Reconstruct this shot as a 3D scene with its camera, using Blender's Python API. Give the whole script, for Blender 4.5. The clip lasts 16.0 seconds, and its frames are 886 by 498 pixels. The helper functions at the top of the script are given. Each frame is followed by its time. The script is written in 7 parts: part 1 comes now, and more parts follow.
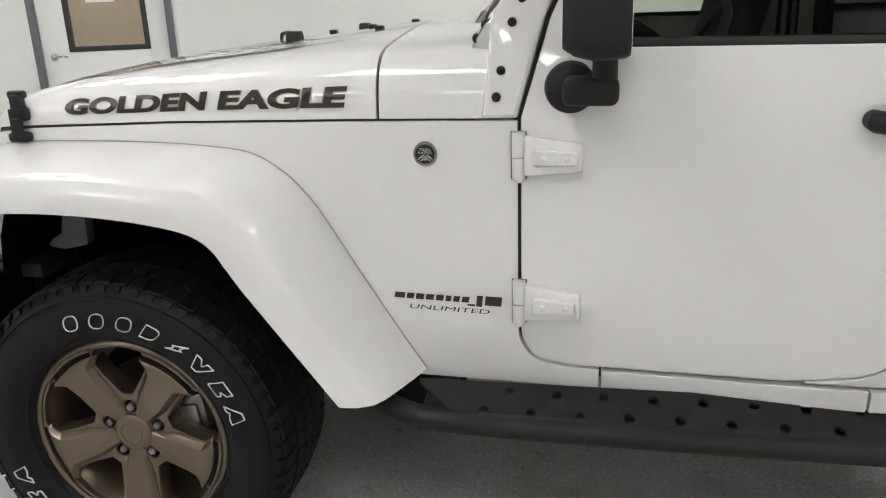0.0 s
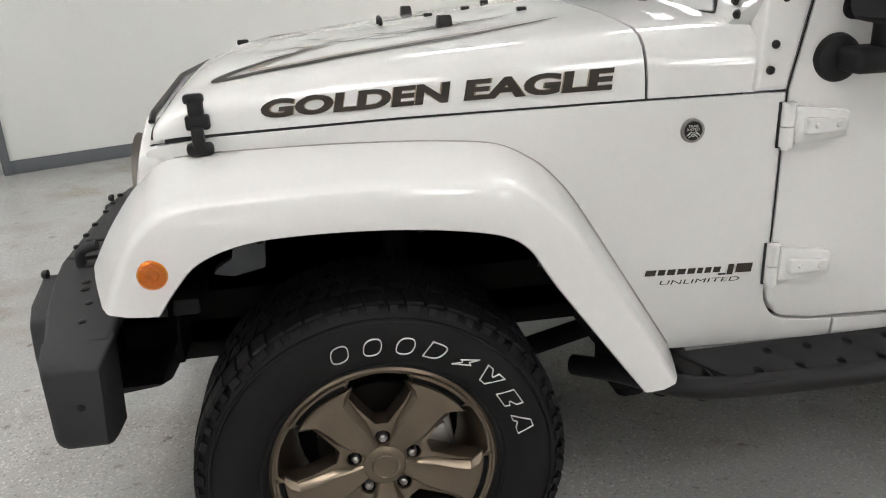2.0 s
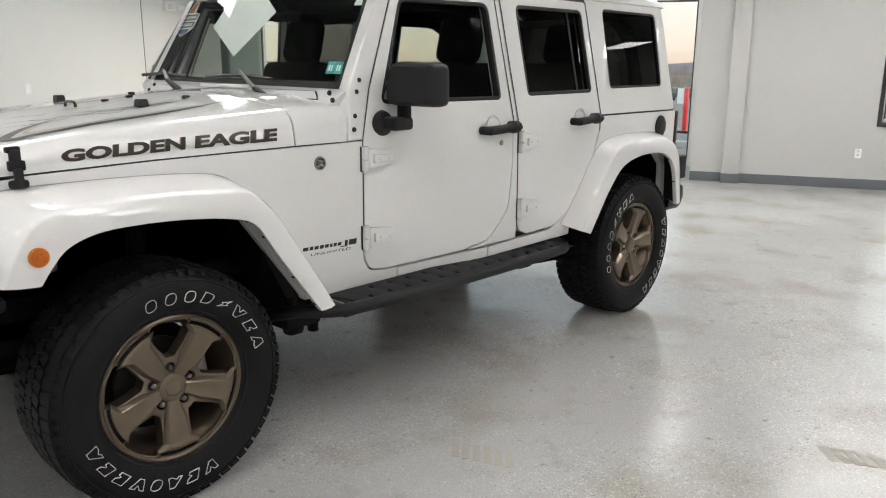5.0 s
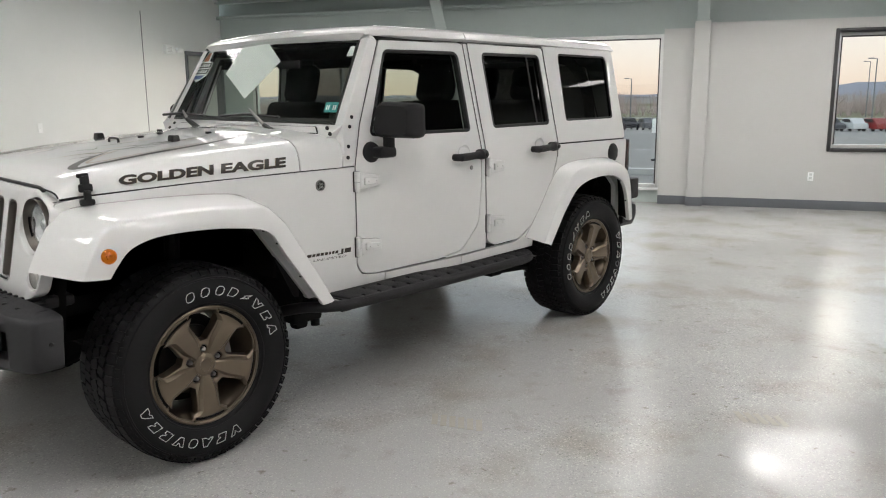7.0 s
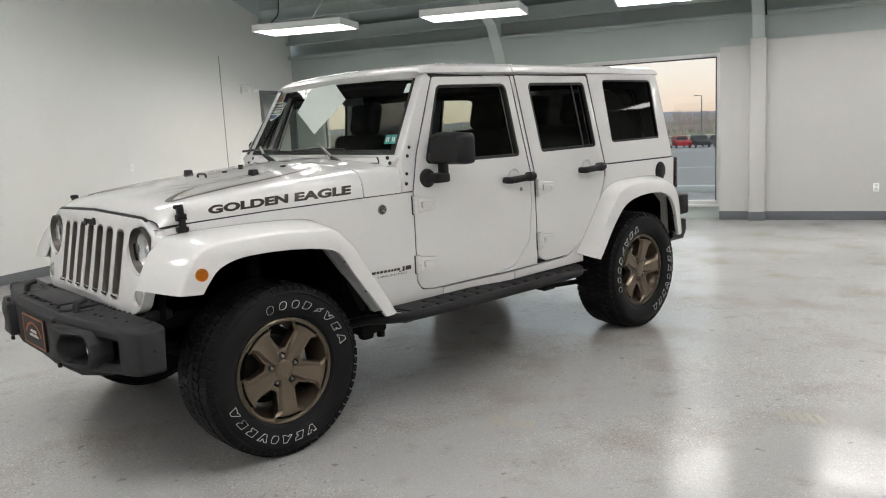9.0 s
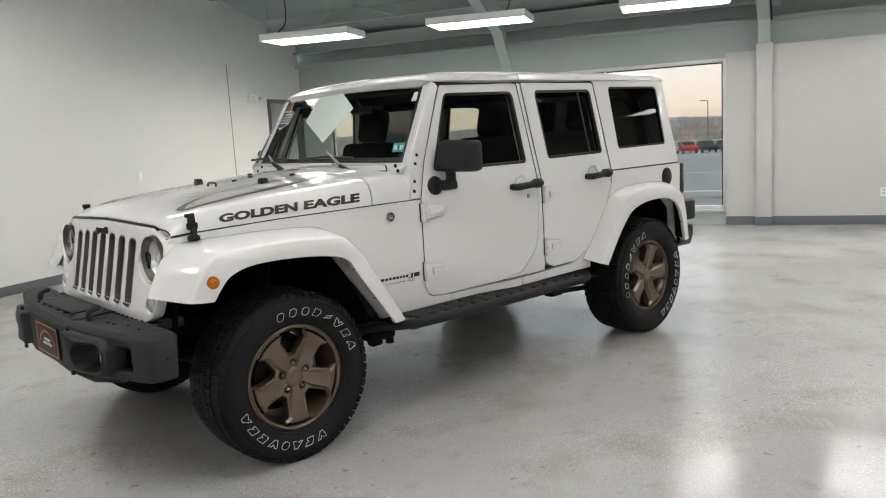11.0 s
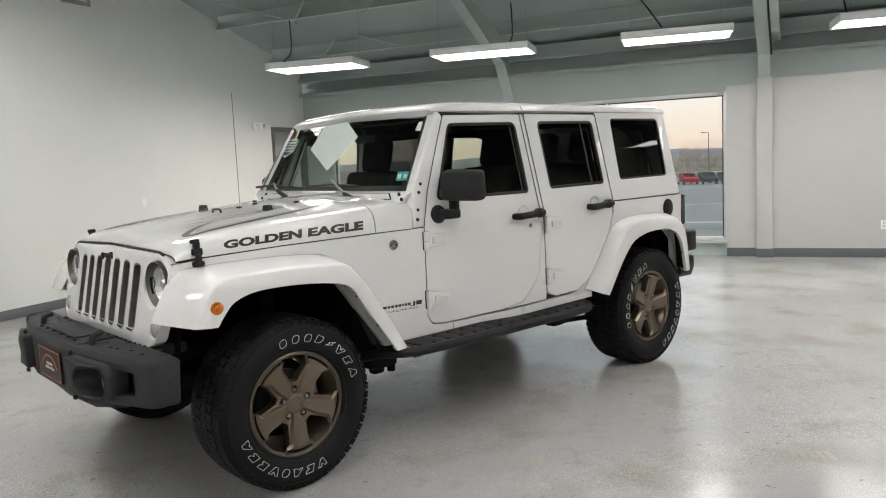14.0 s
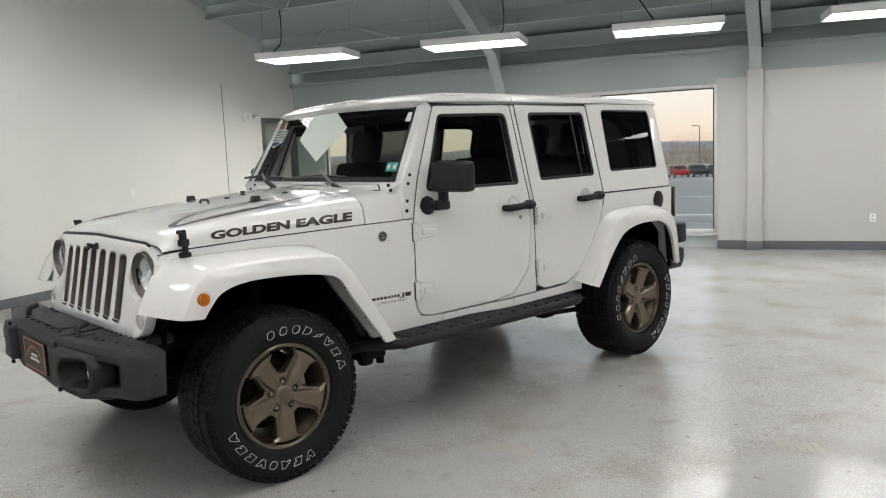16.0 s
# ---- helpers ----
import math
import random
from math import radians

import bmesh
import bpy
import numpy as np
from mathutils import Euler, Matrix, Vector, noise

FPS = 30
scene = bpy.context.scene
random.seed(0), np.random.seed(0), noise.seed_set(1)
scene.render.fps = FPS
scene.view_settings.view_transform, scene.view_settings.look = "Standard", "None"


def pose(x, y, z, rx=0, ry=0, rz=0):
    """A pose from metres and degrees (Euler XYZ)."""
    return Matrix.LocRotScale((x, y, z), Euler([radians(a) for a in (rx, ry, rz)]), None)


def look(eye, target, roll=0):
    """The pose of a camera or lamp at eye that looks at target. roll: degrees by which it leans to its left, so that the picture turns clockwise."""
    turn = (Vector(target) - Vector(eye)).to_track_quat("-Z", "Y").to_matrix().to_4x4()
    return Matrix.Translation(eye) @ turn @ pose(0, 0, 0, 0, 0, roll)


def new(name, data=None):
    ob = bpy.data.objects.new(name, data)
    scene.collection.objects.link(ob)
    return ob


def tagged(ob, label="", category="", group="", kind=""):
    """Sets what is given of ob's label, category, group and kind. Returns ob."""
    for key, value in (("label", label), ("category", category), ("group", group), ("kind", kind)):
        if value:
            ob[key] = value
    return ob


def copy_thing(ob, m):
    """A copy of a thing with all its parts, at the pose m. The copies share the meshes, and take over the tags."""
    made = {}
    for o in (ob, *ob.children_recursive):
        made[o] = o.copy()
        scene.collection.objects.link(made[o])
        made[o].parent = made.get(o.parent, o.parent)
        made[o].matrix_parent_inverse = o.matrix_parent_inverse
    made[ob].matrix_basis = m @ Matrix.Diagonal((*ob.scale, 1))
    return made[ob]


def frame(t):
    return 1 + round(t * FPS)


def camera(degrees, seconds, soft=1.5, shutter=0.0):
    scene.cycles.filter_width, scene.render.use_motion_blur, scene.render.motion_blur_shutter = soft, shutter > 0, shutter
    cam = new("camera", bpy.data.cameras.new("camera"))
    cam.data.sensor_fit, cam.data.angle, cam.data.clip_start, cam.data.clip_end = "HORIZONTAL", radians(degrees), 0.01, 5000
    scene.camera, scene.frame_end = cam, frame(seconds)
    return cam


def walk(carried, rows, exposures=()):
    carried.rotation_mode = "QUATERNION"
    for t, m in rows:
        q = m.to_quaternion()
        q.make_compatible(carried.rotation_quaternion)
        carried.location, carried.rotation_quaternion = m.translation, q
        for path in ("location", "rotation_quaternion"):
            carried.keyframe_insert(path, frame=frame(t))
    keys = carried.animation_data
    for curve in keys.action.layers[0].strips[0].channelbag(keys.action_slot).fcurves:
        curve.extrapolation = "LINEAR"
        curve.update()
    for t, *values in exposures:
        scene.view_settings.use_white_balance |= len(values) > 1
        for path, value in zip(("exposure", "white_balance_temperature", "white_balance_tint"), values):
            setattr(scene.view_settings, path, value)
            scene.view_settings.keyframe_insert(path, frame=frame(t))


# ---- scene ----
from mathutils.geometry import delaunay_2d_cdt

cam = camera(59.1, 16.0, 1.1)
PATH = [
    (0, (1.081, -2.361, 1.411), (0.723, -0.494, 0.79), -2.0),
    (0.5, (0.835, -2.368, 1.41), (0.51, -0.492, 0.798), -1.3),
    (1, (0.477, -2.488, 1.422), (0.266, -0.597, 0.808), -1.4),
    (1.5, (0.223, -2.429, 1.406), (0.205, -0.538, 0.754), -2.1),
    (2, (-0.067, -2.315, 1.448), (0.209, -0.455, 0.764), -2.6),
    (2.5, (-0.379, -2.291, 1.411), (0.252, -0.498, 0.788), -2.5),
    (3, (-0.531, -2.412, 1.437), (0.242, -0.646, 0.904), -1.6),
    (3.5, (-0.642, -2.618, 1.467), (0.32, -0.963, 0.886), -2.5),
    (4, (-0.891, -2.782, 1.454), (0.205, -1.218, 0.86), -1.8),
    (4.5, (-1.056, -2.942, 1.482), (0.236, -1.511, 0.95), -0.6),
    (5, (-1.151, -3.155, 1.465), (0.267, -1.822, 1.002), 0.3),
    (7.5, (-1.69, -3.771, 1.505), (-0.243, -2.44, 1.14), -0.7),
    (8, (-1.737, -3.904, 1.514), (-0.337, -2.519, 1.165), -1.7),
    (8.5, (-1.788, -3.961, 1.508), (-0.444, -2.515, 1.185), -2.6),
    (11, (-1.839, -3.996, 1.513), (-0.519, -2.524, 1.218), -3.3),
    (11.5, (-1.832, -4.003, 1.516), (-0.503, -2.536, 1.229), -3.2),
    (12, (-1.836, -4.003, 1.519), (-0.503, -2.538, 1.242), -3.1),
    (12.5, (-1.846, -4.001, 1.519), (-0.515, -2.533, 1.251), -2.8),
    (13, (-1.861, -4.005, 1.512), (-0.537, -2.529, 1.256), -2.7),
    (13.5, (-1.866, -3.993, 1.519), (-0.545, -2.512, 1.274), -2.7),
    (14, (-1.862, -4.006, 1.516), (-0.533, -2.527, 1.293), -2.7),
    (14.5, (-1.861, -4.015, 1.521), (-0.525, -2.543, 1.304), -2.5),
    (15, (-1.85, -4.008, 1.521), (-0.503, -2.545, 1.307), -2.5),
    (15.5, (-1.849, -4.004, 1.517), (-0.501, -2.544, 1.295), -2.6),
    (16, (-1.84, -3.998, 1.51), (-0.498, -2.536, 1.266), -2.5),
]
walk(cam, [(t, look(eye, target, roll)) for t, eye, target, roll in PATH], ((0, 0.20), (2, 0.15), (4, 0.20), (5.2, 0.08), (7.5, -0.03), (11, -0.03), (16, 0.0)))
# ---- world and light ----
TURN = 23.5                                   # the room stands turned against the car
ROOM = pose(0, 0, 0, 0, 0, TURN)
world = bpy.data.worlds.new("evening_sky")
scene.world = world
world.use_nodes = True
wn, wl = world.node_tree.nodes, world.node_tree.links
sky = wn.new("ShaderNodeTexSky")
sky.sky_type, sky.sun_disc = "NISHITA", False
sky.sun_elevation, sky.sun_rotation = radians(7), radians(120)
sky.air_density, sky.dust_density = 1.0, 1.0
wn["Background"].inputs["Strength"].default_value = 0.7
pale = wn.new("ShaderNodeHueSaturation")
pale.inputs["Saturation"].default_value = 0.4
wl.new(sky.outputs[0], pale.inputs["Color"]), wl.new(pale.outputs[0], wn["Background"].inputs["Color"])
sun = new("sun", bpy.data.lights.new("sun", "SUN"))
sun.data.energy, sun.data.angle, sun.data.color = 0.9, radians(15), (1.0, 0.85, 0.7)
sun.matrix_world = look((40, 14, 8), (0, 0, 0))
LAMP_POWER = 16.0

# ---- materials ----


def mat(name, color, rough=0.5, metal=0.0, coat=0.0, spread=0.0, grain=40.0, bump=0.0, bump_scale=200.0, blotch=0.0, spec=0.5):
    """A principled surface with fine grain, larger blotches and relief at real size."""
    m = bpy.data.materials.new(name)
    m.use_nodes = True
    n, l = m.node_tree.nodes, m.node_tree.links
    b = n["Principled BSDF"]
    b.inputs["Base Color"].default_value = (*color, 1)
    b.inputs["Roughness"].default_value, b.inputs["Metallic"].default_value = rough, metal
    b.inputs["Coat Weight"].default_value, b.inputs["Coat Roughness"].default_value = coat, 0.015
    b.inputs["Specular IOR Level"].default_value = spec
    geo = n.new("ShaderNodeTexCoord")
    if spread or blotch:
        fine, wide = n.new("ShaderNodeTexNoise"), n.new("ShaderNodeTexNoise")
        fine.inputs["Scale"].default_value, wide.inputs["Scale"].default_value = grain, 2.3
        fine.inputs["Detail"].default_value = wide.inputs["Detail"].default_value = 4
        l.new(geo.outputs["Object"], fine.inputs["Vector"]), l.new(geo.outputs["Object"], wide.inputs["Vector"])
        add = n.new("ShaderNodeMath")
        add.operation = "MULTIPLY_ADD"
        l.new(fine.outputs["Fac"], add.inputs[0])
        add.inputs[1].default_value, add.inputs[2].default_value = 2 * spread, 1 - spread - blotch
        both = n.new("ShaderNodeMath")
        both.operation = "MULTIPLY_ADD"
        l.new(wide.outputs["Fac"], both.inputs[0]), l.new(add.outputs[0], both.inputs[2])
        both.inputs[1].default_value = 2 * blotch
        mix = n.new("ShaderNodeVectorMath")
        mix.operation = "SCALE"
        mix.inputs[0].default_value = color
        l.new(both.outputs[0], mix.inputs["Scale"])
        l.new(mix.outputs[0], b.inputs["Base Color"])
        vary = n.new("ShaderNodeMath")
        vary.operation = "MULTIPLY_ADD"
        l.new(wide.outputs["Fac"], vary.inputs[0])
        vary.inputs[1].default_value, vary.inputs[2].default_value = 0.3 * rough, 0.85 * rough
        l.new(vary.outputs[0], b.inputs["Roughness"])
    if bump:
        tex, bmp = n.new("ShaderNodeTexNoise"), n.new("ShaderNodeBump")
        tex.inputs["Scale"].default_value, tex.inputs["Detail"].default_value = bump_scale, 3
        bmp.inputs["Strength"].default_value, bmp.inputs["Distance"].default_value = bump, 0.002
        l.new(geo.outputs["Object"], tex.inputs["Vector"])
        l.new(tex.outputs["Fac"], bmp.inputs["Height"]), l.new(bmp.outputs[0], b.inputs["Normal"])
    return m


def glass(name, tint, gloss=1.0):
    """A thin pane: tinted see-through with a Fresnel mirror on it."""
    m = bpy.data.materials.new(name)
    m.use_nodes = True
    n, l = m.node_tree.nodes, m.node_tree.links
    n.remove(n["Principled BSDF"])
    clear, shine, edge, power, fres, mix = (n.new("ShaderNode" + k) for k in ("BsdfTransparent", "BsdfGlossy", "LayerWeight", "Math", "Math", "MixShader"))
    clear.inputs["Color"].default_value = (*tint, 1)
    shine.inputs["Roughness"].default_value = 0.01
    edge.inputs["Blend"].default_value = 0.5
    power.operation, fres.operation = "POWER", "MULTIPLY_ADD"
    power.inputs[1].default_value, fres.inputs[1].default_value, fres.inputs[2].default_value = 5.0, 0.95 * gloss, 0.045 * gloss
    l.new(edge.outputs["Facing"], power.inputs[0]), l.new(power.outputs[0], fres.inputs[0])
    l.new(fres.outputs[0], mix.inputs[0]), l.new(clear.outputs[0], mix.inputs[1]), l.new(shine.outputs[0], mix.inputs[2])
    l.new(mix.outputs[0], n["Material Output"].inputs["Surface"])
    return m


def glow(name, color, strength):
    m = mat(name, color)
    b = m.node_tree.nodes["Principled BSDF"]
    b.inputs["Emission Color"].default_value, b.inputs["Emission Strength"].default_value = (*color, 1), strength
    return m


PAINT = mat("white_car_paint", (0.71, 0.707, 0.70), 0.5, coat=1.0, spread=0.003, blotch=0.004, spec=0.2)
SEAM = mat("dark_seam", (0.02, 0.02, 0.02), 0.8)
PLASTIC = mat("black_grained_plastic", (0.0105, 0.0105, 0.0115), 0.5, spread=0.15, bump=0.35, bump_scale=700, blotch=0.1, spec=0.28)
BUMPER = mat("charcoal_textured_plastic", (0.0185, 0.0188, 0.0208), 0.6, spread=0.12, bump=0.5, bump_scale=900, blotch=0.12, spec=0.45)
RUBBER = mat("tyre_rubber", (0.007, 0.007, 0.0078), 0.6, spread=0.2, grain=90, bump=0.25, bump_scale=400, blotch=0.2, spec=0.22)
SEAL = mat("window_rubber", (0.008, 0.008, 0.008), 0.45, spec=0.35)
BRONZE = mat("bronze_wheel_paint", (0.185, 0.150, 0.112), 0.30, metal=0.85, spread=0.06, blotch=0.06, bump=0.03, bump_scale=800)
CHROME = mat("bright_chrome", (0.75, 0.75, 0.75), 0.12, metal=1.0)
STEEL = mat("grey_cast_steel", (0.30, 0.29, 0.28), 0.4, metal=0.9, spread=0.2, blotch=0.15)
DISC = mat("dull_brake_iron", (0.045, 0.043, 0.040), 0.5, metal=0.7, spread=0.2, blotch=0.2)
SATIN = mat("bronze_grey_trim", (0.16, 0.145, 0.13), 0.4, metal=0.6, spread=0.05)
BLACK = mat("black_underbody", (0.006, 0.006, 0.006), 0.8, spread=0.3, blotch=0.3, spec=0.2)
CLOTH = mat("black_seat_cloth", (0.004, 0.004, 0.0045), 0.95, spread=0.2, bump=0.4, bump_scale=500, spec=0.05)
DECAL = mat("dark_bronze_decal", (0.028, 0.022, 0.017), 0.45, coat=0.12, spread=0.1, spec=0.3)
GOLD = mat("pale_gold_decal", (0.26, 0.21, 0.15), 0.4, coat=0.2, spread=0.08)
WHITE_INK = mat("raised_white_outline", (0.62, 0.62, 0.60), 0.6, spread=0.1)
RED = mat("red_lamp_lens", (0.05, 0.004, 0.004), 0.15, coat=1.0)
REFLECT = mat("lamp_reflector", (0.88, 0.88, 0.88), 0.2, metal=0.55, bump=0.9, bump_scale=70)
FROST = mat("frosted_clear_lens", (0.50, 0.49, 0.46), 0.25, coat=0.8, spread=0.2, grain=180, bump=0.3, bump_scale=150)
LENS = glass("clear_lens", (0.92, 0.94, 0.94))
AMBER = glass("amber_lens", (0.80, 0.33, 0.02), 1.0)
CLEAR = glass("clear_car_glass", (0.91, 0.955, 0.93), 0.8)
SIDE = glass("side_car_glass", (0.70, 0.74, 0.69), 0.22)
TINT = glass("privacy_glass", (0.08, 0.087, 0.084), 0.5)
PANE = glass("window_pane", (0.93, 0.95, 0.95))
MARK = mat("beige_dust", (0.345, 0.322, 0.275), 0.6, spread=0.15, grain=60, blotch=0.2)
PAPER = mat("white_paper", (0.88, 0.90, 0.885), 0.7, spread=0.02)
TEAL = mat("teal_sticker", (0.05, 0.35, 0.33), 0.5)
NAVY = mat("blue_sticker", (0.05, 0.09, 0.28), 0.5)
ORANGE = mat("orange_print", (0.55, 0.16, 0.05), 0.5)
WALL = mat("mint_white_wall_paint", (0.79, 0.81, 0.785), 0.55, spread=0.015, grain=60, bump=0.12, bump_scale=120, blotch=0.03)
GREY_WALL = mat("pale_wall_paint", (0.74, 0.74, 0.72), 0.6, spread=0.02, blotch=0.04)
# white of the far wall, lowered: its weaker light is put into the colour
FAR_WALL = mat("dimmed_white_wall_paint", (0.51, 0.51, 0.495), 0.55, spread=0.015, grain=60, bump=0.12, bump_scale=120, blotch=0.03)
CEIL = mat("pale_grey_green_steel_paint", (0.31, 0.36, 0.352), 0.5, spread=0.03, blotch=0.06)
BEAM = mat("painted_steel", (0.40, 0.455, 0.44), 0.45, spread=0.03, blotch=0.05)
VENT = mat("grey_vent_paint", (0.34, 0.32, 0.31), 0.5, spread=0.04)
BASE = mat("grey_vinyl_base", (0.12, 0.13, 0.14), 0.45, spread=0.05, blotch=0.05)
FRAME = mat("dark_bronze_frame", (0.025, 0.024, 0.024), 0.45, spread=0.05)
ALU = mat("silver_frame", (0.62, 0.63, 0.62), 0.4, metal=0.3, spread=0.03)
DOOR = mat("white_door_paint", (0.76, 0.78, 0.77), 0.4, spread=0.01, blotch=0.02)
LIGHT = glow("lamp_diffuser", (1.0, 0.965, 0.945), LAMP_POWER)
ASPHALT = mat("asphalt", (0.27, 0.262, 0.25), 0.85, spread=0.15, grain=3, blotch=0.12, spec=0.2)
GRASS = mat("winter_grass", (0.16, 0.15, 0.08), 0.95, spread=0.3, grain=2, blotch=0.3)
TWIG = mat("bare_branches", (0.38, 0.30, 0.28), 0.95, spread=0.3)
HILL = mat("far_hills", (0.30, 0.31, 0.36), 1.0, spread=0.1, grain=0.1)


def floor_material():
    """Grey epoxy with coloured flakes, dull traffic marks and a clear gloss."""
    m = bpy.data.materials.new("grey_flake_epoxy")
    m.use_nodes = True
    n, l = m.node_tree.nodes, m.node_tree.links
    b = n["Principled BSDF"]
    geo = n.new("ShaderNodeTexCoord")

    def tex(kind, scale, detail=3):
        t = n.new("ShaderNodeTex" + kind)
        t.inputs["Scale"].default_value = scale
        if kind == "Noise":
            t.inputs["Detail"].default_value = detail
        l.new(geo.outputs["Object"], t.inputs["Vector"])
        return t

    def ramp(source, stops):
        r = n.new("ShaderNodeValToRGB")
        e = r.color_ramp.elements
        e[0].position, e[0].color = stops[0][0], (*stops[0][1], 1)
        e[1].position, e[1].color = stops[-1][0], (*stops[-1][1], 1)
        for p, c in stops[1:-1]:
            x = e.new(p)
            x.color = (*c, 1)
        l.new(source, r.inputs[0])
        return r

    def blend(kind, fac, a, c):
        x = n.new("ShaderNodeMix")
        x.data_type, x.blend_type = "RGBA", kind
        if isinstance(fac, float):
            x.inputs[0].default_value = fac
        else:
            l.new(fac, x.inputs[0])
        l.new(a, x.inputs[6]), l.new(c, x.inputs[7])
        return x.outputs[2]

    base = ramp(tex("Noise", 0.8, 5).outputs["Fac"], [(0.3, (0.53, 0.526, 0.518)), (0.7, (0.61, 0.607, 0.593))])
    flakes = ramp(tex("Noise", 130, 1).outputs["Fac"], [(0.22, (0.52, 0.52, 0.53)), (0.32, (0.77, 0.77, 0.77)), (0.63, (0.78, 0.78, 0.78)), (0.69, (1.0, 0.99, 0.97))])
    chips = ramp(tex("Voronoi", 140).outputs["Color"], [(0.12, (0.66, 0.66, 0.68)), (0.19, (1, 1, 1)), (0.76, (1, 1, 1)), (0.82, (1.36, 1.35, 1.32))])
    stain = ramp(tex("Noise", 1.7, 6).outputs["Fac"], [(0.50, (1, 1, 1)), (0.76, (0.76, 0.71, 0.63))])
    speck = ramp(tex("Noise", 14, 4).outputs["Fac"], [(0.66, (1, 1, 1)), (0.74, (0.58, 0.54, 0.49))])
    scuff = ramp(tex("Noise", 4.5, 5).outputs["Fac"], [(0.60, (1, 1, 1)), (0.72, (0.86, 0.84, 0.81))])
    bare = ramp(tex("Noise", 0.9, 2).outputs["Fac"], [(0.36, (0.15, 0.15, 0.15)), (0.64, (1, 1, 1))])
    color = base.outputs[0]
    for layer in (flakes, chips, stain, speck, scuff):
        color = blend("MULTIPLY", bare.outputs[0] if layer is chips else 1.0, color, layer.outputs[0])
    l.new(color, b.inputs["Base Color"])
    dull = n.new("ShaderNodeMapRange")
    dull.inputs["From Min"].default_value, dull.inputs["From Max"].default_value = 0.34, 0.66
    dull.inputs["To Min"].default_value, dull.inputs["To Max"].default_value = 0.11, 0.245
    l.new(tex("Noise", 0.9, 2).outputs["Fac"], dull.inputs["Value"]), l.new(dull.outputs[0], b.inputs["Roughness"])
    b.inputs["Specular IOR Level"].default_value = 0.56
    # slow waves of the trowelled coat and rough, worn patches with proud flakes
    waves, proud, worn, grit = n.new("ShaderNodeBump"), n.new("ShaderNodeBump"), ramp(tex("Noise", 0.9, 2).outputs["Fac"], [(0.38, (0.06, 0.06, 0.06)), (0.66, (0.5, 0.5, 0.5))]), tex("Noise", 150, 2)
    waves.inputs["Strength"].default_value, waves.inputs["Distance"].default_value = 0.28, 0.004
    proud.inputs["Distance"].default_value = 0.002
    l.new(tex("Noise", 11, 3).outputs["Fac"], waves.inputs["Height"])
    l.new(worn.outputs[0], proud.inputs["Strength"]), l.new(grit.outputs["Fac"], proud.inputs["Height"])
    l.new(waves.outputs[0], proud.inputs["Normal"]), l.new(proud.outputs[0], b.inputs["Normal"])
    return m



def sky_material():
    """The dusk sky over the horizon: peach low down, pale cream and grey above."""
    m = bpy.data.materials.new("dusk_sky")
    m.use_nodes = True
    n, l = m.node_tree.nodes, m.node_tree.links
    n.remove(n["Principled BSDF"])
    geo, part_z, scale, ramp, lit = (n.new("ShaderNode" + k) for k in ("TexCoord", "SeparateXYZ", "MapRange", "ValToRGB", "Emission"))
    cloud, mix = n.new("ShaderNodeTexNoise"), n.new("ShaderNodeMath")
    cloud.inputs["Scale"].default_value, cloud.inputs["Detail"].default_value = 0.004, 4
    l.new(geo.outputs["Object"], cloud.inputs["Vector"]), l.new(geo.outputs["Object"], part_z.inputs[0])
    scale.inputs["From Min"].default_value, scale.inputs["From Max"].default_value = -10, 420
    l.new(part_z.outputs["Z"], scale.inputs["Value"])
    mix.operation = "MULTIPLY_ADD"
    l.new(cloud.outputs["Fac"], mix.inputs[0]), l.new(scale.outputs[0], mix.inputs[2])
    mix.inputs[1].default_value = 0.12
    e = ramp.color_ramp.elements
    e[0].position, e[0].color = 0.05, (0.80, 0.60, 0.47, 1)
    e[1].position, e[1].color = 1.0, (0.62, 0.66, 0.70, 1)
    for p, c in ((0.16, (0.88, 0.71, 0.58)), (0.32, (0.92, 0.81, 0.71)), (0.55, (0.92, 0.87, 0.83)), (0.8, (0.86, 0.86, 0.86))):
        e.new(p).color = (*c, 1)
    l.new(mix.outputs[0], ramp.inputs[0]), l.new(ramp.outputs[0], lit.inputs["Color"])
    lit.inputs["Strength"].default_value = 1.3
    l.new(lit.outputs[0], n["Material Output"].inputs["Surface"])
    return m


SKY = sky_material()
FLOOR = floor_material()

# ---- mesh helpers ----


def part(name, bm, material, parent=None, label="", sharp=32, at=None):
    """Links a bmesh as one mesh object under a thing or a part."""
    me = bpy.data.meshes.new(name)
    bmesh.ops.recalc_face_normals(bm, faces=bm.faces)
    bm.to_mesh(me)
    bm.free()
    me.materials.append(material)
    for p in me.polygons:
        p.use_smooth = True
    me.set_sharp_from_angle(angle=radians(sharp))
    ob = new(name, me)
    if material is PAINT:
        even = ob.modifiers.new("even_shading", "WEIGHTED_NORMAL")
        even.keep_sharp, even.weight = True, 70
    if parent is not None:
        ob.parent = parent
    if at is not None:
        ob.matrix_local = at
    if label:
        ob["label"] = label
    return ob


def thing(name, label, category, at=None, group="", kind=""):
    ob = tagged(new(name), label, category, group, kind)
    if at is not None:
        ob.matrix_world = at
    return ob


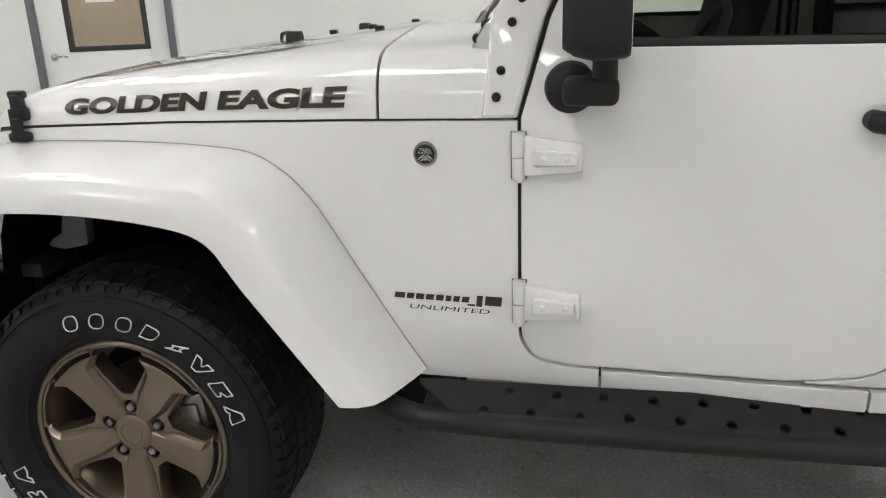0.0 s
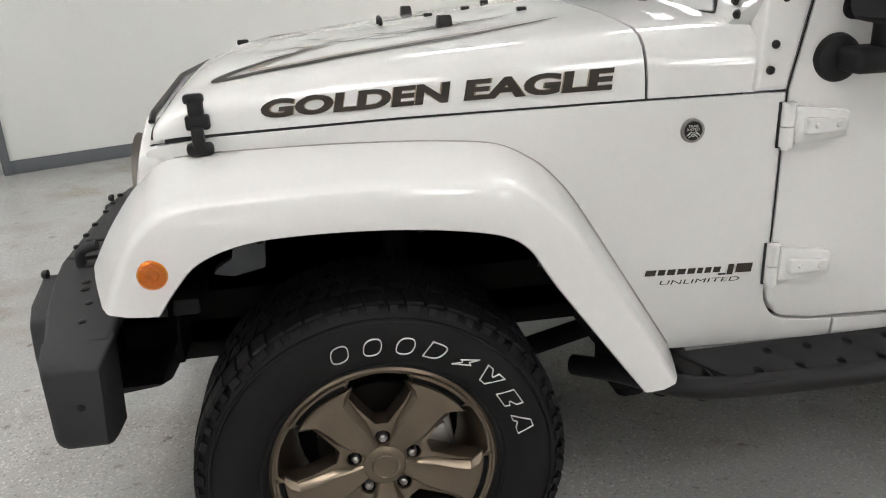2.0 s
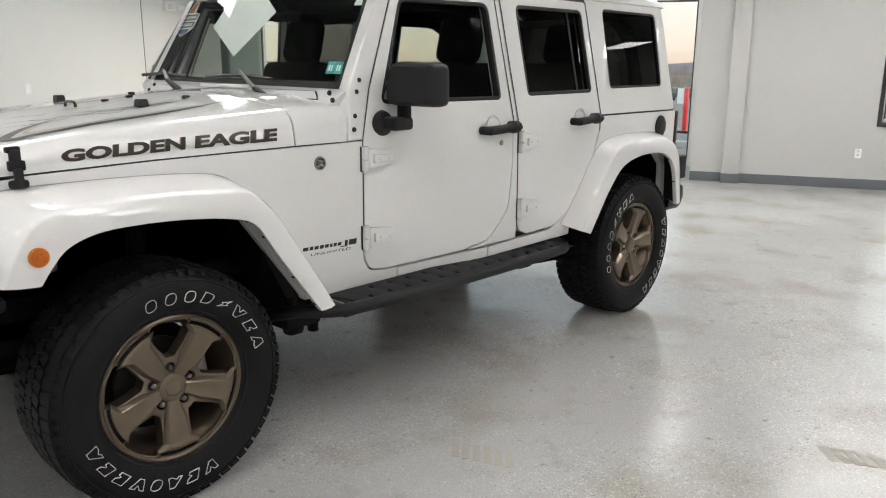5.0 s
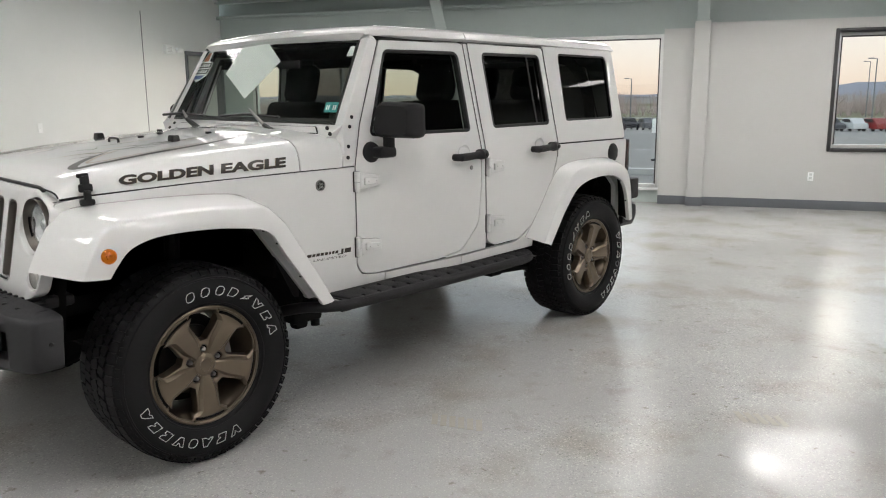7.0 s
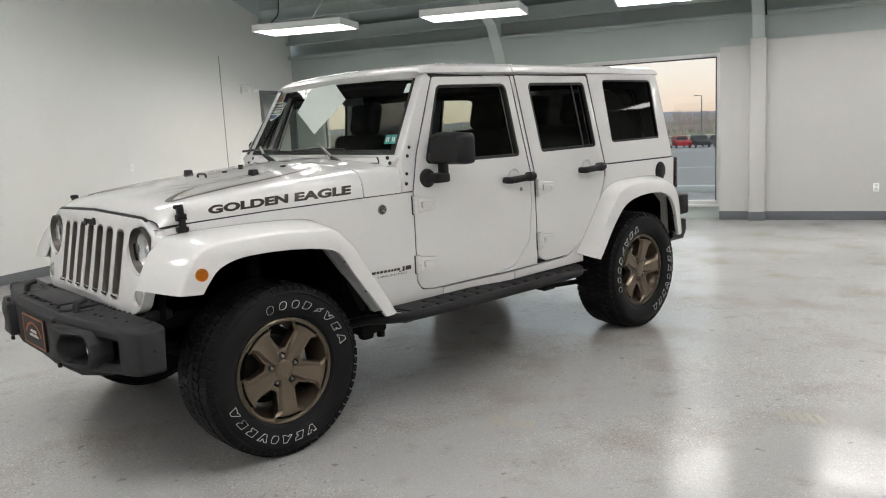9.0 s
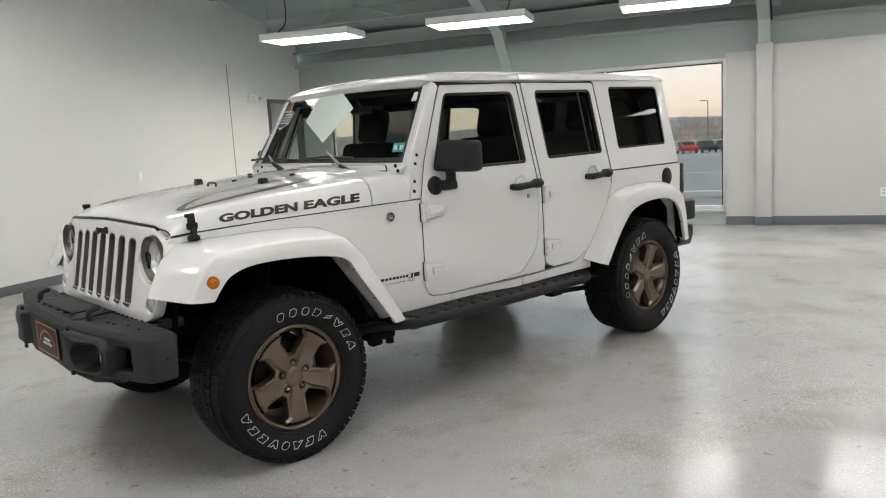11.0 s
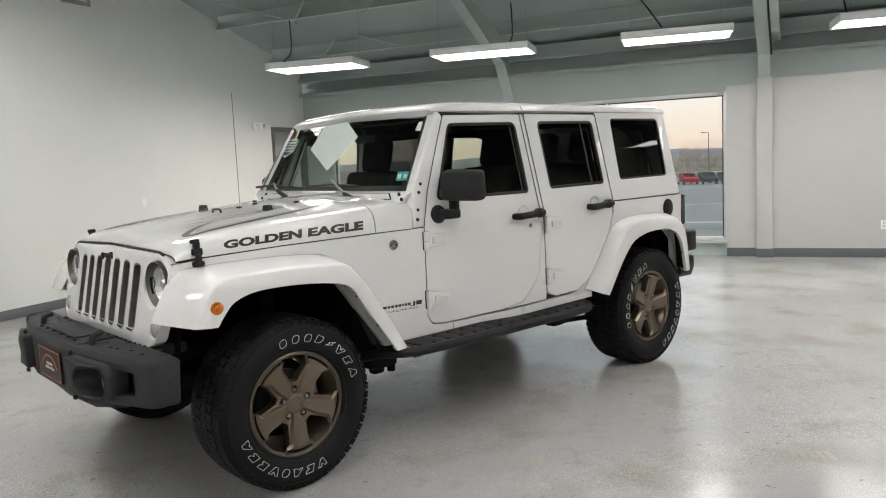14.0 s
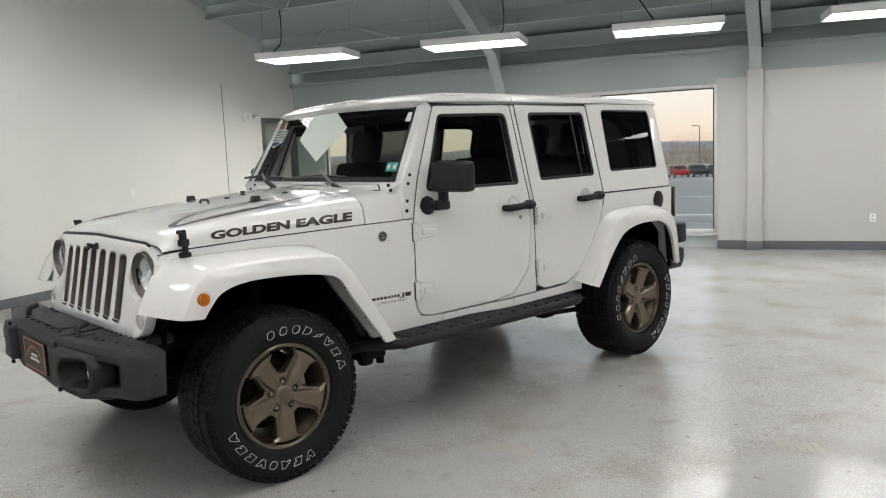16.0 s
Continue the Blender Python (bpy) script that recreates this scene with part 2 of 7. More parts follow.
def box(bm, lo, hi, bevel=0.0, seg=2, m=None):
    made = bmesh.ops.create_cube(bm, size=1)["verts"]
    size, mid = Vector(hi) - Vector(lo), (Vector(hi) + Vector(lo)) / 2
    bmesh.ops.scale(bm, vec=size, verts=made)
    bmesh.ops.translate(bm, vec=mid, verts=made)
    if bevel:
        edges = list({e for v in made for e in v.link_edges})
        done = bmesh.ops.bevel(bm, geom=edges, offset=bevel, segments=seg, affect="EDGES", profile=0.5)
        made = list({v for f in done["faces"] for v in f.verts} | {v for v in made if v.is_valid})
    if m is not None:
        bmesh.ops.transform(bm, matrix=m, verts=made)
    return made


def boxes(*specs):
    bm = bmesh.new()
    for s in specs:
        box(bm, *s)
    return bm


def tube(bm, path, r, n=10, caps=True):
    """A round bar along a list of points; r may be one radius or one for each point."""
    path = [Vector(p) for p in path]
    rs = r if isinstance(r, (list, tuple)) else [r] * len(path)
    rings, side = [], None
    for i, p in enumerate(path):
        way = (path[min(i + 1, len(path) - 1)] - path[max(i - 1, 0)]).normalized()
        if side is None:
            side = way.orthogonal().normalized()
        side = (side - way * side.dot(way)).normalized()
        up = way.cross(side)
        rings.append([bm.verts.new(p + rs[i] * (math.cos(a) * side + math.sin(a) * up)) for a in (2 * math.pi * k / n for k in range(n))])
    for a, b in zip(rings, rings[1:]):
        for k in range(n):
            bm.faces.new((a[k], a[(k + 1) % n], b[(k + 1) % n], b[k]))
    if caps:
        bm.faces.new(rings[0][::-1]), bm.faces.new(rings[-1])
    return bm


def lathe(bm, profile, n=64, axis="y", closed=False):
    """Turns a profile of (radius, along) round an axis."""
    rings = []
    for r, h in profile:
        ring = []
        for k in range(n):
            a = 2 * math.pi * k / n
            c, s = r * math.cos(a), r * math.sin(a)
            ring.append(bm.verts.new((c, h, s) if axis == "y" else (h, c, s) if axis == "x" else (c, s, h)))
        rings.append(ring)
    pairs = list(zip(rings, rings[1:])) + ([(rings[-1], rings[0])] if closed else [])
    for a, b in pairs:
        for k in range(n):
            bm.faces.new((a[k], a[(k + 1) % n], b[(k + 1) % n], b[k]))
    bmesh.ops.remove_doubles(bm, verts=bm.verts, dist=1e-6)
    return bm


def loft(bm, rings, closed=True, caps=True):
    """Skins rings that have the same number of points."""
    made = [[bm.verts.new(p) for p in ring] for ring in rings]
    n = len(made[0])
    for a, b in zip(made, made[1:]):
        for k in range(n if closed else n - 1):
            bm.faces.new((a[k], a[(k + 1) % n], b[(k + 1) % n], b[k]))
    if caps and closed:
        bm.faces.new(made[0][::-1]), bm.faces.new(made[-1])
    return made


def rounded(points, radius=0.02, seg=5):
    """A closed outline with its corners turned into arcs. A point may carry its own radius."""
    out, n = [], len(points)
    for i, p in enumerate(points):
        r = p[2] if len(p) > 2 else radius
        b, a, c = Vector(p[:2]), Vector(points[i - 1][:2]), Vector(points[(i + 1) % n][:2])
        u, v = (a - b), (c - b)
        lu, lv = u.length, v.length
        u.normalize(), v.normalize()
        half = math.acos(max(-1, min(1, u.dot(v)))) / 2
        if r <= 0 or half > 1.5:
            out.append(b)
            continue
        d = min(r / math.tan(half), 0.48 * lu, 0.48 * lv)
        s, e = b + u * d, b + v * d
        for k in range(seg + 1):
            t = k / seg
            out.append((1 - t) ** 2 * s + 2 * t * (1 - t) * b + t * t * e)
    return out


def offset(loop, d):
    """The outline moved inwards by d (outwards: minus)."""
    n = len(loop)
    area = sum(loop[i - 1].x * loop[i].y - loop[i].x * loop[i - 1].y for i in range(n))
    sign = 1 if area > 0 else -1
    out = []
    for i in range(n):
        e1, e2 = (loop[i] - loop[i - 1]), (loop[(i + 1) % n] - loop[i])
        if e1.length < 1e-7:
            e1 = e2
        if e2.length < 1e-7:
            e2 = e1
        n1, n2 = Vector((-e1.y, e1.x)).normalized(), Vector((-e2.y, e2.x)).normalized()
        m = (n1 + n2)
        m = m.normalized() if m.length > 1e-6 else n1
        k = max(0.35, m.dot(n1))
        out.append(loop[i] + m * (sign * d / k))
    return out


def clean(loop, eps=1e-4):
    out = [p for i, p in enumerate(loop) if (p - loop[i - 1]).length > eps]
    return out


def within(p, loop):
    """Whether a point of the plane lies inside a closed outline."""
    inside = False
    for a, b in zip(loop, loop[-1:] + loop[:-1]):
        if (a.y > p.y) != (b.y > p.y) and p.x < (b.x - a.x) * (p.y - a.y) / (b.y - a.y) + a.x:
            inside = not inside
    return inside


def unfold(outer, inner):
    """Draws together the points of a moved outline where a corner was too tight for it."""
    n = len(outer)
    inner = [p.copy() for p in inner]
    for _ in range(4):
        for i in range(n):
            j = (i + 1) % n
            if (inner[j] - inner[i]).dot(outer[j] - outer[i]) < 0:
                inner[i] = inner[j] = (inner[i] + inner[j]) / 2
    return inner


def panel(bm, outline, place, holes=(), thick=0.02, bevel=0.003, step=0.0, back=False):
    """A plate with rounded rims, bent by place(a, b, depth): outline and holes in its own plane, depth inwards."""
    outline = clean(outline)
    holes = [clean(h) for h in holes]
    loops = [(outline, unfold(outline, offset(outline, bevel)))] + [(h, unfold(h, offset(h, -bevel))) for h in holes]
    pts, edges = [], []
    for _, inner in loops:
        k = len(pts)
        pts += inner
        edges += [(k + i, k + (i + 1) % len(inner)) for i in range(len(inner))]
    if step:
        xs, ys = [p.x for p in outline], [p.y for p in outline]
        inside = loops[0][1]
        for i in range(1, int((max(xs) - min(xs)) / step) + 1):
            for j in range(1, int((max(ys) - min(ys)) / step) + 1):
                q = Vector((min(xs) + i * step, min(ys) + j * step))
                if all((q - p).length > 0.5 * step for p in pts[: sum(len(l[1]) for l in loops)]):
                    pts.append(q)
    verts, _, faces, *_ = delaunay_2d_cdt(pts, edges, [], 1, 1e-6)
    rims = [inner for _, inner in loops]
    mids = [sum((verts[i] for i in f), Vector((0, 0))) / len(f) for f in faces]
    faces = [f for f, m in zip(faces, mids) if within(m, rims[0]) and not any(within(m, r) for r in rims[1:])]
    made = [bm.verts.new(place(v.x, v.y, 0.0)) for v in verts]
    for f in faces:
        if len(set(f)) > 2:
            bm.faces.new([made[i] for i in f])
    if back:
        under = [bm.verts.new(place(v.x, v.y, thick)) for v in verts]
        for f in faces:
            if len(set(f)) > 2:
                bm.faces.new([under[i] for i in reversed(f)])
    for outer, inner in loops:
        n = len(outer)
        a = [bm.verts.new(place(p.x, p.y, 0.0)) for p in inner]
        b = [bm.verts.new(place(p.x, p.y, bevel * 0.3)) for p in [(p + q) / 2 + (p - q) * 0.2 for p, q in zip(outer, inner)]]
        c = [bm.verts.new(place(p.x, p.y, bevel)) for p in outer]
        d = [bm.verts.new(place(p.x, p.y, thick)) for p in outer]
        for r, s in ((a, b), (b, c), (c, d)):
            for i in range(n):
                bm.faces.new((r[i], r[(i + 1) % n], s[(i + 1) % n], s[i]))
    bmesh.ops.remove_doubles(bm, verts=bm.verts, dist=1e-5)
    return bm


def table(x, rows):
    """A value read from rows of (x, value), with straight lines between."""
    return float(np.interp(x, [r[0] for r in rows], [r[1] for r in rows]))


def curve(points, per=6):
    """A smooth line through points (Catmull-Rom)."""
    p = [Vector(q) for q in points]
    p = [2 * p[0] - p[1]] + p + [2 * p[-1] - p[-2]]
    out = []
    for i in range(1, len(p) - 2):
        for k in range(per):
            t = k / per
            out.append(0.5 * (2 * p[i] + (p[i + 1] - p[i - 1]) * t + (2 * p[i - 1] - 5 * p[i] + 4 * p[i + 1] - p[i + 2]) * t * t + (3 * p[i] - p[i - 1] - 3 * p[i + 1] + p[i + 2]) * t ** 3))
    out.append(p[-2])
    return out


def arc(cx, cy, r, n=32, a0=0, a1=360):
    full = abs(a1 - a0) >= 360
    return [Vector((cx + r * math.cos(a), cy + r * math.sin(a))) for a in (radians(a0 + (a1 - a0) * k / (n if full else n - 1)) for k in range(n))]


def lettering(body, place, shear=0.0, bold=0.0, stretch=True):
    """A word as a flat mesh; place(a, b) takes the word's own 0..1 box."""
    c = bpy.data.curves.new("word", "FONT")
    c.body, c.shear, c.offset, c.resolution_u = body, shear, bold, 4
    ob = new("word", c)
    me = bpy.data.meshes.new_from_object(ob.evaluated_get(bpy.context.evaluated_depsgraph_get()))
    bm = bmesh.new()
    bm.from_mesh(me)
    bpy.data.objects.remove(ob), bpy.data.curves.remove(c), bpy.data.meshes.remove(me)
    bmesh.ops.subdivide_edges(bm, edges=[e for e in bm.edges if e.calc_length() > 0.25], cuts=2)
    lo = [min(v.co[k] for v in bm.verts) for k in (0, 1)]
    hi = [max(v.co[k] for v in bm.verts) for k in (0, 1)]
    for v in bm.verts:
        v.co = place((v.co.x - lo[0]) / (hi[0] - lo[0]), (v.co.y - lo[1]) / (hi[1] - lo[1]))
    return bm


# ---- the room ----
U0, U1, V0, V1 = -9.0, 8.42, -9.5, 5.0        # inner faces of the walls, along and across the room
EAVE, SLOPE, RIDGE = 3.05, 0.27, -0.5


def roof_z(u):
    return EAVE + SLOPE * ((U1 - u) if u > RIDGE else (U1 - RIDGE) - (RIDGE - u))


def structure(name, bm, material, label, category):
    ob = part(name, bm, material)
    ob.matrix_world = ROOM
    return tagged(ob, label, category, kind="structure")


bm = bmesh.new()
box(bm, (U0 - 0.2, V0 - 0.2, -0.2), (U1 + 0.2, V1 + 0.2, 0))
structure("floor", bm, FLOOR, "glossy grey epoxy floor with fine flakes and scuffs", "floor")

# far wall: outer shell with the long shop window and the second window
WIN_V0, WIN_V1, WIN_Z0, WIN_Z1 = -2.03, 4.45, 0.21, 2.30
W2_V0, W2_V1, W2_Z0, W2_Z1 = -6.9, -4.16, 0.80, 2.25
HEAD = 2.79
wall_east = structure("wall_east", boxes(
    ((U1, V0 - 0.2, 0), (U1 + 0.2, W2_V0, HEAD)), ((U1, W2_V0, 0), (U1 + 0.2, W2_V1, W2_Z0)), ((U1, W2_V0, W2_Z1), (U1 + 0.2, W2_V1, HEAD)),
    ((U1, W2_V1, 0), (U1 + 0.2, WIN_V0, HEAD)), ((U1, WIN_V0, 0), (U1 + 0.2, WIN_V1, WIN_Z0)), ((U1, WIN_V0, WIN_Z1), (U1 + 0.2, WIN_V1, HEAD)),
    ((U1, WIN_V1, 0), (U1 + 0.2, V1 + 0.2, HEAD)), ((U1 + 0.16, V0 - 0.2, HEAD), (U1 + 0.2, V1 + 0.2, EAVE + 0.3))), BEAM, "painted outer wall with a long shop window", "wall")
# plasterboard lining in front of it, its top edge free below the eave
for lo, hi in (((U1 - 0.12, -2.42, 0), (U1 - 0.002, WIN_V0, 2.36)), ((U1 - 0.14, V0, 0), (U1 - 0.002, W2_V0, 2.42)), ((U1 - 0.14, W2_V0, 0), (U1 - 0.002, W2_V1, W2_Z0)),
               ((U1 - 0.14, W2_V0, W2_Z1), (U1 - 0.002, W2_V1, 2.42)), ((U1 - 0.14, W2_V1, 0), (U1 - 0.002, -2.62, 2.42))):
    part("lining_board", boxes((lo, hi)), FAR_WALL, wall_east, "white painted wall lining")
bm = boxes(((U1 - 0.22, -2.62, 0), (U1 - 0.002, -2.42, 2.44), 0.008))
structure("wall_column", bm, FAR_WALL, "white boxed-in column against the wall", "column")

# gable wall with the office door
D0, D1, DZ = -1.75, -0.69, 2.08
bm = bmesh.new()
gable = [(U0, 0), (D0, 0), (D0, DZ), (D1, DZ), (D1, 0), (7.5, 0), (7.5, 2.15), (8.38, 2.15), (8.38, 0), (U1, 0), (U1, roof_z(U1) + 0.12), (RIDGE, roof_z(RIDGE) + 0.12), (U0, roof_z(U0) + 0.12)]
panel(bm, [Vector(p) for p in gable], lambda a, b, d: (a, V1 + d, b), thick=0.2, bevel=0.001, back=True)
structure("wall_north", bm, WALL, "tall mint-white gable wall", "wall")
bm = boxes(((U0, V0 - 0.2, 0), (U1, V0, 5.6)))
structure("wall_south", bm, GREY_WALL, "plain pale wall", "wall")
bm = boxes(((U0 - 0.2, V0 - 0.2, 0), (U0, V1 + 0.2, 5.6)))
structure("wall_west", bm, WALL, "plain white wall", "wall")
bm = boxes(((7.3, V1 + 1.2, 0), (U1, V1 + 1.3, 2.6)), ((7.3, V1 + 0.2, 2.5), (U1, V1 + 1.2, 2.6)), ((7.28, V1 + 0.2, 0), (7.35, V1 + 1.3, 2.6)), ((U1, V1 + 0.2, 0), (U1 + 0.08, V1 + 1.3, 2.6)))
structure("wall_passage", bm, WALL, "plain wall of the dim passage", "wall")
bm = boxes(((7.44, V1 - 0.02, 0), (7.5, V1 + 0.1, 2.15), 0.004), ((8.36, V1 - 0.02, 0), (8.42, V1 + 0.1, 2.15), 0.004), ((7.44, V1 - 0.02, 2.15), (8.42, V1 + 0.1, 2.21), 0.004))
structure("trim_passage", bm, BASE, "grey steel frame of an open doorway", "door frame")

bm = boxes(((U0, V1 - 0.012, 0), (D0 - 0.06, V1 - 0.001, 0.11), 0.003), ((D1 + 0.06, V1 - 0.012, 0), (7.44, V1 - 0.001, 0.11), 0.003),
           ((U1 - 0.152, V0, 0), (U1 - 0.139, -2.62, 0.12), 0.003), ((U1 - 0.232, -2.63, 0), (U1 - 0.219, -2.41, 0.12), 0.003), ((U1 - 0.132, -2.41, 0), (U1 - 0.119, WIN_V0, 0.12), 0.003))
structure("baseboard", bm, BASE, "dark grey vinyl wall base", "baseboard")

# roof sheet and steel frames
bm = bmesh.new()
rings = [[(a, v, roof_z(a) + 0.21) for a in (U1 + 0.2, RIDGE, U0 - 0.2)] for v in (V0 - 0.2, V1 + 0.2)]
top = [[(a, v, roof_z(a) + 0.26) for a in (U1 + 0.2, RIDGE, U0 - 0.2)] for v in (V0 - 0.2, V1 + 0.2)]
loft(bm, [rings[0] + top[0][::-1], rings[1] + top[1][::-1]])
structure("ceiling", bm, CEIL, "smooth grey-green roof lining", "ceiling")


def z_bar(bm, u, z, v0, v1, h=0.20, w=0.065, t=0.012):
    """A cold-formed Z section along the room's width."""
    box(bm, (u - t / 2, v0, z), (u + t / 2, v1, z + h))
    box(bm, (u - w, v0, z), (u - t / 2, v1, z + t))
    box(bm, (u - w, v0, z + t), (u - w + t, v1, z + 0.03))
    box(bm, (u + t / 2, v0, z + h - t), (u + w, v1, z + h))


for u in (7.62, 6.32, 5.02, 3.72, 2.42, 1.12, -1.2, -2.5, -3.8, -5.1, -6.4, -7.7):
    bm = bmesh.new()
    z_bar(bm, u, roof_z(u) + 0.01, V0, V1)
    structure("roof_purlin", bm, BEAM, "painted steel purlin under the roof", "beam")
for v0, v1 in ((-2.42, V1), (V0, -2.62)):
    bm = bmesh.new()
    z_bar(bm, U1 - 0.03, 2.98, v0, v1, 0.22, 0.09)
    structure("eave_strut", bm, BEAM, "painted steel eave strut", "beam")
    bm = boxes(((U1 - 0.10, v0, HEAD - 0.01), (U1 + 0.15, v1, HEAD + 0.004), 0.003), ((U1 - 0.10, v0, HEAD - 0.055), (U1 - 0.088, v1, HEAD - 0.012), 0.002))
    structure("wall_girt", bm, BEAM, "painted steel girt along the wall head", "beam")


def rafter(v, foot):
    """A tapered welded frame: deep haunch at the wall, shallow towards the ridge."""
    def piece(path, w, t, dv=0.0):
        b = bmesh.new()
        loft(b, [[(u, v + dv - w / 2, z), (u, v + dv + w / 2, z), (u, v + dv + w / 2, z + t), (u, v + dv - w / 2, z + t)] for u, z in path])
        return b
    half = foot + [(6.0, 3.53), (3.0, roof_z(3.0) - 0.16), (RIDGE, roof_z(RIDGE) - 0.16)]
    low = half + [(-4.0, roof_z(-4.0) - 0.16), (U0 + 0.8, 2.9), (U0 + 0.3, 2.3)]
    ob = thing("roof_frame", "tapered painted steel portal frame", "steel frame", ROOM, "portal frames", "structure")
    part("flange", piece(low, 0.15, 0.014), BEAM, ob)
    b = bmesh.new()
    loft(b, [[(u, v - 0.006, z + 0.014), (u, v + 0.006, z + 0.014), (u, v + 0.006, roof_z(u) + 0.05), (u, v - 0.006, roof_z(u) + 0.05)] for u, z in low])
    part("web", b, BEAM, ob)
    return ob, piece


rafter(1.0, [(7.96, 2.24), (7.90, 2.42), (7.56, 2.88), (7.15, 3.03)])
ob, piece = rafter(-2.52, [(8.22, 2.44), (8.05, 2.72), (7.62, 2.90), (7.15, 3.03)])
part("second_flange", piece([(8.2, 2.90), (7.15, 3.06), (6.0, 3.55), (3.0, roof_z(3.0) - 0.14)], 0.10, 0.014, -0.15), BEAM, ob)
part("joint_strip", piece([(8.2, 2.72), (7.62, 2.93), (7.15, 3.06), (6.0, 3.55), (3.0, roof_z(3.0) - 0.14)], 0.025, 0.01, -0.088), SEAM, ob)
rafter(-6.4, [(8.22, 2.44), (8.05, 2.72), (7.62, 2.90), (7.15, 3.03)])
# thin cross bracing between the purlins
for a, b in (((5.2, 4.65), (6.42, 3.66)), ((7.05, 3.42), (7.8, 4.2)), ((7.05, 3.05), (7.68, 2.52)), ((6.4, 2.55), (5.3, 1.2)), ((6.42, 3.72), (5.6, 2.9))):
    bm = tube(bmesh.new(), [(a[0], a[1], roof_z(a[0]) + 0.01), (b[0], b[1], roof_z(b[0]) + 0.01)], 0.014, 6)
    structure("roof_brace", bm, BEAM, "thin painted steel bracing rod", "brace")


def shop_window(name, v0, v1, z0, z1, bars, material, w, label):
    ob = thing(name, label, "window", ROOM, kind="structure")
    b = boxes(((U1 - 0.01, v0, z0), (U1 + 0.09, v0 + w, z1), 0.004), ((U1 - 0.01, v1 - w, z0), (U1 + 0.09, v1, z1), 0.004), ((U1 - 0.01, v0 + w, z1 - w), (U1 + 0.09, v1 - w, z1), 0.004), ((U1 - 0.01, v0 + w, z0), (U1 + 0.09, v1 - w, z0 + w), 0.004))
    part("window_frame", b, material, ob)
    part("window_sill", boxes(((U1 - 0.06, v0, z0 - 0.035), (U1 + 0.05, v1, z0 - 0.002), 0.004)), material if material is ALU else FAR_WALL, ob)
    g = 0.016
    part("glazing_bead", boxes(((U1 + 0.0, v0 + w, z0 + w), (U1 + 0.034, v0 + w + g, z1 - w)), ((U1 + 0.0, v1 - w - g, z0 + w), (U1 + 0.034, v1 - w, z1 - w)), ((U1 + 0.0, v0 + w + g, z1 - w - g), (U1 + 0.034, v1 - w - g, z1 - w))), FRAME, ob, "dark glazing bead")
    edges = [v0 + w] + list(bars) + [v1 - w]
    for v in bars:
        part("mullion", boxes(((U1, v - w / 2, z0 + w), (U1 + 0.08, v + w / 2, z1 - w), 0.003)), material, ob)
    for a, c in zip(edges, edges[1:]):
        pane = part("pane", boxes(((U1 + 0.035, a + w / 2 * (a in bars), z0 + w), (U1 + 0.043, c - w / 2 * (c in bars), z1 - w))), PANE, ob)
        pane.visible_shadow = False
    return ob


shop_window("window_1", WIN_V0, WIN_V1, WIN_Z0, WIN_Z1, (-0.35, 1.25, 2.85), ALU, 0.05, "tall shop window with slim silver frames")
ob = shop_window("window_2", W2_V0, W2_V1, W2_Z0, W2_Z1, (-5.45,), ALU, 0.04, "wide window in a dark surround")
b = boxes(((U1 - 0.17, W2_V0 - 0.045, W2_Z0 - 0.045), (U1 - 0.02, W2_V0, W2_Z1 + 0.045), 0.01), ((U1 - 0.17, W2_V1, W2_Z0 - 0.045), (U1 - 0.02, W2_V1 + 0.045, W2_Z1 + 0.045), 0.01),
          ((U1 - 0.17, W2_V0, W2_Z1), (U1 - 0.02, W2_V1, W2_Z1 + 0.045), 0.01), ((U1 - 0.17, W2_V0, W2_Z0 - 0.045), (U1 - 0.02, W2_V1, W2_Z0), 0.01))
part("surround", b, FRAME, ob, "dark bronze painted surround")

# office door in the gable wall
door = thing("door_1", "white steel door with a glazed upper half", "door", ROOM, kind="structure")
part("door_frame", boxes(((D0 - 0.06, V1 - 0.03, 0), (D0, V1 + 0.12, DZ + 0.06), 0.004), ((D1, V1 - 0.03, 0), (D1 + 0.06, V1 + 0.12, DZ + 0.06), 0.004), ((D0, V1 - 0.03, DZ), (D1, V1 + 0.12, DZ + 0.06), 0.004)), BASE, door, "dark grey steel frame")
bm = bmesh.new()
panel(bm, rounded([(D0 + 0.004, 0.012), (D1 - 0.004, 0.012), (D1 - 0.004, DZ - 0.004), (D0 + 0.004, DZ - 0.004)], 0.003), lambda a, b, d: (a, V1 + 0.02 + d, b), [rounded([(-1.50, 1.06), (-0.88, 1.06), (-0.88, 1.90), (-1.50, 1.90)], 0.004)], 0.045, 0.002, back=True)
part("leaf", bm, DOOR, door)
bm = bmesh.new()
panel(bm, rounded([(-1.53, 1.03), (-0.85, 1.03), (-0.85, 1.93), (-1.53, 1.93)], 0.004), lambda a, b, d: (a, V1 + 0.008 + d, b), [rounded([(-1.485, 1.075), (-0.895, 1.075), (-0.895, 1.885), (-1.485, 1.885)], 0.003)], 0.05, 0.004)
part("glazing_bead", bm, FRAME, door, "dark glazing frame")
pane = part("pane", boxes(((-1.50, V1 + 0.038, 1.06), (-0.88, V1 + 0.044, 1.90))), PANE, door)
pane.visible_shadow = False
part("kick_plate", boxes(((D0 + 0.01, V1 + 0.012, 0.014), (D1 - 0.01, V1 + 0.019, 0.05), 0.002)), ALU, door, "thin metal sweep")
bm = bmesh.new()
lathe(bm, [(0.030, 0.0), (0.032, -0.006), (0.028, -0.016), (0.012, -0.018), (0.011, -0.05), (0.0, -0.05)], 20)
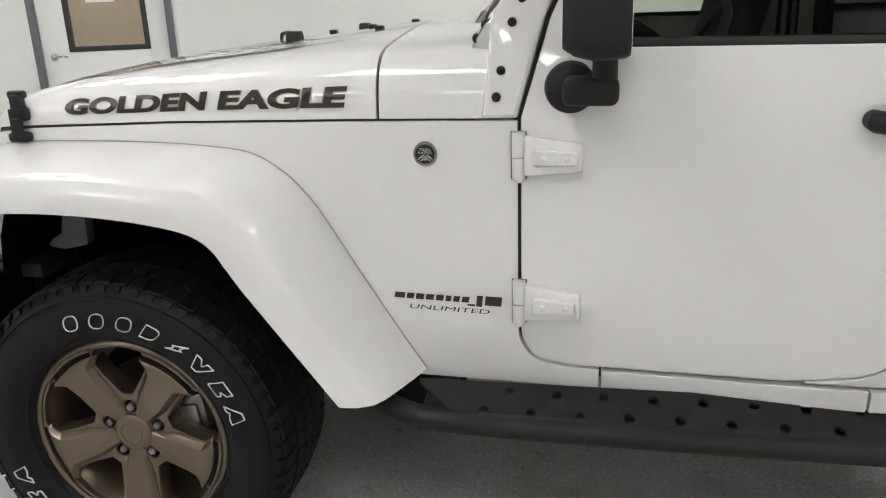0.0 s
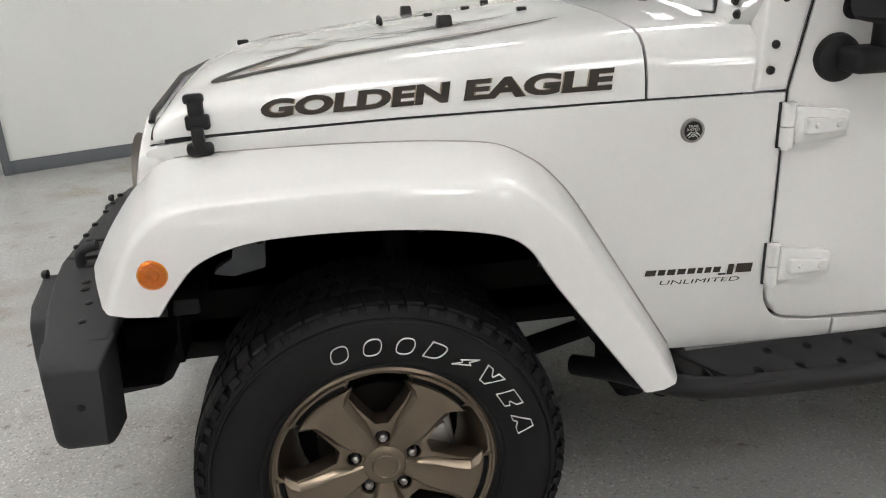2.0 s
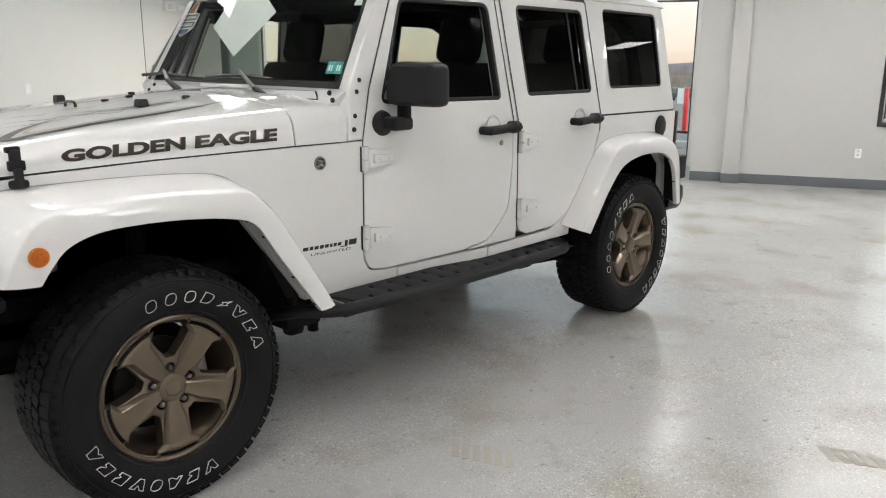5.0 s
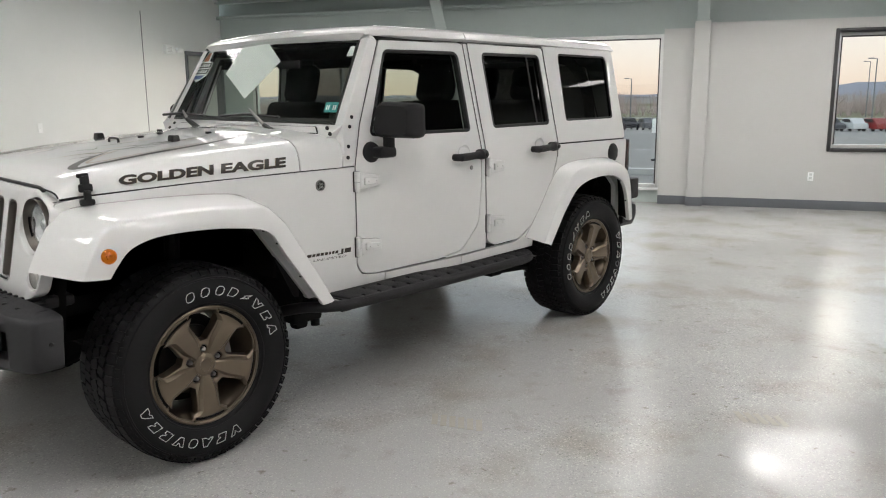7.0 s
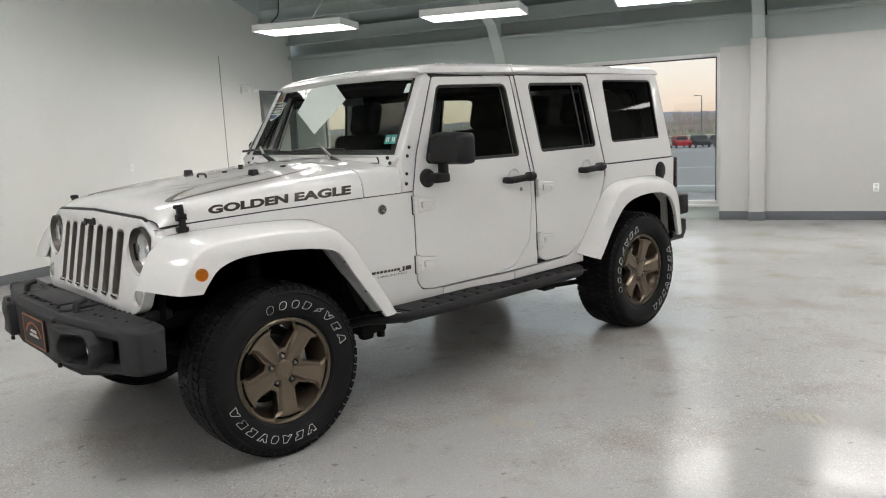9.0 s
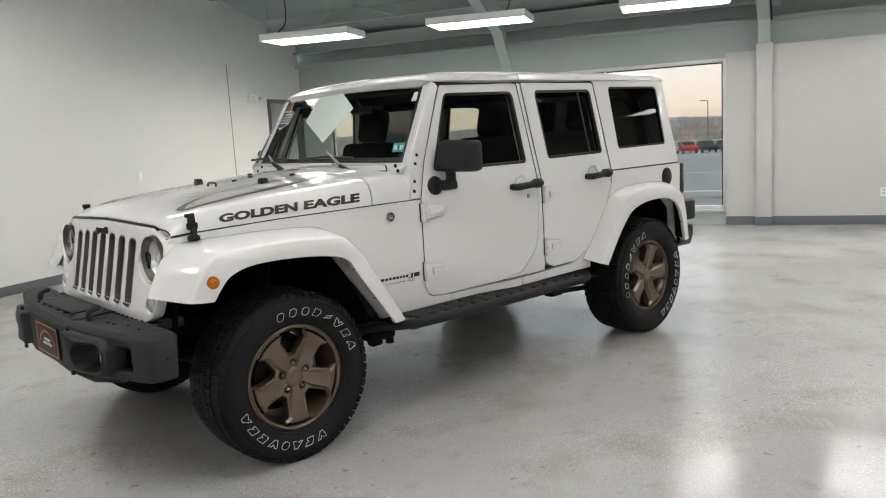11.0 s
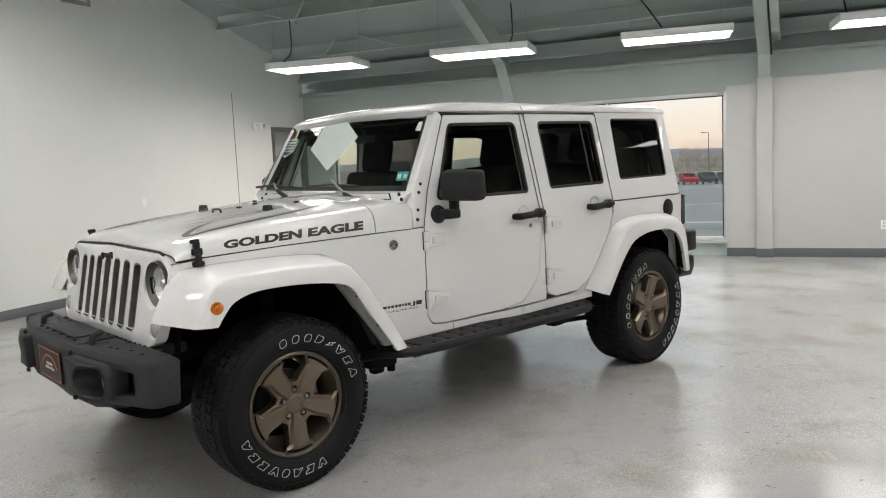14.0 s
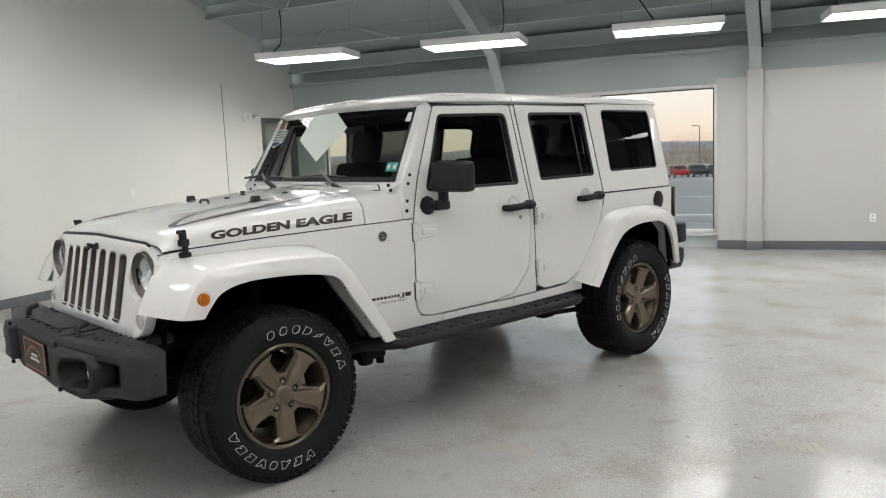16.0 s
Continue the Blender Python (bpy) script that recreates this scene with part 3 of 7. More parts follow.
bmesh.ops.translate(bm, vec=(-1.66, V1 + 0.02, 0.99), verts=bm.verts)
tube(bm, curve([(-1.66, V1 - 0.028, 0.99), (-1.62, V1 - 0.034, 0.995), (-1.575, V1 - 0.034, 1.0), (-1.54, V1 - 0.03, 0.99)], 4), 0.009, 8)
part("door_handle", bm, CHROME, door, "brushed lever handle")
bm = boxes(((-1.34, V1 + 0.03, 1.44), (-1.10, V1 + 0.0365, 1.74)))
notice = part("paper_notice", bm, PAPER)
notice.matrix_world = ROOM
tagged(notice, "white printed paper notice taped to the door glass", "notice")
part("print_block", boxes(((-1.26, V1 + 0.028, 1.46), (-1.18, V1 + 0.0295, 1.50))), BASE, notice)
# the office behind the door
bm = boxes(((-3.2, V1 + 2.6, 0), (0.8, V1 + 2.7, 2.8)), ((-3.2, V1 + 0.2, 0), (-3.1, V1 + 2.6, 2.8)), ((0.7, V1 + 0.2, 0), (0.8, V1 + 2.6, 2.8)), ((-3.2, V1 + 0.2, 2.7), (0.8, V1 + 2.7, 2.8)))
OFFICE = mat("tan_wall_paint", (0.45, 0.36, 0.25), 0.6, spread=0.03, blotch=0.05)
structure("wall_office", bm, OFFICE, "tan walls of the office behind the door", "wall")
bm = boxes(((-3.2, V1 + 0.2, -0.1), (0.8, V1 + 2.7, 0.004)))
structure("floor_office", bm, BASE, "dark office floor", "floor")
cab = thing("filing_cabinet", "tall grey filing cabinet in the office", "cabinet", ROOM)
part("body", boxes(((-1.0, V1 + 1.7, 0.004), (-0.5, V1 + 2.3, 1.5), 0.008)), ALU, cab)
for k in range(4):
    d = part("drawer", boxes(((-0.985, V1 + 1.685, 0.05 + 0.36 * k), (-0.515, V1 + 1.699, 0.39 + 0.36 * k), 0.004)), ALU, cab)
    part("handle", boxes(((-0.82, V1 + 1.665, 0.25 + 0.36 * k), (-0.68, V1 + 1.684, 0.27 + 0.36 * k), 0.004)), CHROME, d)
lamp = thing("office_ceiling_light", "flat white ceiling light in the office", "lamp", ROOM)
part("frame", boxes(((-2.0, V1 + 1.0, 2.66), (-0.8, V1 + 1.6, 2.699), 0.004)), ALU, lamp)
part("diffuser", boxes(((-1.97, V1 + 1.03, 2.652), (-0.83, V1 + 1.57, 2.659))), LIGHT, lamp)

# wall fittings
ob = thing("alarm_sounder", "small white alarm box with twin lamps", "alarm", ROOM)
part("body", boxes(((6.94, V1 - 0.06, 2.15), (7.16, V1 - 0.001, 2.28), 0.012)), PAPER, ob)
part("grille", boxes(*[((6.97, V1 - 0.063, 2.175 + 0.02 * k), (7.07, V1 - 0.0605, 2.184 + 0.02 * k)) for k in range(4)]), ALU, ob)
bm = bmesh.new()
for u in (7.20, 7.27):
    tube(bm, [(u, V1 - 0.002, 2.22), (u, V1 - 0.05, 2.22), (u, V1 - 0.085, 2.20)], [0.014, 0.03, 0.034], 14)
part("lamp_head", bm, PAPER, ob)
ob = thing("light_switch", "white wall switch plate", "switch", ROOM)
part("plate", boxes(((4.515, V1 - 0.008, 1.10), (4.585, V1 - 0.001, 1.215), 0.004)), PAPER, ob)
part("toggle", boxes(((4.543, V1 - 0.016, 1.145), (4.557, V1 - 0.0085, 1.17), 0.002)), PAPER, ob)
ob = thing("wall_socket", "white socket plate low on the wall", "socket", ROOM)
part("plate", boxes(((U1 - 0.149, -3.99, 0.37), (U1 - 0.141, -3.92, 0.485), 0.004)), PAPER, ob)
for z in (0.395, 0.44):
    part("socket_face", boxes(((U1 - 0.1515, -3.972, z), (U1 - 0.1495, -3.938, z + 0.03), 0.0008)), ALU, ob)
ob = thing("wall_vent", "louvred metal vent high on the wall", "vent", ROOM)
part("frame", boxes(((3.53, V1 - 0.02, 3.6), (3.95, V1 - 0.001, 3.63)), ((3.53, V1 - 0.02, 3.87), (3.95, V1 - 0.001, 3.9)), ((3.53, V1 - 0.02, 3.63), (3.56, V1 - 0.001, 3.87)), ((3.92, V1 - 0.02, 3.63), (3.95, V1 - 0.001, 3.87))), VENT, ob)
for k in range(7):
    part("slat", boxes(((3.56, V1 - 0.018, 3.635 + 0.034 * k), (3.92, V1 - 0.004, 3.65 + 0.034 * k))), VENT, ob)
bm = boxes(((6.498, V1 - 0.006, 0.11), (6.506, V1 - 0.001, 2.71)))
tagged(structure("wall_joint", bm, BASE, "narrow dark joint strip in the wall", "trim"))

# hanging panel lamps
lamp_master = thing("hanging_light", "white rectangular panel light hung on a cable", "lamp", None, "hanging lights")
part("housing", boxes(((-0.31, -0.61, 0.012), (0.31, 0.61, 0.085), 0.004)), DOOR, lamp_master)
bm = bmesh.new()
panel(bm, [Vector(p) for p in ((-0.31, -0.61), (0.31, -0.61), (0.31, 0.61), (-0.31, 0.61))], lambda a, b, d: (a, b, d), [[Vector(p) for p in ((-0.288, -0.588), (0.288, -0.588), (0.288, 0.588), (-0.288, 0.588))]], 0.012, 0.001)
part("rim", bm, DOOR, lamp_master)
part("diffuser", boxes(((-0.287, -0.587, 0.004), (0.287, 0.587, 0.011))), LIGHT, lamp_master)
SPOTS = [(5.60, 2.82, 2.80), (5.95, 0.62, 2.80), (6.30, -1.64, 2.80), (6.65, -3.9, 2.80), (6.3, -6.4, 2.80)]
# rows out of view, set where the gable wall and car need their light
SPOTS += [(u, v, 3.6) for u, v in ((2.2, 3.0), (2.5, 0.62), (2.8, -1.64), (3.0, -3.9), (3.0, -6.2))]
SPOTS += [(u, v, 3.6) for u, v in ((-1.9, 3.0), (-1.6, 0.62), (-1.3, -1.64), (-0.6, -3.9), (-0.2, -6.2), (-0.2, -8.3))]
# unseen row added behind the camera to brighten the car's near side
SPOTS += [(u, v, 3.2) for u, v in ((-5.9, 3.0), (-5.6, 0.62), (-5.3, -1.64), (-5.0, -3.9), (-4.7, -6.2), (-4.6, -8.3))]
for k, (u, v, z) in enumerate(SPOTS):
    at = ROOM @ pose(u, v, z, 0, 0, 8)
    ob = lamp_master if k == 0 else copy_thing(lamp_master, at)
    ob.matrix_world = at
ENDS = [((-0.42, 0.23), (0.72, 0.90)), ((-0.20, -0.41), (0.75, -0.12)), ((-0.45, 0.09), (-0.9, 0.72)), ((-0.27, 0.49), (0.2, 0.55))]
for k, (u, v, z) in enumerate(SPOTS):
    (a, b), (c, d) = ENDS[k % 4]
    t = roof_z(u + c) + 0.02
    line = [(u + a, v + b, z + 0.08), (u + a + (c - a) * 0.35, v + b + (d - b) * 0.25, z + 0.3 * (t - z)), (u + a + (c - a) * 0.8, v + b + (d - b) * 0.75, z + 0.7 * (t - z)), (u + c, v + d, t)]
    cable = tagged(part("lamp_cable", tube(bmesh.new(), curve(line, 6), 0.009, 6), SEAL), "black power cable of the hanging light", "cable", "lamp cables")
    cable.matrix_world = ROOM
    for a, b in ((-0.25, 0.5), (0.25, -0.5)):
        p = pose(u, v, 0, 0, 0, 8) @ Vector((a, b, 0))
        t = roof_z(p.x) + 0.20
        bm = tube(bmesh.new(), [(p.x, p.y, z + 0.086), (p.x, p.y, t)], 0.0022, 5)
        wire = tagged(part("suspension_wire", bm, STEEL), "thin steel wire holding the hanging light", "wire", "suspension wires")
        wire.matrix_world = ROOM
        part("wire_grip", tube(bmesh.new(), [(p.x, p.y, t - 0.12), (p.x, p.y, t - 0.03)], 0.008, 6), SEAL, wire, "small dark wire grip")
# ---- the car: x runs to its tail, y to its right, z up; front axle at x = 0 ----
car = thing("off_road_car", "white four-door off-road car with bronze wheels and black trim", "car")
CAR = Matrix.Translation((0, 0.088, 0)) @ Matrix.Diagonal((1, 1.10, 1, 1))
car.matrix_world = CAR
FRONT_AXLE, REAR_AXLE, HUB = 0.0, 2.947, 0.412
WIDTH = [(-0.52, 0.622), (-0.31, 0.632), (0.0, 0.662), (0.735, 0.735), (0.93, 0.753), (1.3, 0.788), (1.72, 0.828), (2.0, 0.833), (2.9, 0.831), (3.45, 0.812)]


def half_width(x, z):
    w = table(x, WIDTH)
    if z > 1.2:
        w -= 0.17 * (z - 1.2) + 0.06 * max(0, z - 1.72)
    if z < 0.85:
        w -= 0.16 * (0.85 - z) ** 2
    return w


def on_side(s, out=0.0):
    return lambda a, b, d: (a, s * (half_width(a, b) + out - d), b)


SEAM_Z = [(-0.5, 1.112), (-0.37, 1.124), (0.1, 1.142), (0.63, 1.154), (0.95, 1.158)]
CROWN = [(-0.425, 1.165), (-0.41, 1.19), (-0.38, 1.212), (-0.33, 1.230), (-0.2, 1.250), (0.0, 1.275), (0.27, 1.303), (0.62, 1.338), (0.9, 1.352)]
SHOULDER = [(-0.425, 0.03), (-0.41, 0.045), (-0.38, 0.062), (-0.33, 0.078), (-0.2, 0.094), (0.0, 0.108), (0.3, 0.122), (0.62, 0.138), (0.9, 0.145)]


def section(x):
    """The hood's left half at x, from the side seam to the middle: points (y, z)."""
    w, zs, zc, h = half_width(x, 1.1), table(x, SEAM_Z), table(x, CROWN), table(x, SHOULDER)
    out = [(-w, zs + 0.003), (-w + 0.004, zs + 0.35 * h), (-w + 0.012, zs + 0.6 * h), (-w + 0.026, zs + 0.8 * h), (-w + 0.050, zs + 0.95 * h), (-w + 0.085, zs + 1.05 * h)]
    y0, z0 = out[-1]
    for k in range(1, 11):
        t = k / 10
        out.append((y0 * (1 - t), zc - (zc - z0) * (1 - t) ** 2.2))
    return out


def hood_z(x, y):
    sec = section(x)
    return float(np.interp(-abs(y), [p[0] for p in sec], [p[1] for p in sec]))


def hood_skin(bm, xs, drop=0.02):
    rings = []
    for x in xs:
        half = section(x)
        rings.append([(x, y, z) for y, z in half] + [(x, -y, z) for y, z in half[-2::-1]])
    outer = loft(bm, rings, closed=False)
    last = len(rings[0]) - 1
    under = loft(bm, [[(p[0], p[1] * (0.975 if k in (0, last) else 0.985), p[2] - (0 if k in (0, last) else drop * 0.4 if k in (1, last - 1) else drop)) for k, p in enumerate(r)] for r in rings], closed=False)
    n = len(outer[0])
    for a, b in ((outer[0], under[0]), (outer[-1], under[-1])):
        for k in range(n - 1):
            bm.faces.new((a[k], a[k + 1], b[k + 1], b[k]))
    for k in (0, n - 1):
        for i in range(len(outer) - 1):
            bm.faces.new((outer[i][k], outer[i + 1][k], under[i + 1][k], under[i][k]))
    return bm


hood = part("hood", hood_skin(bmesh.new(), [-0.422, -0.418, -0.41, -0.40, -0.385, -0.365, -0.34, -0.31, -0.28, -0.25, -0.2, -0.1, 0.0, 0.1, 0.2, 0.3, 0.4, 0.5, 0.58, 0.622, 0.6265]), PAINT, car)
part("cowl", hood_skin(bmesh.new(), [0.6335, 0.638, 0.70, 0.78, 0.85, 0.857, 0.875]), PAINT, car)
gap = part("hood_gap", hood_skin(bmesh.new(), [-0.40, -0.3, 0.0, 0.3, 0.62, 0.64, 0.8, 0.845], 0.03), SEAM, car)
edge = section(-0.422)
edge = [(y, z) for y, z in edge[1:]] + [(-y, z) for y, z in edge[-2:0:-1]]
part("hood_edge_gap", tube(bmesh.new(), [(-0.4235, y, z - 0.005) for y, z in edge], 0.0036, 8), SEAM, car, "dark gap between hood and grille")
gap.location, gap.scale = (0, 0, -0.010), (1, 0.992, 1)

# grille: seven slots, two lamp openings, two small lamps below
def grille_place(y, z, d):
    return (-0.484 - 0.2 * (1.105 - z) + 0.028 * (y / 0.62) ** 2 + d, y, z)


slots = [rounded([(y - 0.035, 0.783), (y + 0.035, 0.783), (y + 0.039, 1.112 - 0.10 * abs(y) ** 2), (y - 0.039, 1.112 - 0.10 * abs(y) ** 2)], 0.030, 5) for y in (0.112 * k for k in range(-3, 4))]
eyes = [arc(s * 0.525, 1.015, 0.108, 36) for s in (-1, 1)]
winks = [arc(s * 0.555, 0.815, 0.040, 24) for s in (-1, 1)]
outline = rounded([(-0.50, 0.718, 0.03), (0.50, 0.718, 0.03), (0.592, 0.765, 0.05), (0.634, 0.95, 0.1), (0.634, 1.09, 0.05), (0.52, 1.155, 0.10), (0.0, 1.172, 0.4), (-0.52, 1.155, 0.10), (-0.634, 1.09, 0.05), (-0.634, 0.95, 0.1), (-0.592, 0.765, 0.05)], 0.03, 6)
bm = bmesh.new()
panel(bm, outline, grille_place, slots + eyes + winks, 0.05, 0.008, 0.06)
grille = part("grille", bm, PAINT, car)
rim = [p for p in outline if p.y > 1.112]
rim = sorted((p for p in rim), key=lambda p: p.x)
part("hood_gasket", tube(bmesh.new(), [grille_place(p.x, p.y + 0.005, 0.016) for p in rim], 0.0075, 8), SEAL, car, "black rubber gasket between hood and grille")
for y in (0.112 * k for k in range(-3, 4)):
    part("slot_foot", boxes(((-0.545, y - 0.028, 0.789), (-0.515, y + 0.028, 0.806), 0.004)), CHROME, grille, "bright foot of the slot")
for hole, y in zip(slots, range(7)):
    bm = bmesh.new()
    panel(bm, offset(hole, 0.001), lambda a, b, d: grille_place(a, b, d + 0.004), [offset(hole, 0.007)], 0.06, 0.002)
    part("slot_insert", bm, SATIN, grille, "bronze-grey slot liner")
bm = bmesh.new()
panel(bm, rounded([(-0.47, 0.76), (0.47, 0.76), (0.47, 1.15), (-0.47, 1.15)], 0.02), lambda a, b, d: grille_place(a, b, d + 0.075), (), 0.01, 0.001)
part("grille_mesh", bm, BLACK, grille)
bm = bmesh.new()
for k, y in enumerate((-0.058, -0.030, 0.0, 0.03)):
    box(bm, (-0.012, y, 1.128 - 0.008 * (k == 3)), (-0.002, y + 0.022, 1.158 - 0.008 * (k > 0)), 0.003)
em = part("emblem", bm, SEAM, grille, "small dark badge shapes")
em.matrix_local = pose(-0.478, 0.008, 1.134) @ Matrix.Diagonal((1, 1.25, 1.15, 1)) @ pose(0, 0, -1.152)
for s in (-1, 1):
    x0 = grille_place(s * 0.525, 1.015, 0)[0]
    at = pose(x0, s * 0.525, 1.015)
    bm = bmesh.new()
    lathe(bm, [(0.107, 0.004), (0.105, 0.012), (0.092, 0.05), (0.089, 0.055), (0.10, 0.058)], 40, "x")
    lampset = part("headlight", bm, SATIN, car, "round headlight in a bronze-grey bezel", at=at)
    bm = bmesh.new()
    lathe(bm, [(0.0, 0.085), (0.022, 0.083), (0.042, 0.079), (0.060, 0.070), (0.068, 0.064), (0.076, 0.056), (0.083, 0.046), (0.090, 0.035)], 30, "x")
    part("reflector", bm, REFLECT, lampset, sharp=4)
    bm = bmesh.new()
    lathe(bm, [(0.0, 0.03), (0.016, 0.032), (0.026, 0.045), (0.028, 0.08)], 20, "x")
    part("bulb_shield", bm, REFLECT, lampset)
    bm = bmesh.new()
    for k in range(12):
        a = 2 * math.pi * k / 12
        box(bm, (0.058, -0.006, 0.034), (0.074, 0.006, 0.080), 0.004, 2, Matrix.Rotation(a, 4, "X"))
    part("reflector_rib", bm, REFLECT, lampset)
    bm = bmesh.new()
    lathe(bm, [(0.0, 0.004), (0.03, 0.006), (0.06, 0.013), (0.08, 0.022), (0.089, 0.034)], 40, "x")
    part("lens", bm, LENS, lampset).visible_shadow = False
    bm = bmesh.new()
    lathe(bm, [(0.0, 0.0), (0.02, 0.001), (0.034, 0.006), (0.038, 0.016), (0.039, 0.03)], 28, "x")
    xa = grille_place(s * 0.555, 0.815, 0)[0]
    part("front_indicator", bm, FROST, car, "small round clear lens", at=pose(xa - 0.004, s * 0.555, 0.815))

# front body sides under the hood
for s in (-1, 1):
    fender = rounded([(-0.445, 1.107, 0.03), (-0.30, 1.1225, 0), (0.1, 1.139, 0), (0.63, 1.151, 0), (0.9375, 1.1565, 0.004), (0.9375, 0.71, 0.0), (0.9375, 0.662, 0.06), (0.968, 0.6075, 0.07), (1.05, 0.598, 0.02), (1.118, 0.598, 0.002), (1.118, 0.548, 0.004), (0.66, 0.536, 0.01), (0.34, 0.98, 0.05), (-0.40, 0.98, 0.02), (-0.445, 0.90, 0.01)], 0.01, 5)
    bm = bmesh.new()
    panel(bm, fender, on_side(s), (), 0.03, 0.0035, 0.09)
    part("fender_side", bm, PAINT, car)
    # sills below the doors
    for a, b in ((1.1225, 1.66), (1.6645, 2.33)):
        bm = bmesh.new()
        z = lambda x: 0.548 + 0.016 * (x - 1.1)
        top = [(a, 0.5955 if a < 1.5 else 0.606), (b, 0.606 if a < 1.5 else 0.625)]
        panel(bm, rounded([(a, z(a)), (b, z(b)), top[1], top[0]], 0.004), on_side(s), (), 0.03, 0.003, 0.2)
        part("sill", bm, PAINT, car)
    bm = bmesh.new()
    panel(bm, rounded([(0.60, 0.55), (2.35, 0.58), (2.60, 0.9), (2.62, 1.18), (-0.44, 1.11), (-0.44, 1.0), (0.40, 0.96)], 0.01), on_side(s, -0.022), (), 0.012, 0.002, 0.2)
    part("body_jamb", bm, SEAM, car)

# windscreen frame
WS_BASE, WS_TOP = (0.828, 1.338), (1.095, 1.803)


def screen(y, t, d):
    """A place on the leaning, slightly bowed windscreen: y across, t 0..1 from base to header, d inwards."""
    x = WS_BASE[0] + (WS_TOP[0] - WS_BASE[0]) * t + 0.028 * (y / 0.7) ** 2
    z = WS_BASE[1] + (WS_TOP[1] - WS_BASE[1]) * t
    return (x + d * 0.88, y * (1.025 - 0.130 * t), z - d * 0.47)


def frame_face(a, b, d):
    """The frame's face steps back round the glass, so that the pane lies nearly flush."""
    return screen(a, b, d + 0.016 * min(1.0, max(0.0, (b - 0.02) / 0.04)))


bm = bmesh.new()
hole = rounded([(-0.690, 0.070, 0.03), (0.800, 0.092, 0.03), (0.815, 1.022, 0.05), (0.55, 1.042, 0.3), (0.15, 1.046, 0.5), (-0.30, 1.030, 0.5), (-0.702, 0.986, 0.05)], 0.05, 6)
panel(bm, rounded([(-0.56, -0.22), (0.56, -0.22), (0.71, -0.075, 0.03), (0.812, 0.035, 0.03), (0.826, 1.055, 0.03), (0.55, 1.080, 0.3), (0.15, 1.086, 0.5), (-0.30, 1.070, 0.5), (-0.750, 1.030, 0.03), (-0.716, 0.035, 0.03), (-0.660, -0.075, 0.03)], 0.01, 5), frame_face, [hole], 0.05, 0.006, 0.12)
wind = part("windscreen_frame", bm, PAINT, car)
bm = bmesh.new()
panel(bm, offset(hole, -0.001), lambda a, b, d: screen(a, b, d + 0.0145), [offset(hole, 0.030)], 0.004, 0.001, 0.12)
part("windscreen_seal", bm, SEAL, wind, "black ceramic edge band")
bm = bmesh.new()
panel(bm, rounded([(-0.680, 0.076), (0.785, 0.096), (0.785, 0.140), (-0.680, 0.13)], 0.01, 3), lambda a, b, d: screen(a, b, d + 0.018), (), 0.003, 0.001, 0.12)
part("lower_band", bm, SEAL, wind, "black band along the foot of the glass")
bm = bmesh.new()
panel(bm, offset(hole, 0.001), lambda a, b, d: screen(a, b, d + 0.0105), (), 0.004, 0.001, 0.1)
part("windscreen_glass", bm, CLEAR, wind, "clear laminated windscreen").visible_shadow = False
bm = bmesh.new()
panel(bm, rounded([(0.66, 0.10), (0.83, 0.10), (0.845, 1.02), (0.68, 1.03)], 0.02, 3), lambda a, b, d: screen(a, b, d + 0.027), (), 0.012, 0.003, 0.12)
part("pillar_trim", bm, CLOTH, wind, "black inner trim of the pillar")
# side plates of the frame with the black bolts
for s in (-1, 1):
    def pillar(a, b, d, s=s):
        return (a, s * (half_width(0.92, min(b, 1.2)) + (0.006 if s < 0 else 0.032) - 0.120 * max(0, b - 1.2) - 0.03 * max(0, b - 1.72) - d), b)
    bm = bmesh.new()
    panel(bm, rounded([(0.860, 1.160, 0.008), (0.936, 1.160, 0.008), (0.992, 1.36, 0.02), (1.180, 1.776, 0.01), (1.120, 1.788, 0.02), (0.880, 1.36, 0.03), (0.874, 1.26, 0.02)], 0.01, 4), pillar, (), 0.05, 0.010, 0.08)
    pl = part("pillar_plate", bm, PAINT, wind)
    for x, z in ((0.893, 1.205), (0.903, 1.258), (0.925, 1.352), (0.945, 1.398)):
        bm = bmesh.new()
        lathe(bm, [(0.0, -0.006), (0.005, -0.006), (0.009, -0.003), (0.010, 0.003)], 14)
        p = pillar(x, z, 0)
        part("bolt", bm, SEAL, pl, "black bolt head", at=pose(*p) @ pose(0, 0, 0, 0, 0, 0 if s < 0 else 180))
    for y, t in ((0.645, 0.018), (0.672, -0.04)):
        bm = bmesh.new()
        lathe(bm, [(0.0, -0.006), (0.006, -0.006), (0.010, -0.002), (0.011, 0.003)], 14, "x")
        part("bolt", bm, SEAL, wind, "black bolt head", at=pose(*screen(s * y, t, 0)))
# ledge and vent cover under the glass
bm = bmesh.new()
panel(bm, rounded([(-0.60, -0.045), (0.60, -0.045), (0.575, 0.03), (-0.575, 0.03)], 0.006, 3), lambda a, b, d: screen(a, b, d - 0.003), (), 0.006, 0.0015, 0.15)
part("vent_seam", bm, SEAM, wind)
bm = bmesh.new()
panel(bm, rounded([(-0.594, -0.038), (0.594, -0.038), (0.569, 0.024), (-0.569, 0.024)], 0.006, 3), lambda a, b, d: screen(a, b, d - 0.006), (), 0.008, 0.002, 0.15)
part("vent_cover", bm, PAINT, wind)
bm = bmesh.new()
box(bm, (-0.012, -0.17, -0.008), (0.01, 0.17, 0.010), 0.005)
part("hinge_cover", bm, PAINT, wind, at=pose(*screen(0.0, 0.03, -0.016)))
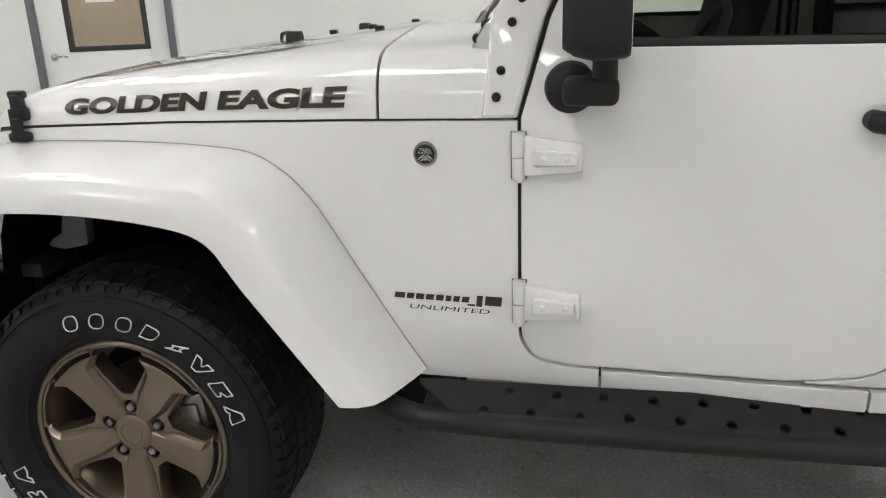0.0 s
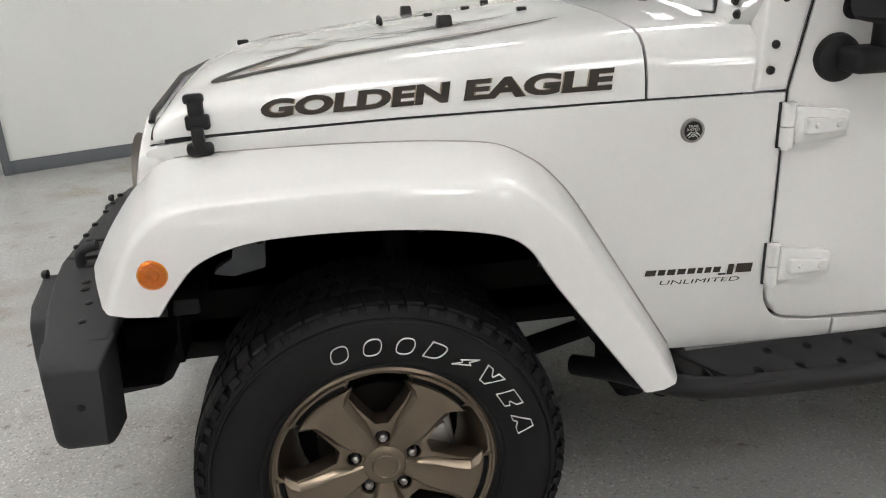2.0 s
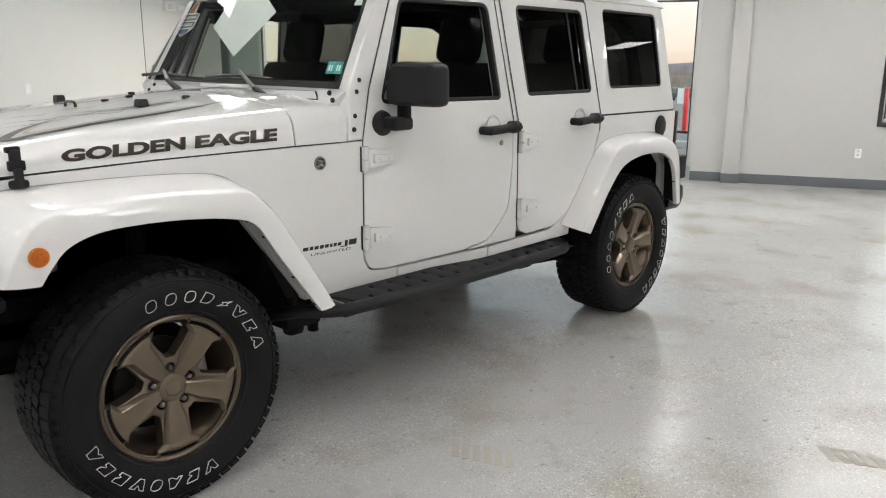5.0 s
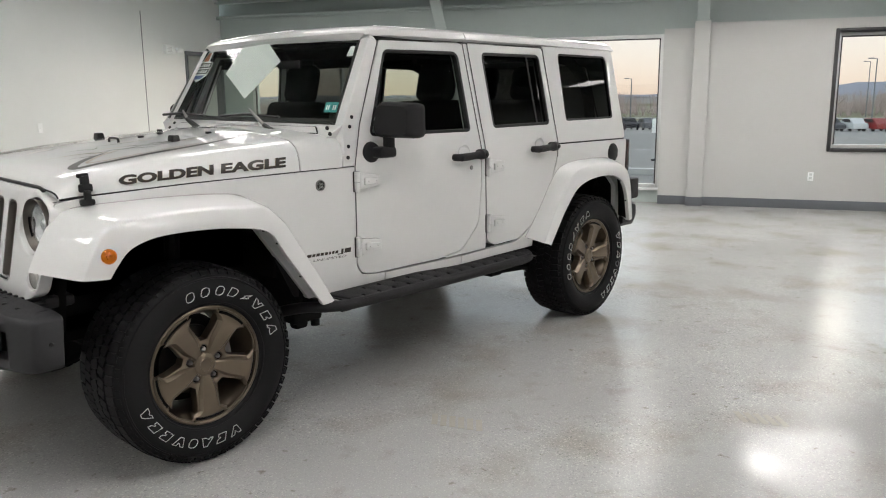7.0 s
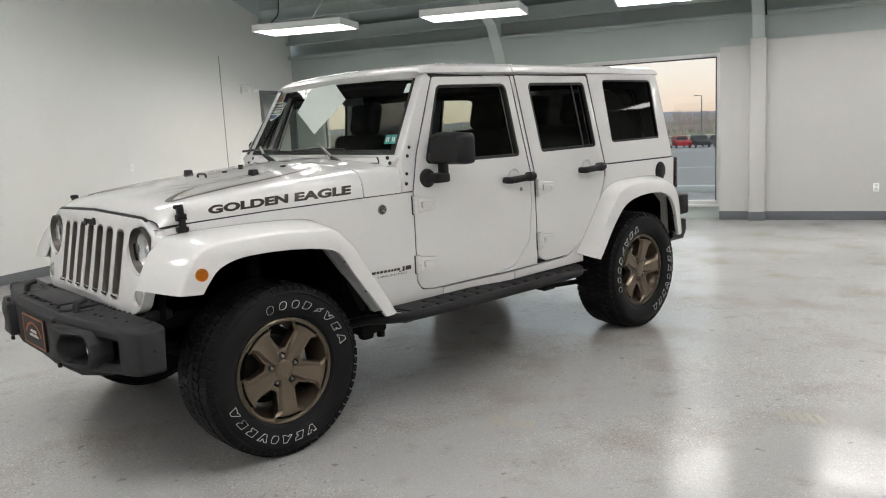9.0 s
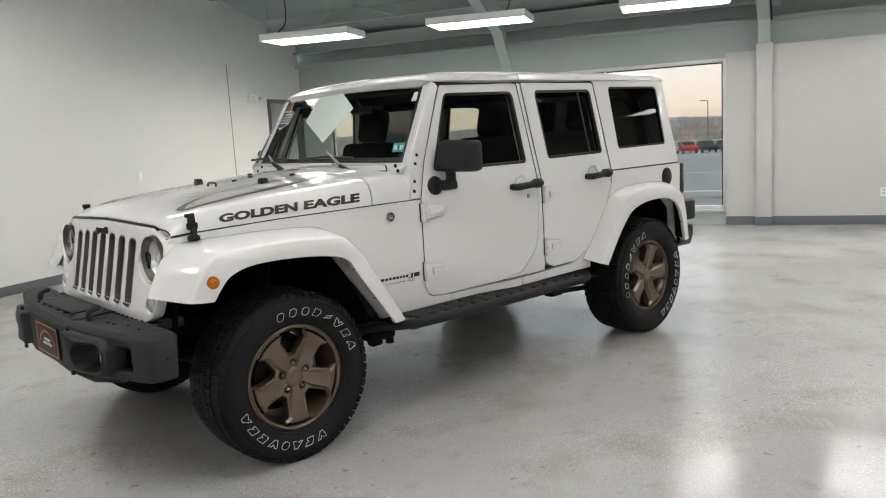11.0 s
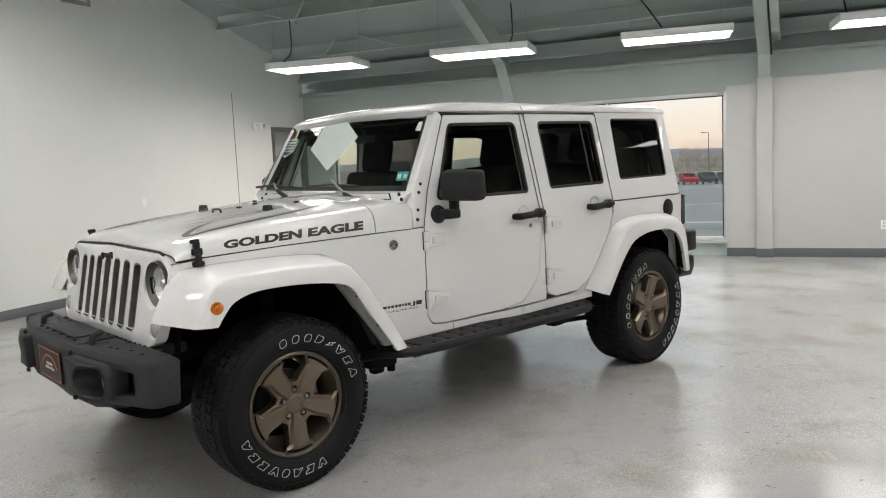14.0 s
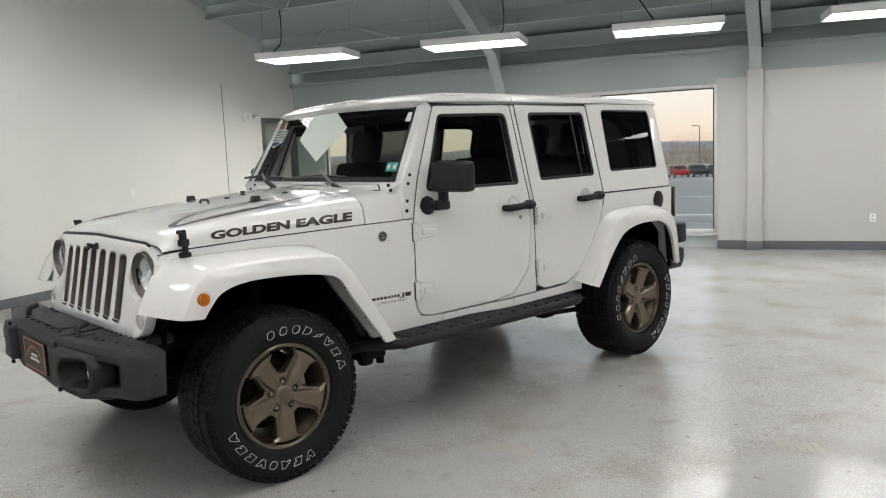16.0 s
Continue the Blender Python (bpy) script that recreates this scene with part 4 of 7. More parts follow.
# wipers
for base, mid, tip in (((-0.365, -0.085), (-0.25, 0.0), (-0.065, 0.185)), ((0.30, -0.06), (0.46, 0.045), (0.58, 0.16))):
    bm = bmesh.new()
    tube(bm, [screen(*base, -0.022), screen(*mid, -0.034)], [0.018, 0.012], 8)
    wiper = part("wiper_arm", bm, SEAL, car)
    bm = tube(bmesh.new(), [screen(*mid, -0.034), screen(*tip, -0.022)], [0.010, 0.006], 8)
    part("wiper_rod", bm, STEEL, wiper, "grey metal wiper rod")
    bm = bmesh.new()
    y = tip[0]
    tube(bm, [screen(y + 0.24, 0.112, -0.010), screen(y + 0.02, 0.135, -0.014), screen(y - 0.24, 0.112, -0.010)], 0.008, 6)
    part("wiper_blade", bm, SEAL, wiper)

# doors
FD_OUT = [(0.9415, 1.160, 0.01), (0.9415, 0.72, 0.0), (0.9415, 0.665, 0.07), (0.972, 0.611, 0.08), (1.06, 0.6015, 0.03), (1.50, 0.6125, 0.1), (1.66, 0.64, 0.12), (1.79, 0.78, 0.12), (1.815, 1.0, 0.1), (1.812, 1.20, 0.05), (1.775, 1.783, 0.02), (1.195, 1.780, 0.03), (1.00, 1.36, 0.05)]
FD_WIN = [(1.045, 1.300, 0.03), (1.748, 1.300, 0.03), (1.728, 1.735, 0.05), (1.215, 1.732, 0.05)]
RD_OUT = [(1.851, 1.20, 0.05), (1.862, 0.76, 0.0), (1.868, 0.66, 0.08), (1.95, 0.628, 0.05), (2.17, 0.634, 0.06), (2.30, 0.70, 0.10), (2.50, 0.94, 0.15), (2.565, 1.10, 0.15), (2.568, 1.20, 0.03), (2.535, 1.785, 0.02), (1.818, 1.785, 0.02)]
RD_WIN = [(1.948, 1.312, 0.03), (2.512, 1.316, 0.03), (2.490, 1.740, 0.04), (1.925, 1.738, 0.04)]


def hinge(door, s, x, z):
    """A two-leaf strap hinge standing on the body skin."""
    y = s * half_width(x + 0.06, z)
    bm = bmesh.new()
    shape = rounded([(0.014, -0.043, 0.008), (0.136, -0.030, 0.008), (0.136, 0.028, 0.008), (0.014, 0.043, 0.008)], 0.005, 3)
    tilt = (half_width(x + 0.12, z) - half_width(x, z)) / 0.12
    panel(bm, shape, lambda a, b, d: (x + a, s * (half_width(x, z) + tilt * a + 0.026 - 0.005 * abs(b) / 0.043 - d), z + b), (), 0.024, 0.005)
    h = part("hinge", bm, PAINT, door)
    # dark strip that paints the shade round the knuckle
    part("hinge_shade", boxes(((x - 0.013, s * (half_width(x, z) + 0.003) - 0.003, z - 0.052), (x + 0.02, s * (half_width(x, z) + 0.003) + 0.003, z + 0.050), 0.001)), SEAM, h, "dark strip painted as shade behind the hinge")
    bm = bmesh.new()
    panel(bm, rounded([(0.034, -0.020), (0.126, -0.014), (0.126, 0.012), (0.034, 0.018)], 0.006, 3), lambda a, b, d: (x + a, s * (half_width(x, z) + tilt * a + 0.032 - d), z + b), (), 0.010, 0.004)
    part("hinge_pad", bm, PAINT, h)
    bm = bmesh.new()
    y0 = s * (half_width(x, z) + 0.012)
    tube(bm, [(x + 0.004, y0, z - 0.002), (x + 0.004, y0, z + 0.05)], 0.015, 12)
    part("hinge_knuckle", bm, PAINT, h)
    bm = bmesh.new()
    tube(bm, [(x + 0.004, y0, z - 0.048), (x + 0.004, y0, z - 0.004)], 0.015, 12)
    tube(bm, [(x + 0.004, y0, z - 0.056), (x + 0.004, y0, z - 0.0485)], 0.009, 10)
    part("hinge_knuckle", bm, PAINT, h)
    for k in (0.058, 0.105):
        bm = bmesh.new()
        lathe(bm, [(0.0, -0.0035), (0.004, -0.003), (0.0065, 0.0)], 10)
        part("hinge_screw", bm, PAINT, h, at=pose(x + k, s * (half_width(x, z) + tilt * k + 0.0322), z) @ pose(0, 0, 0, 0, 0, 0 if s < 0 else 180))


def handle(door, s, x, z):
    yb = lambda a: half_width(x + a, z)
    bm = bmesh.new()
    lathe(bm, [(0.0, 0.006), (0.03, 0.005), (0.043, 0.0), (0.046, -0.003), (0.048, 0.002)], 28)
    part("handle_dish", bm, PAINT, door, at=pose(x - 0.005, s * yb(0), z + 0.018) @ pose(0, 0, 0, 0, 0, 0 if s < 0 else 180))
    pts = [(x + a, s * (yb(a) + o), z + c) for a, o, c in ((-0.082, 0.004, 0), (-0.082, 0.03, 0), (-0.07, 0.042, 0.0), (0.0, 0.045, 0.004), (0.06, 0.044, 0.008), (0.074, 0.042, 0.010), (0.102, 0.042, 0.010), (0.105, 0.004, 0.010))]
    bm = bmesh.new()
    tube(bm, pts, [0.019, 0.0205, 0.021, 0.0205, 0.0205, 0.029, 0.029, 0.025], 14)
    h = part("door_handle", bm, PLASTIC, door, "black grab handle with push button")
    bm = bmesh.new()
    lathe(bm, [(0.0, -0.004), (0.010, -0.004), (0.012, 0.0)], 16)
    part("push_button", bm, SEAL, h, at=pose(x + 0.10, s * (yb(0.1) + 0.068), z + 0.010) @ pose(0, 0, 0, 0, 0, 0 if s < 0 else 180))


def door_panel(s, outer, window, tint, front):
    bm = bmesh.new()
    win = rounded(window, 0.04, 6)
    panel(bm, offset(clean(rounded(outer, 0.03, 7)), 0.0014), on_side(s), [win], 0.05, 0.004, 0.07)
    d = part("front_door" if front else "rear_door", bm, PAINT, car)
    bm = bmesh.new()
    panel(bm, offset(win, -0.002), on_side(s, -0.002), [offset(win, 0.016)], 0.03, 0.003, 0.1)
    part("window_seal", bm, SEAL, d, "black rubber window seal")
    bm = bmesh.new()
    panel(bm, offset(win, 0.010), on_side(s, -0.016), (), 0.004, 0.001, 0.1)
    part("window_glass", bm, tint, d, "tinted side window" if not front else "side window").visible_shadow = False
    bm = bmesh.new()
    inner = rounded([(p[0] + (0.03 if p[0] < (outer[0][0] + 0.4) else -0.03), min(p[1], 1.285) + (0.03 if p[1] < 0.8 else 0), 0.03) for p in outer if p[1] < 1.3], 0.03, 4)
    panel(bm, inner, on_side(s, -0.055), (), 0.03, 0.004, 0.1)
    part("inner_trim", bm, CLOTH, d)
    return d


for s in (-1, 1):
    for loop in ([(0.925, 1.15), (0.96, 1.15), (1.02, 1.36), (1.215, 1.785), (1.16, 1.785), (0.975, 1.36)], [(1.18, 1.768), (2.56, 1.770), (2.56, 1.800), (1.18, 1.798)], [(1.79, 1.19), (1.87, 1.19), (1.835, 1.79), (1.765, 1.79)], [(2.545, 1.13), (2.60, 1.13), (2.565, 1.79), (2.515, 1.79)], [(2.56, 1.165), (3.46, 1.165), (3.46, 1.215), (2.56, 1.215)]):
        bm = bmesh.new()
        panel(bm, [Vector(p) for p in loop], on_side(s, -0.006 if loop[0][0] == 1.18 else -0.010), (), 0.01, 0.001, 0.1)
        part("door_jamb", bm, SEAM, car, "dark door opening edge")
    for line in ([(0.9385, 0.70), (0.9385, 1.16), (0.996, 1.36), (1.190, 1.780), (1.30, 1.7865), (1.775, 1.7875)], [(1.7785, 1.785), (1.8150, 1.20)], [(1.8165, 1.785), (1.8485, 1.20), (1.8575, 0.76), (1.8625, 0.68)], [(1.825, 1.789), (2.535, 1.790)], [(2.5395, 1.785), (2.5725, 1.20), (2.5705, 1.11)]):
        part("door_seal", tube(bmesh.new(), [on_side(s, 0.001)(x, z, 0) for x, z in line], 0.0019, 6), SEAL, car, "black rubber door seal")
    d = door_panel(s, FD_OUT, FD_WIN, SIDE, True)
    hinge(d, s, 0.936, 1.085), hinge(d, s, 0.936, 0.757)
    handle(d, s, 1.675, 1.166)
    bm = bmesh.new()
    lathe(bm, [(0.0, -0.004), (0.008, -0.005), (0.012, -0.003), (0.0135, 0.002)], 16)
    part("key_lock", bm, STEEL, d, "round metal key lock", at=pose(1.728, s * half_width(1.728, 1.10), 1.102) @ pose(0, 0, 0, 0, 0, 0 if s < 0 else 180))
    # mirror
    y0 = half_width(1.02, 1.235)
    bm = bmesh.new()
    lathe(bm, [(0.0, -0.024), (0.034, -0.022), (0.049, -0.012), (0.054, 0.002)], 28)
    m = part("mirror_foot", bm, PLASTIC, d, "round black mirror foot", at=pose(1.045, s * y0, 1.222) @ pose(0, 0, 0, 0, 0, 0 if s < 0 else 180))
    bm = bmesh.new()
    box(bm, (1.03, -0.088, 1.196), (1.138, 0.0, 1.25), 0.016, 3, pose(0, s * y0 - (0.0 if s < 0 else -0.088), 0))
    box(bm, (1.086, s * (y0 + 0.058) - 0.024, 1.22), (1.134, s * (y0 + 0.058) + 0.024, 1.325), 0.014, 3)
    part("mirror_arm", bm, PLASTIC, d)
    bm = bmesh.new()
    rings = []
    for t, k in ((0.0, 0.80), (0.02, 0.93), (0.05, 1.0), (0.08, 1.0), (0.105, 0.97), (0.112, 0.93)):
        shape = rounded([(-0.13 * k, -0.088 * k, 0.03), (0.13 * k, -0.088 * k, 0.03), (0.128 * k, 0.078 * k, 0.03), (-0.11 * k, 0.088 * k, 0.045)], 0.03, 5)
        rings.append([(1.035 + t, s * (y0 + 0.135 + p.x * (1 if s > 0 else 1)), 1.384 + p.y) for p in shape])
    loft(bm, rings)
    mh = part("mirror_housing", bm, PLASTIC, d, "black mirror shell")
    bm = bmesh.new()
    panel(bm, rounded([(-0.112, -0.072), (0.112, -0.072), (0.11, 0.064), (-0.094, 0.074)], 0.025, 4), lambda a, b, dd: (1.149 - dd, s * (y0 + 0.135 + a), 1.384 + b), (), 0.003, 0.001)
    part("mirror_glass", bm, CHROME, mh, "silvered mirror glass")
    d = door_panel(s, RD_OUT, RD_WIN, TINT, False)
    hinge(d, s, 1.858, 1.098), hinge(d, s, 1.862, 0.770)
    handle(d, s, 2.375, 1.174)
    bm = bmesh.new()
    loft(bm, [[(x - 0.008, s * (half_width(x, z) - 0.012), z), (x + 0.008, s * (half_width(x, z) - 0.012), z), (x + 0.008, s * (half_width(x, z) - 0.022), z), (x - 0.008, s * (half_width(x, z) - 0.022), z)] for x, z in ((2.395, 1.316), (2.372, 1.738))])
    part("glass_divider", bm, SEAL, d)

# rear quarter, hard top, roof
for s in (-1, 1):
    bm = bmesh.new()
    panel(bm, rounded([(2.10, 0.612), (2.36, 0.615), (2.50, 0.80), (2.62, 0.95), (2.62, 1.188), (2.5745, 1.188), (2.5735, 1.10, 0.15), (2.508, 0.938, 0.15), (2.304, 0.693, 0.10), (2.17, 0.627, 0.06)], 0.004, 6), on_side(s, -0.0015), (), 0.03, 0.003, 0.1)
    part("dogleg_panel", bm, PAINT, car)
for s in (-1, 1):
    bm = bmesh.new()
    quarter = rounded([(2.578, 1.188, 0.004), (2.576, 1.10, 0.1), (2.512, 0.935, 0.1), (2.40, 0.80, 0.02), (2.62, 0.90, 0.05), (2.75, 1.0, 0.1), (3.15, 1.0, 0.1), (3.33, 0.86, 0.05), (3.36, 0.60, 0.01), (3.475, 0.60, 0.02), (3.475, 1.184, 0.02)], 0.02, 5)
    panel(bm, quarter, on_side(s), (), 0.03, 0.004, 0.1)
    q = part("rear_quarter", bm, PAINT, car)
    bm = bmesh.new()
    lathe(bm, [(0.0, -0.012), (0.045, -0.012), (0.058, -0.006), (0.066, -0.004), (0.068, 0.003)], 32)
    f = part("fuel_cap", bm, PLASTIC, q, "round black fuel filler cover", at=pose(3.275, s * half_width(3.27, 1.095), 1.095) @ pose(0, 0, 0, 0, 0, 0 if s < 0 else 180)) if s < 0 else None
    if f:
        for k in range(8):
            a = radians(45 * k + 22)
            bm = bmesh.new()
            lathe(bm, [(0.0, -0.004), (0.004, -0.003), (0.005, 0.0)], 8)
            part("screw", bm, SEAL, f, at=pose(0.053 * math.cos(a), -0.008, 0.053 * math.sin(a)))
    bm = bmesh.new()
    win = rounded([(2.700, 1.332, 0.03), (3.318, 1.335, 0.03), (3.318, 1.757, 0.04), (2.700, 1.757, 0.04)], 0.03, 6)
    panel(bm, rounded([(2.577, 1.196, 0.005), (3.455, 1.192, 0.03), (3.415, 1.80, 0.04), (2.544, 1.797, 0.005)], 0.02, 5), on_side(s), [win], 0.04, 0.005, 0.09)
    top_side = part("hardtop_side", bm, PAINT, car)
    bm = bmesh.new()
    flat = lambda a, b, d: (a, s * (0.826 - 0.0225 * (a - 2.67) - 0.17 * (b - 1.2) - 0.008 - d), b)
    panel(bm, offset(win, -0.003), flat, (), 0.004, 0.001)
    # right pane cleared of its tint to let a bright patch show through
    part("quarter_glass", bm, TINT if s < 0 else SIDE, top_side, "fixed rear window, dark tint on the left, cleared on the right").visible_shadow = False
    bm = bmesh.new()
    panel(bm, offset(win, -0.001), on_side(s, -0.006), [offset(win, 0.012)], 0.02, 0.002, 0.2)
    part("window_seal", bm, SEAL, top_side)
    # pillar between the doors and roof rail
    bm = bmesh.new()
    panel(bm, rounded([(1.817, 1.198, 0.004), (1.846, 1.198, 0.004), (1.814, 1.782, 0.004), (1.781, 1.782, 0.004)], 0.004, 2), on_side(s, -0.003), (), 0.06, 0.003, 0.1)
    part("centre_pillar", bm, PAINT, car)
    bm = bmesh.new()
    panel(bm, rounded([(1.8135, 1.195, 0.004), (1.8163, 1.0, 0.1), (1.7912, 0.7793, 0.12), (1.6608, 0.6388, 0.12), (1.50, 0.6112, 0.02), (1.862, 0.622, 0.004), (1.8615, 0.66, 0.02), (1.8565, 0.76, 0.05), (1.8455, 1.195, 0.004)], 0.01, 7), on_side(s), (), 0.04, 0.003, 0.08)
    part("centre_post", bm, PAINT, car)


def roof_panel(x0, x1, name, nose=0.0, tail=0.0):
    """A crowned roof slab with rolled edges."""
    bm = bmesh.new()
    xs = [x0, x0 + 0.006, x0 + 0.02, x0 + 0.06, x0 + 0.11, x0 + 0.15] + [x0 + 0.06 + (x1 - x0 - 0.12) * k / 6 for k in range(1, 6)] + [x1 - 0.06, x1 - 0.02, x1 - 0.006, x1]
    rings = []
    for x in xs:
        w = half_width(min(x, 3.3), 1.80) + 0.006
        near = min((x - x0) / 0.20 if nose else 1, (x1 - x) / 0.06 if tail else 1)
        lift = 1.0 if near >= 1 else math.sqrt(max(0.0, 1 - (1 - near) ** 2))
        half = [(-w + 0.014, 1.790), (-w, 1.795), (-w + 0.001, 1.806), (-w + 0.012, 1.822), (-w + 0.04, 1.834), (-w + 0.10, 1.841), (-0.3, 1.850), (0.0, 1.853)]
        half = [(y, 1.797 + (z - 1.790) * 1.25 * (0.25 + 0.75 * lift)) for y, z in half]
        bow = lambda y: 0.03 * (1 - (abs(y) / w) ** 2) * (max(0, 1 - (x - x0) / 0.2) if nose else 0)
        ring = [(x - bow(y), y, z) for y, z in half] + [(x - bow(y), -y, z) for y, z in half[-2::-1]]
        under = [(x, w - 0.05, 1.775), (x, 0.0, 1.79), (x, -w + 0.05, 1.775)]
        rings.append(ring + under)
    loft(bm, rings)
    return part(name, bm, PAINT, car)


roof_panel(1.112, 1.800, "front_roof_panel", nose=1)
roof_panel(1.807, 3.430, "rear_roof", tail=1)
bm = bmesh.new()
box(bm, (1.14, -0.66, 1.745), (3.25, 0.66, 1.768), 0.01)
part("headliner", bm, CLOTH, car)
# tail gate, rear glass
bm = bmesh.new()
panel(bm, rounded([(-0.80, 0.60), (0.80, 0.60), (0.805, 1.19), (-0.805, 1.19)], 0.02), lambda a, b, d: (3.475 - d, a, b), (), 0.04, 0.004, 0.3)
part("tailgate", bm, PAINT, car)
bm = bmesh.new()
rear_win = rounded([(-0.62, 0.12), (0.62, 0.12), (0.58, 0.85), (-0.58, 0.85)], 0.05)
rear = lambda a, b, d: (3.472 - 0.05 * b - d, a * (1 - 0.12 * b), 1.192 + 0.60 * b)
panel(bm, rounded([(-0.795, 0), (0.795, 0), (0.80, 1), (-0.80, 1)], 0.01), rear, [rear_win], 0.03, 0.003, 0.2)
rg = part("hardtop_rear", bm, PAINT, car)
bm = bmesh.new()
panel(bm, offset(rear_win, -0.01), lambda a, b, d: rear(a, b, d + 0.008), (), 0.004, 0.001)
part("rear_glass", bm, TINT, rg).visible_shadow = False
for s in (-1, 1):
    bm = bmesh.new()
    box(bm, (3.478, s * 0.715 - 0.075, 0.945), (3.575, s * 0.715 + 0.075, 1.178), 0.012)
    t = part("tail_lamp", bm, PLASTIC, car, "black-cased tail lamp")
    bm = bmesh.new()
    box(bm, (3.52, s * 0.79 - 0.006, 0.975), (3.55, s * 0.79 + 0.006, 1.15), 0.004)
    part("side_lens", bm, RED, t, "narrow red side lens")
    bm = bmesh.new()
    box(bm, (3.555, s * 0.715 - 0.06, 0.96), (3.582, s * 0.715 + 0.06, 1.165), 0.01)
    part("rear_lens", bm, RED, t)
    bm = bmesh.new()
    box(bm, (3.53, s * 0.73 - 0.07, 0.73), (3.72, s * 0.73 + 0.07, 0.885), 0.018)
    part("bumper_pad", bm, PLASTIC, car)
bm = bmesh.new()
rings = []
for y, x1, z0 in ((-0.84, 3.60, 0.58), (-0.80, 3.66, 0.545), (-0.6, 3.72, 0.52), (0, 3.74, 0.52), (0.6, 3.72, 0.52), (0.80, 3.66, 0.545), (0.84, 3.60, 0.58)):
    rings.append([(p.x, y, p.y) for p in rounded([(3.40, z0), (x1 - 0.03, z0), (x1, z0 + 0.05), (x1 - 0.01, 0.70), (3.45, 0.715)], 0.02, 3)])
loft(bm, rings)
part("rear_bumper", bm, PLASTIC, car)

# wheel arch flares: body edge, shoulder and lip, front to back
def flare(s, name, stations, nose=()):
    """A wheel arch flare: broad top from the body out to a soft crease, then an upright face down to the lip."""
    body, crease, lip = (curve([Vector((*st[k], 0)) for st in stations], 5) for k in (0, 1, 2))
    out_c, out_l = FLARE_OUT
    bm, rings, inner = bmesh.new(), [], []
    for k, (b, c, l) in enumerate(zip(body, crease, lip)):
        yb = half_width(b.x, b.y) - 0.004
        if nose:
            yb = max(yb, table(k / 5, nose))
        up = (c - l).normalized() * 0.006
        mix = lambda p, q, t: p * (1 - t) + q * t
        q = [(b, yb), (mix(b, c, 0.3) + up * 0.8, yb + 0.3 * (out_c - yb)), (mix(b, c, 0.6) + up, yb + 0.6 * (out_c - yb)), (mix(b, c, 0.88) + up * 0.7, yb + 0.90 * (out_c - yb)), (mix(b, c, 0.98) + up * 0.3, out_c - 0.004),
             (mix(c, l, 0.03), out_c + 0.005), (mix(c, l, 0.09), out_c + 0.009), (mix(c, l, 0.45), out_l - 0.002), (mix(c, l, 0.8), out_l), (mix(c, l, 0.97), out_l - 0.001), (l, out_l - 0.006), (mix(l, c, 0.03), out_l - 0.024)]
        rings.append([(p.x, s * y, p.y) for p, y in q])
        inner.append([(p.x, s * y, p.y) for p, y in ((mix(l, c, 0.04), out_l - 0.022), (mix(l, c, 0.62), out_c - 0.03), (mix(b, l, 0.25), yb + 0.25 * (out_c - yb)), (mix(b, l, 0.2), yb - 0.02))])
    loft(bm, rings, closed=False)
    for row in (rings[0], rings[-1]):
        rim = [bm.verts.new(p) for p in row]
        bm.faces.new(rim)
    bmesh.ops.remove_doubles(bm, verts=bm.verts, dist=1e-6)
    fl = part(name, bm, PAINT, car, sharp=48)
    bm = bmesh.new()
    cut = 10 if nose else 0
    loft(bm, inner[cut:], closed=False)
    part("flare_liner", bm, BLACK, fl, "black inner liner of the flare")
    if nose:
        bm = bmesh.new()
        loft(bm, inner[:cut + 1], closed=False)
        part("nose_return", bm, PAINT, fl)
    line = [b for k, b in enumerate(body) if k >= 5 * len(nose)]
    part("gasket", tube(bmesh.new(), [(b.x, s * (half_width(b.x, b.y) + 0.0005), b.y + 0.001) for b in line], 0.0015, 6), VENT, fl, "thin grey gasket along the body")
    return fl


FLARE_OUT = (0.900, 0.924)
FRONT_FLARE = [((-0.576, 0.874), (-0.494, 0.864), (-0.395, 0.858)), ((-0.530, 0.955), (-0.455, 0.948), (-0.360, 0.905)), ((-0.462, 1.040), (-0.405, 1.020), (-0.312, 0.952)), ((-0.385, 1.083), (-0.325, 1.056), (-0.225, 0.981)),
               ((-0.13, 1.093), (-0.12, 1.064), (-0.108, 0.988)), ((0.05, 1.093), (0.05, 1.062), (0.04, 0.983)), ((0.187, 1.088), (0.18, 1.052), (0.173, 0.968)), ((0.305, 1.075), (0.29, 1.043), (0.262, 0.948)),
               ((0.385, 1.035), (0.36, 0.99), (0.310, 0.917)), ((0.435, 0.990), (0.41, 0.935), (0.340, 0.872)), ((0.485, 0.925), (0.458, 0.86), (0.378, 0.815)), ((0.60, 0.74), (0.556, 0.71), (0.47, 0.69)), ((0.715, 0.556), (0.645, 0.568), (0.562, 0.566))]
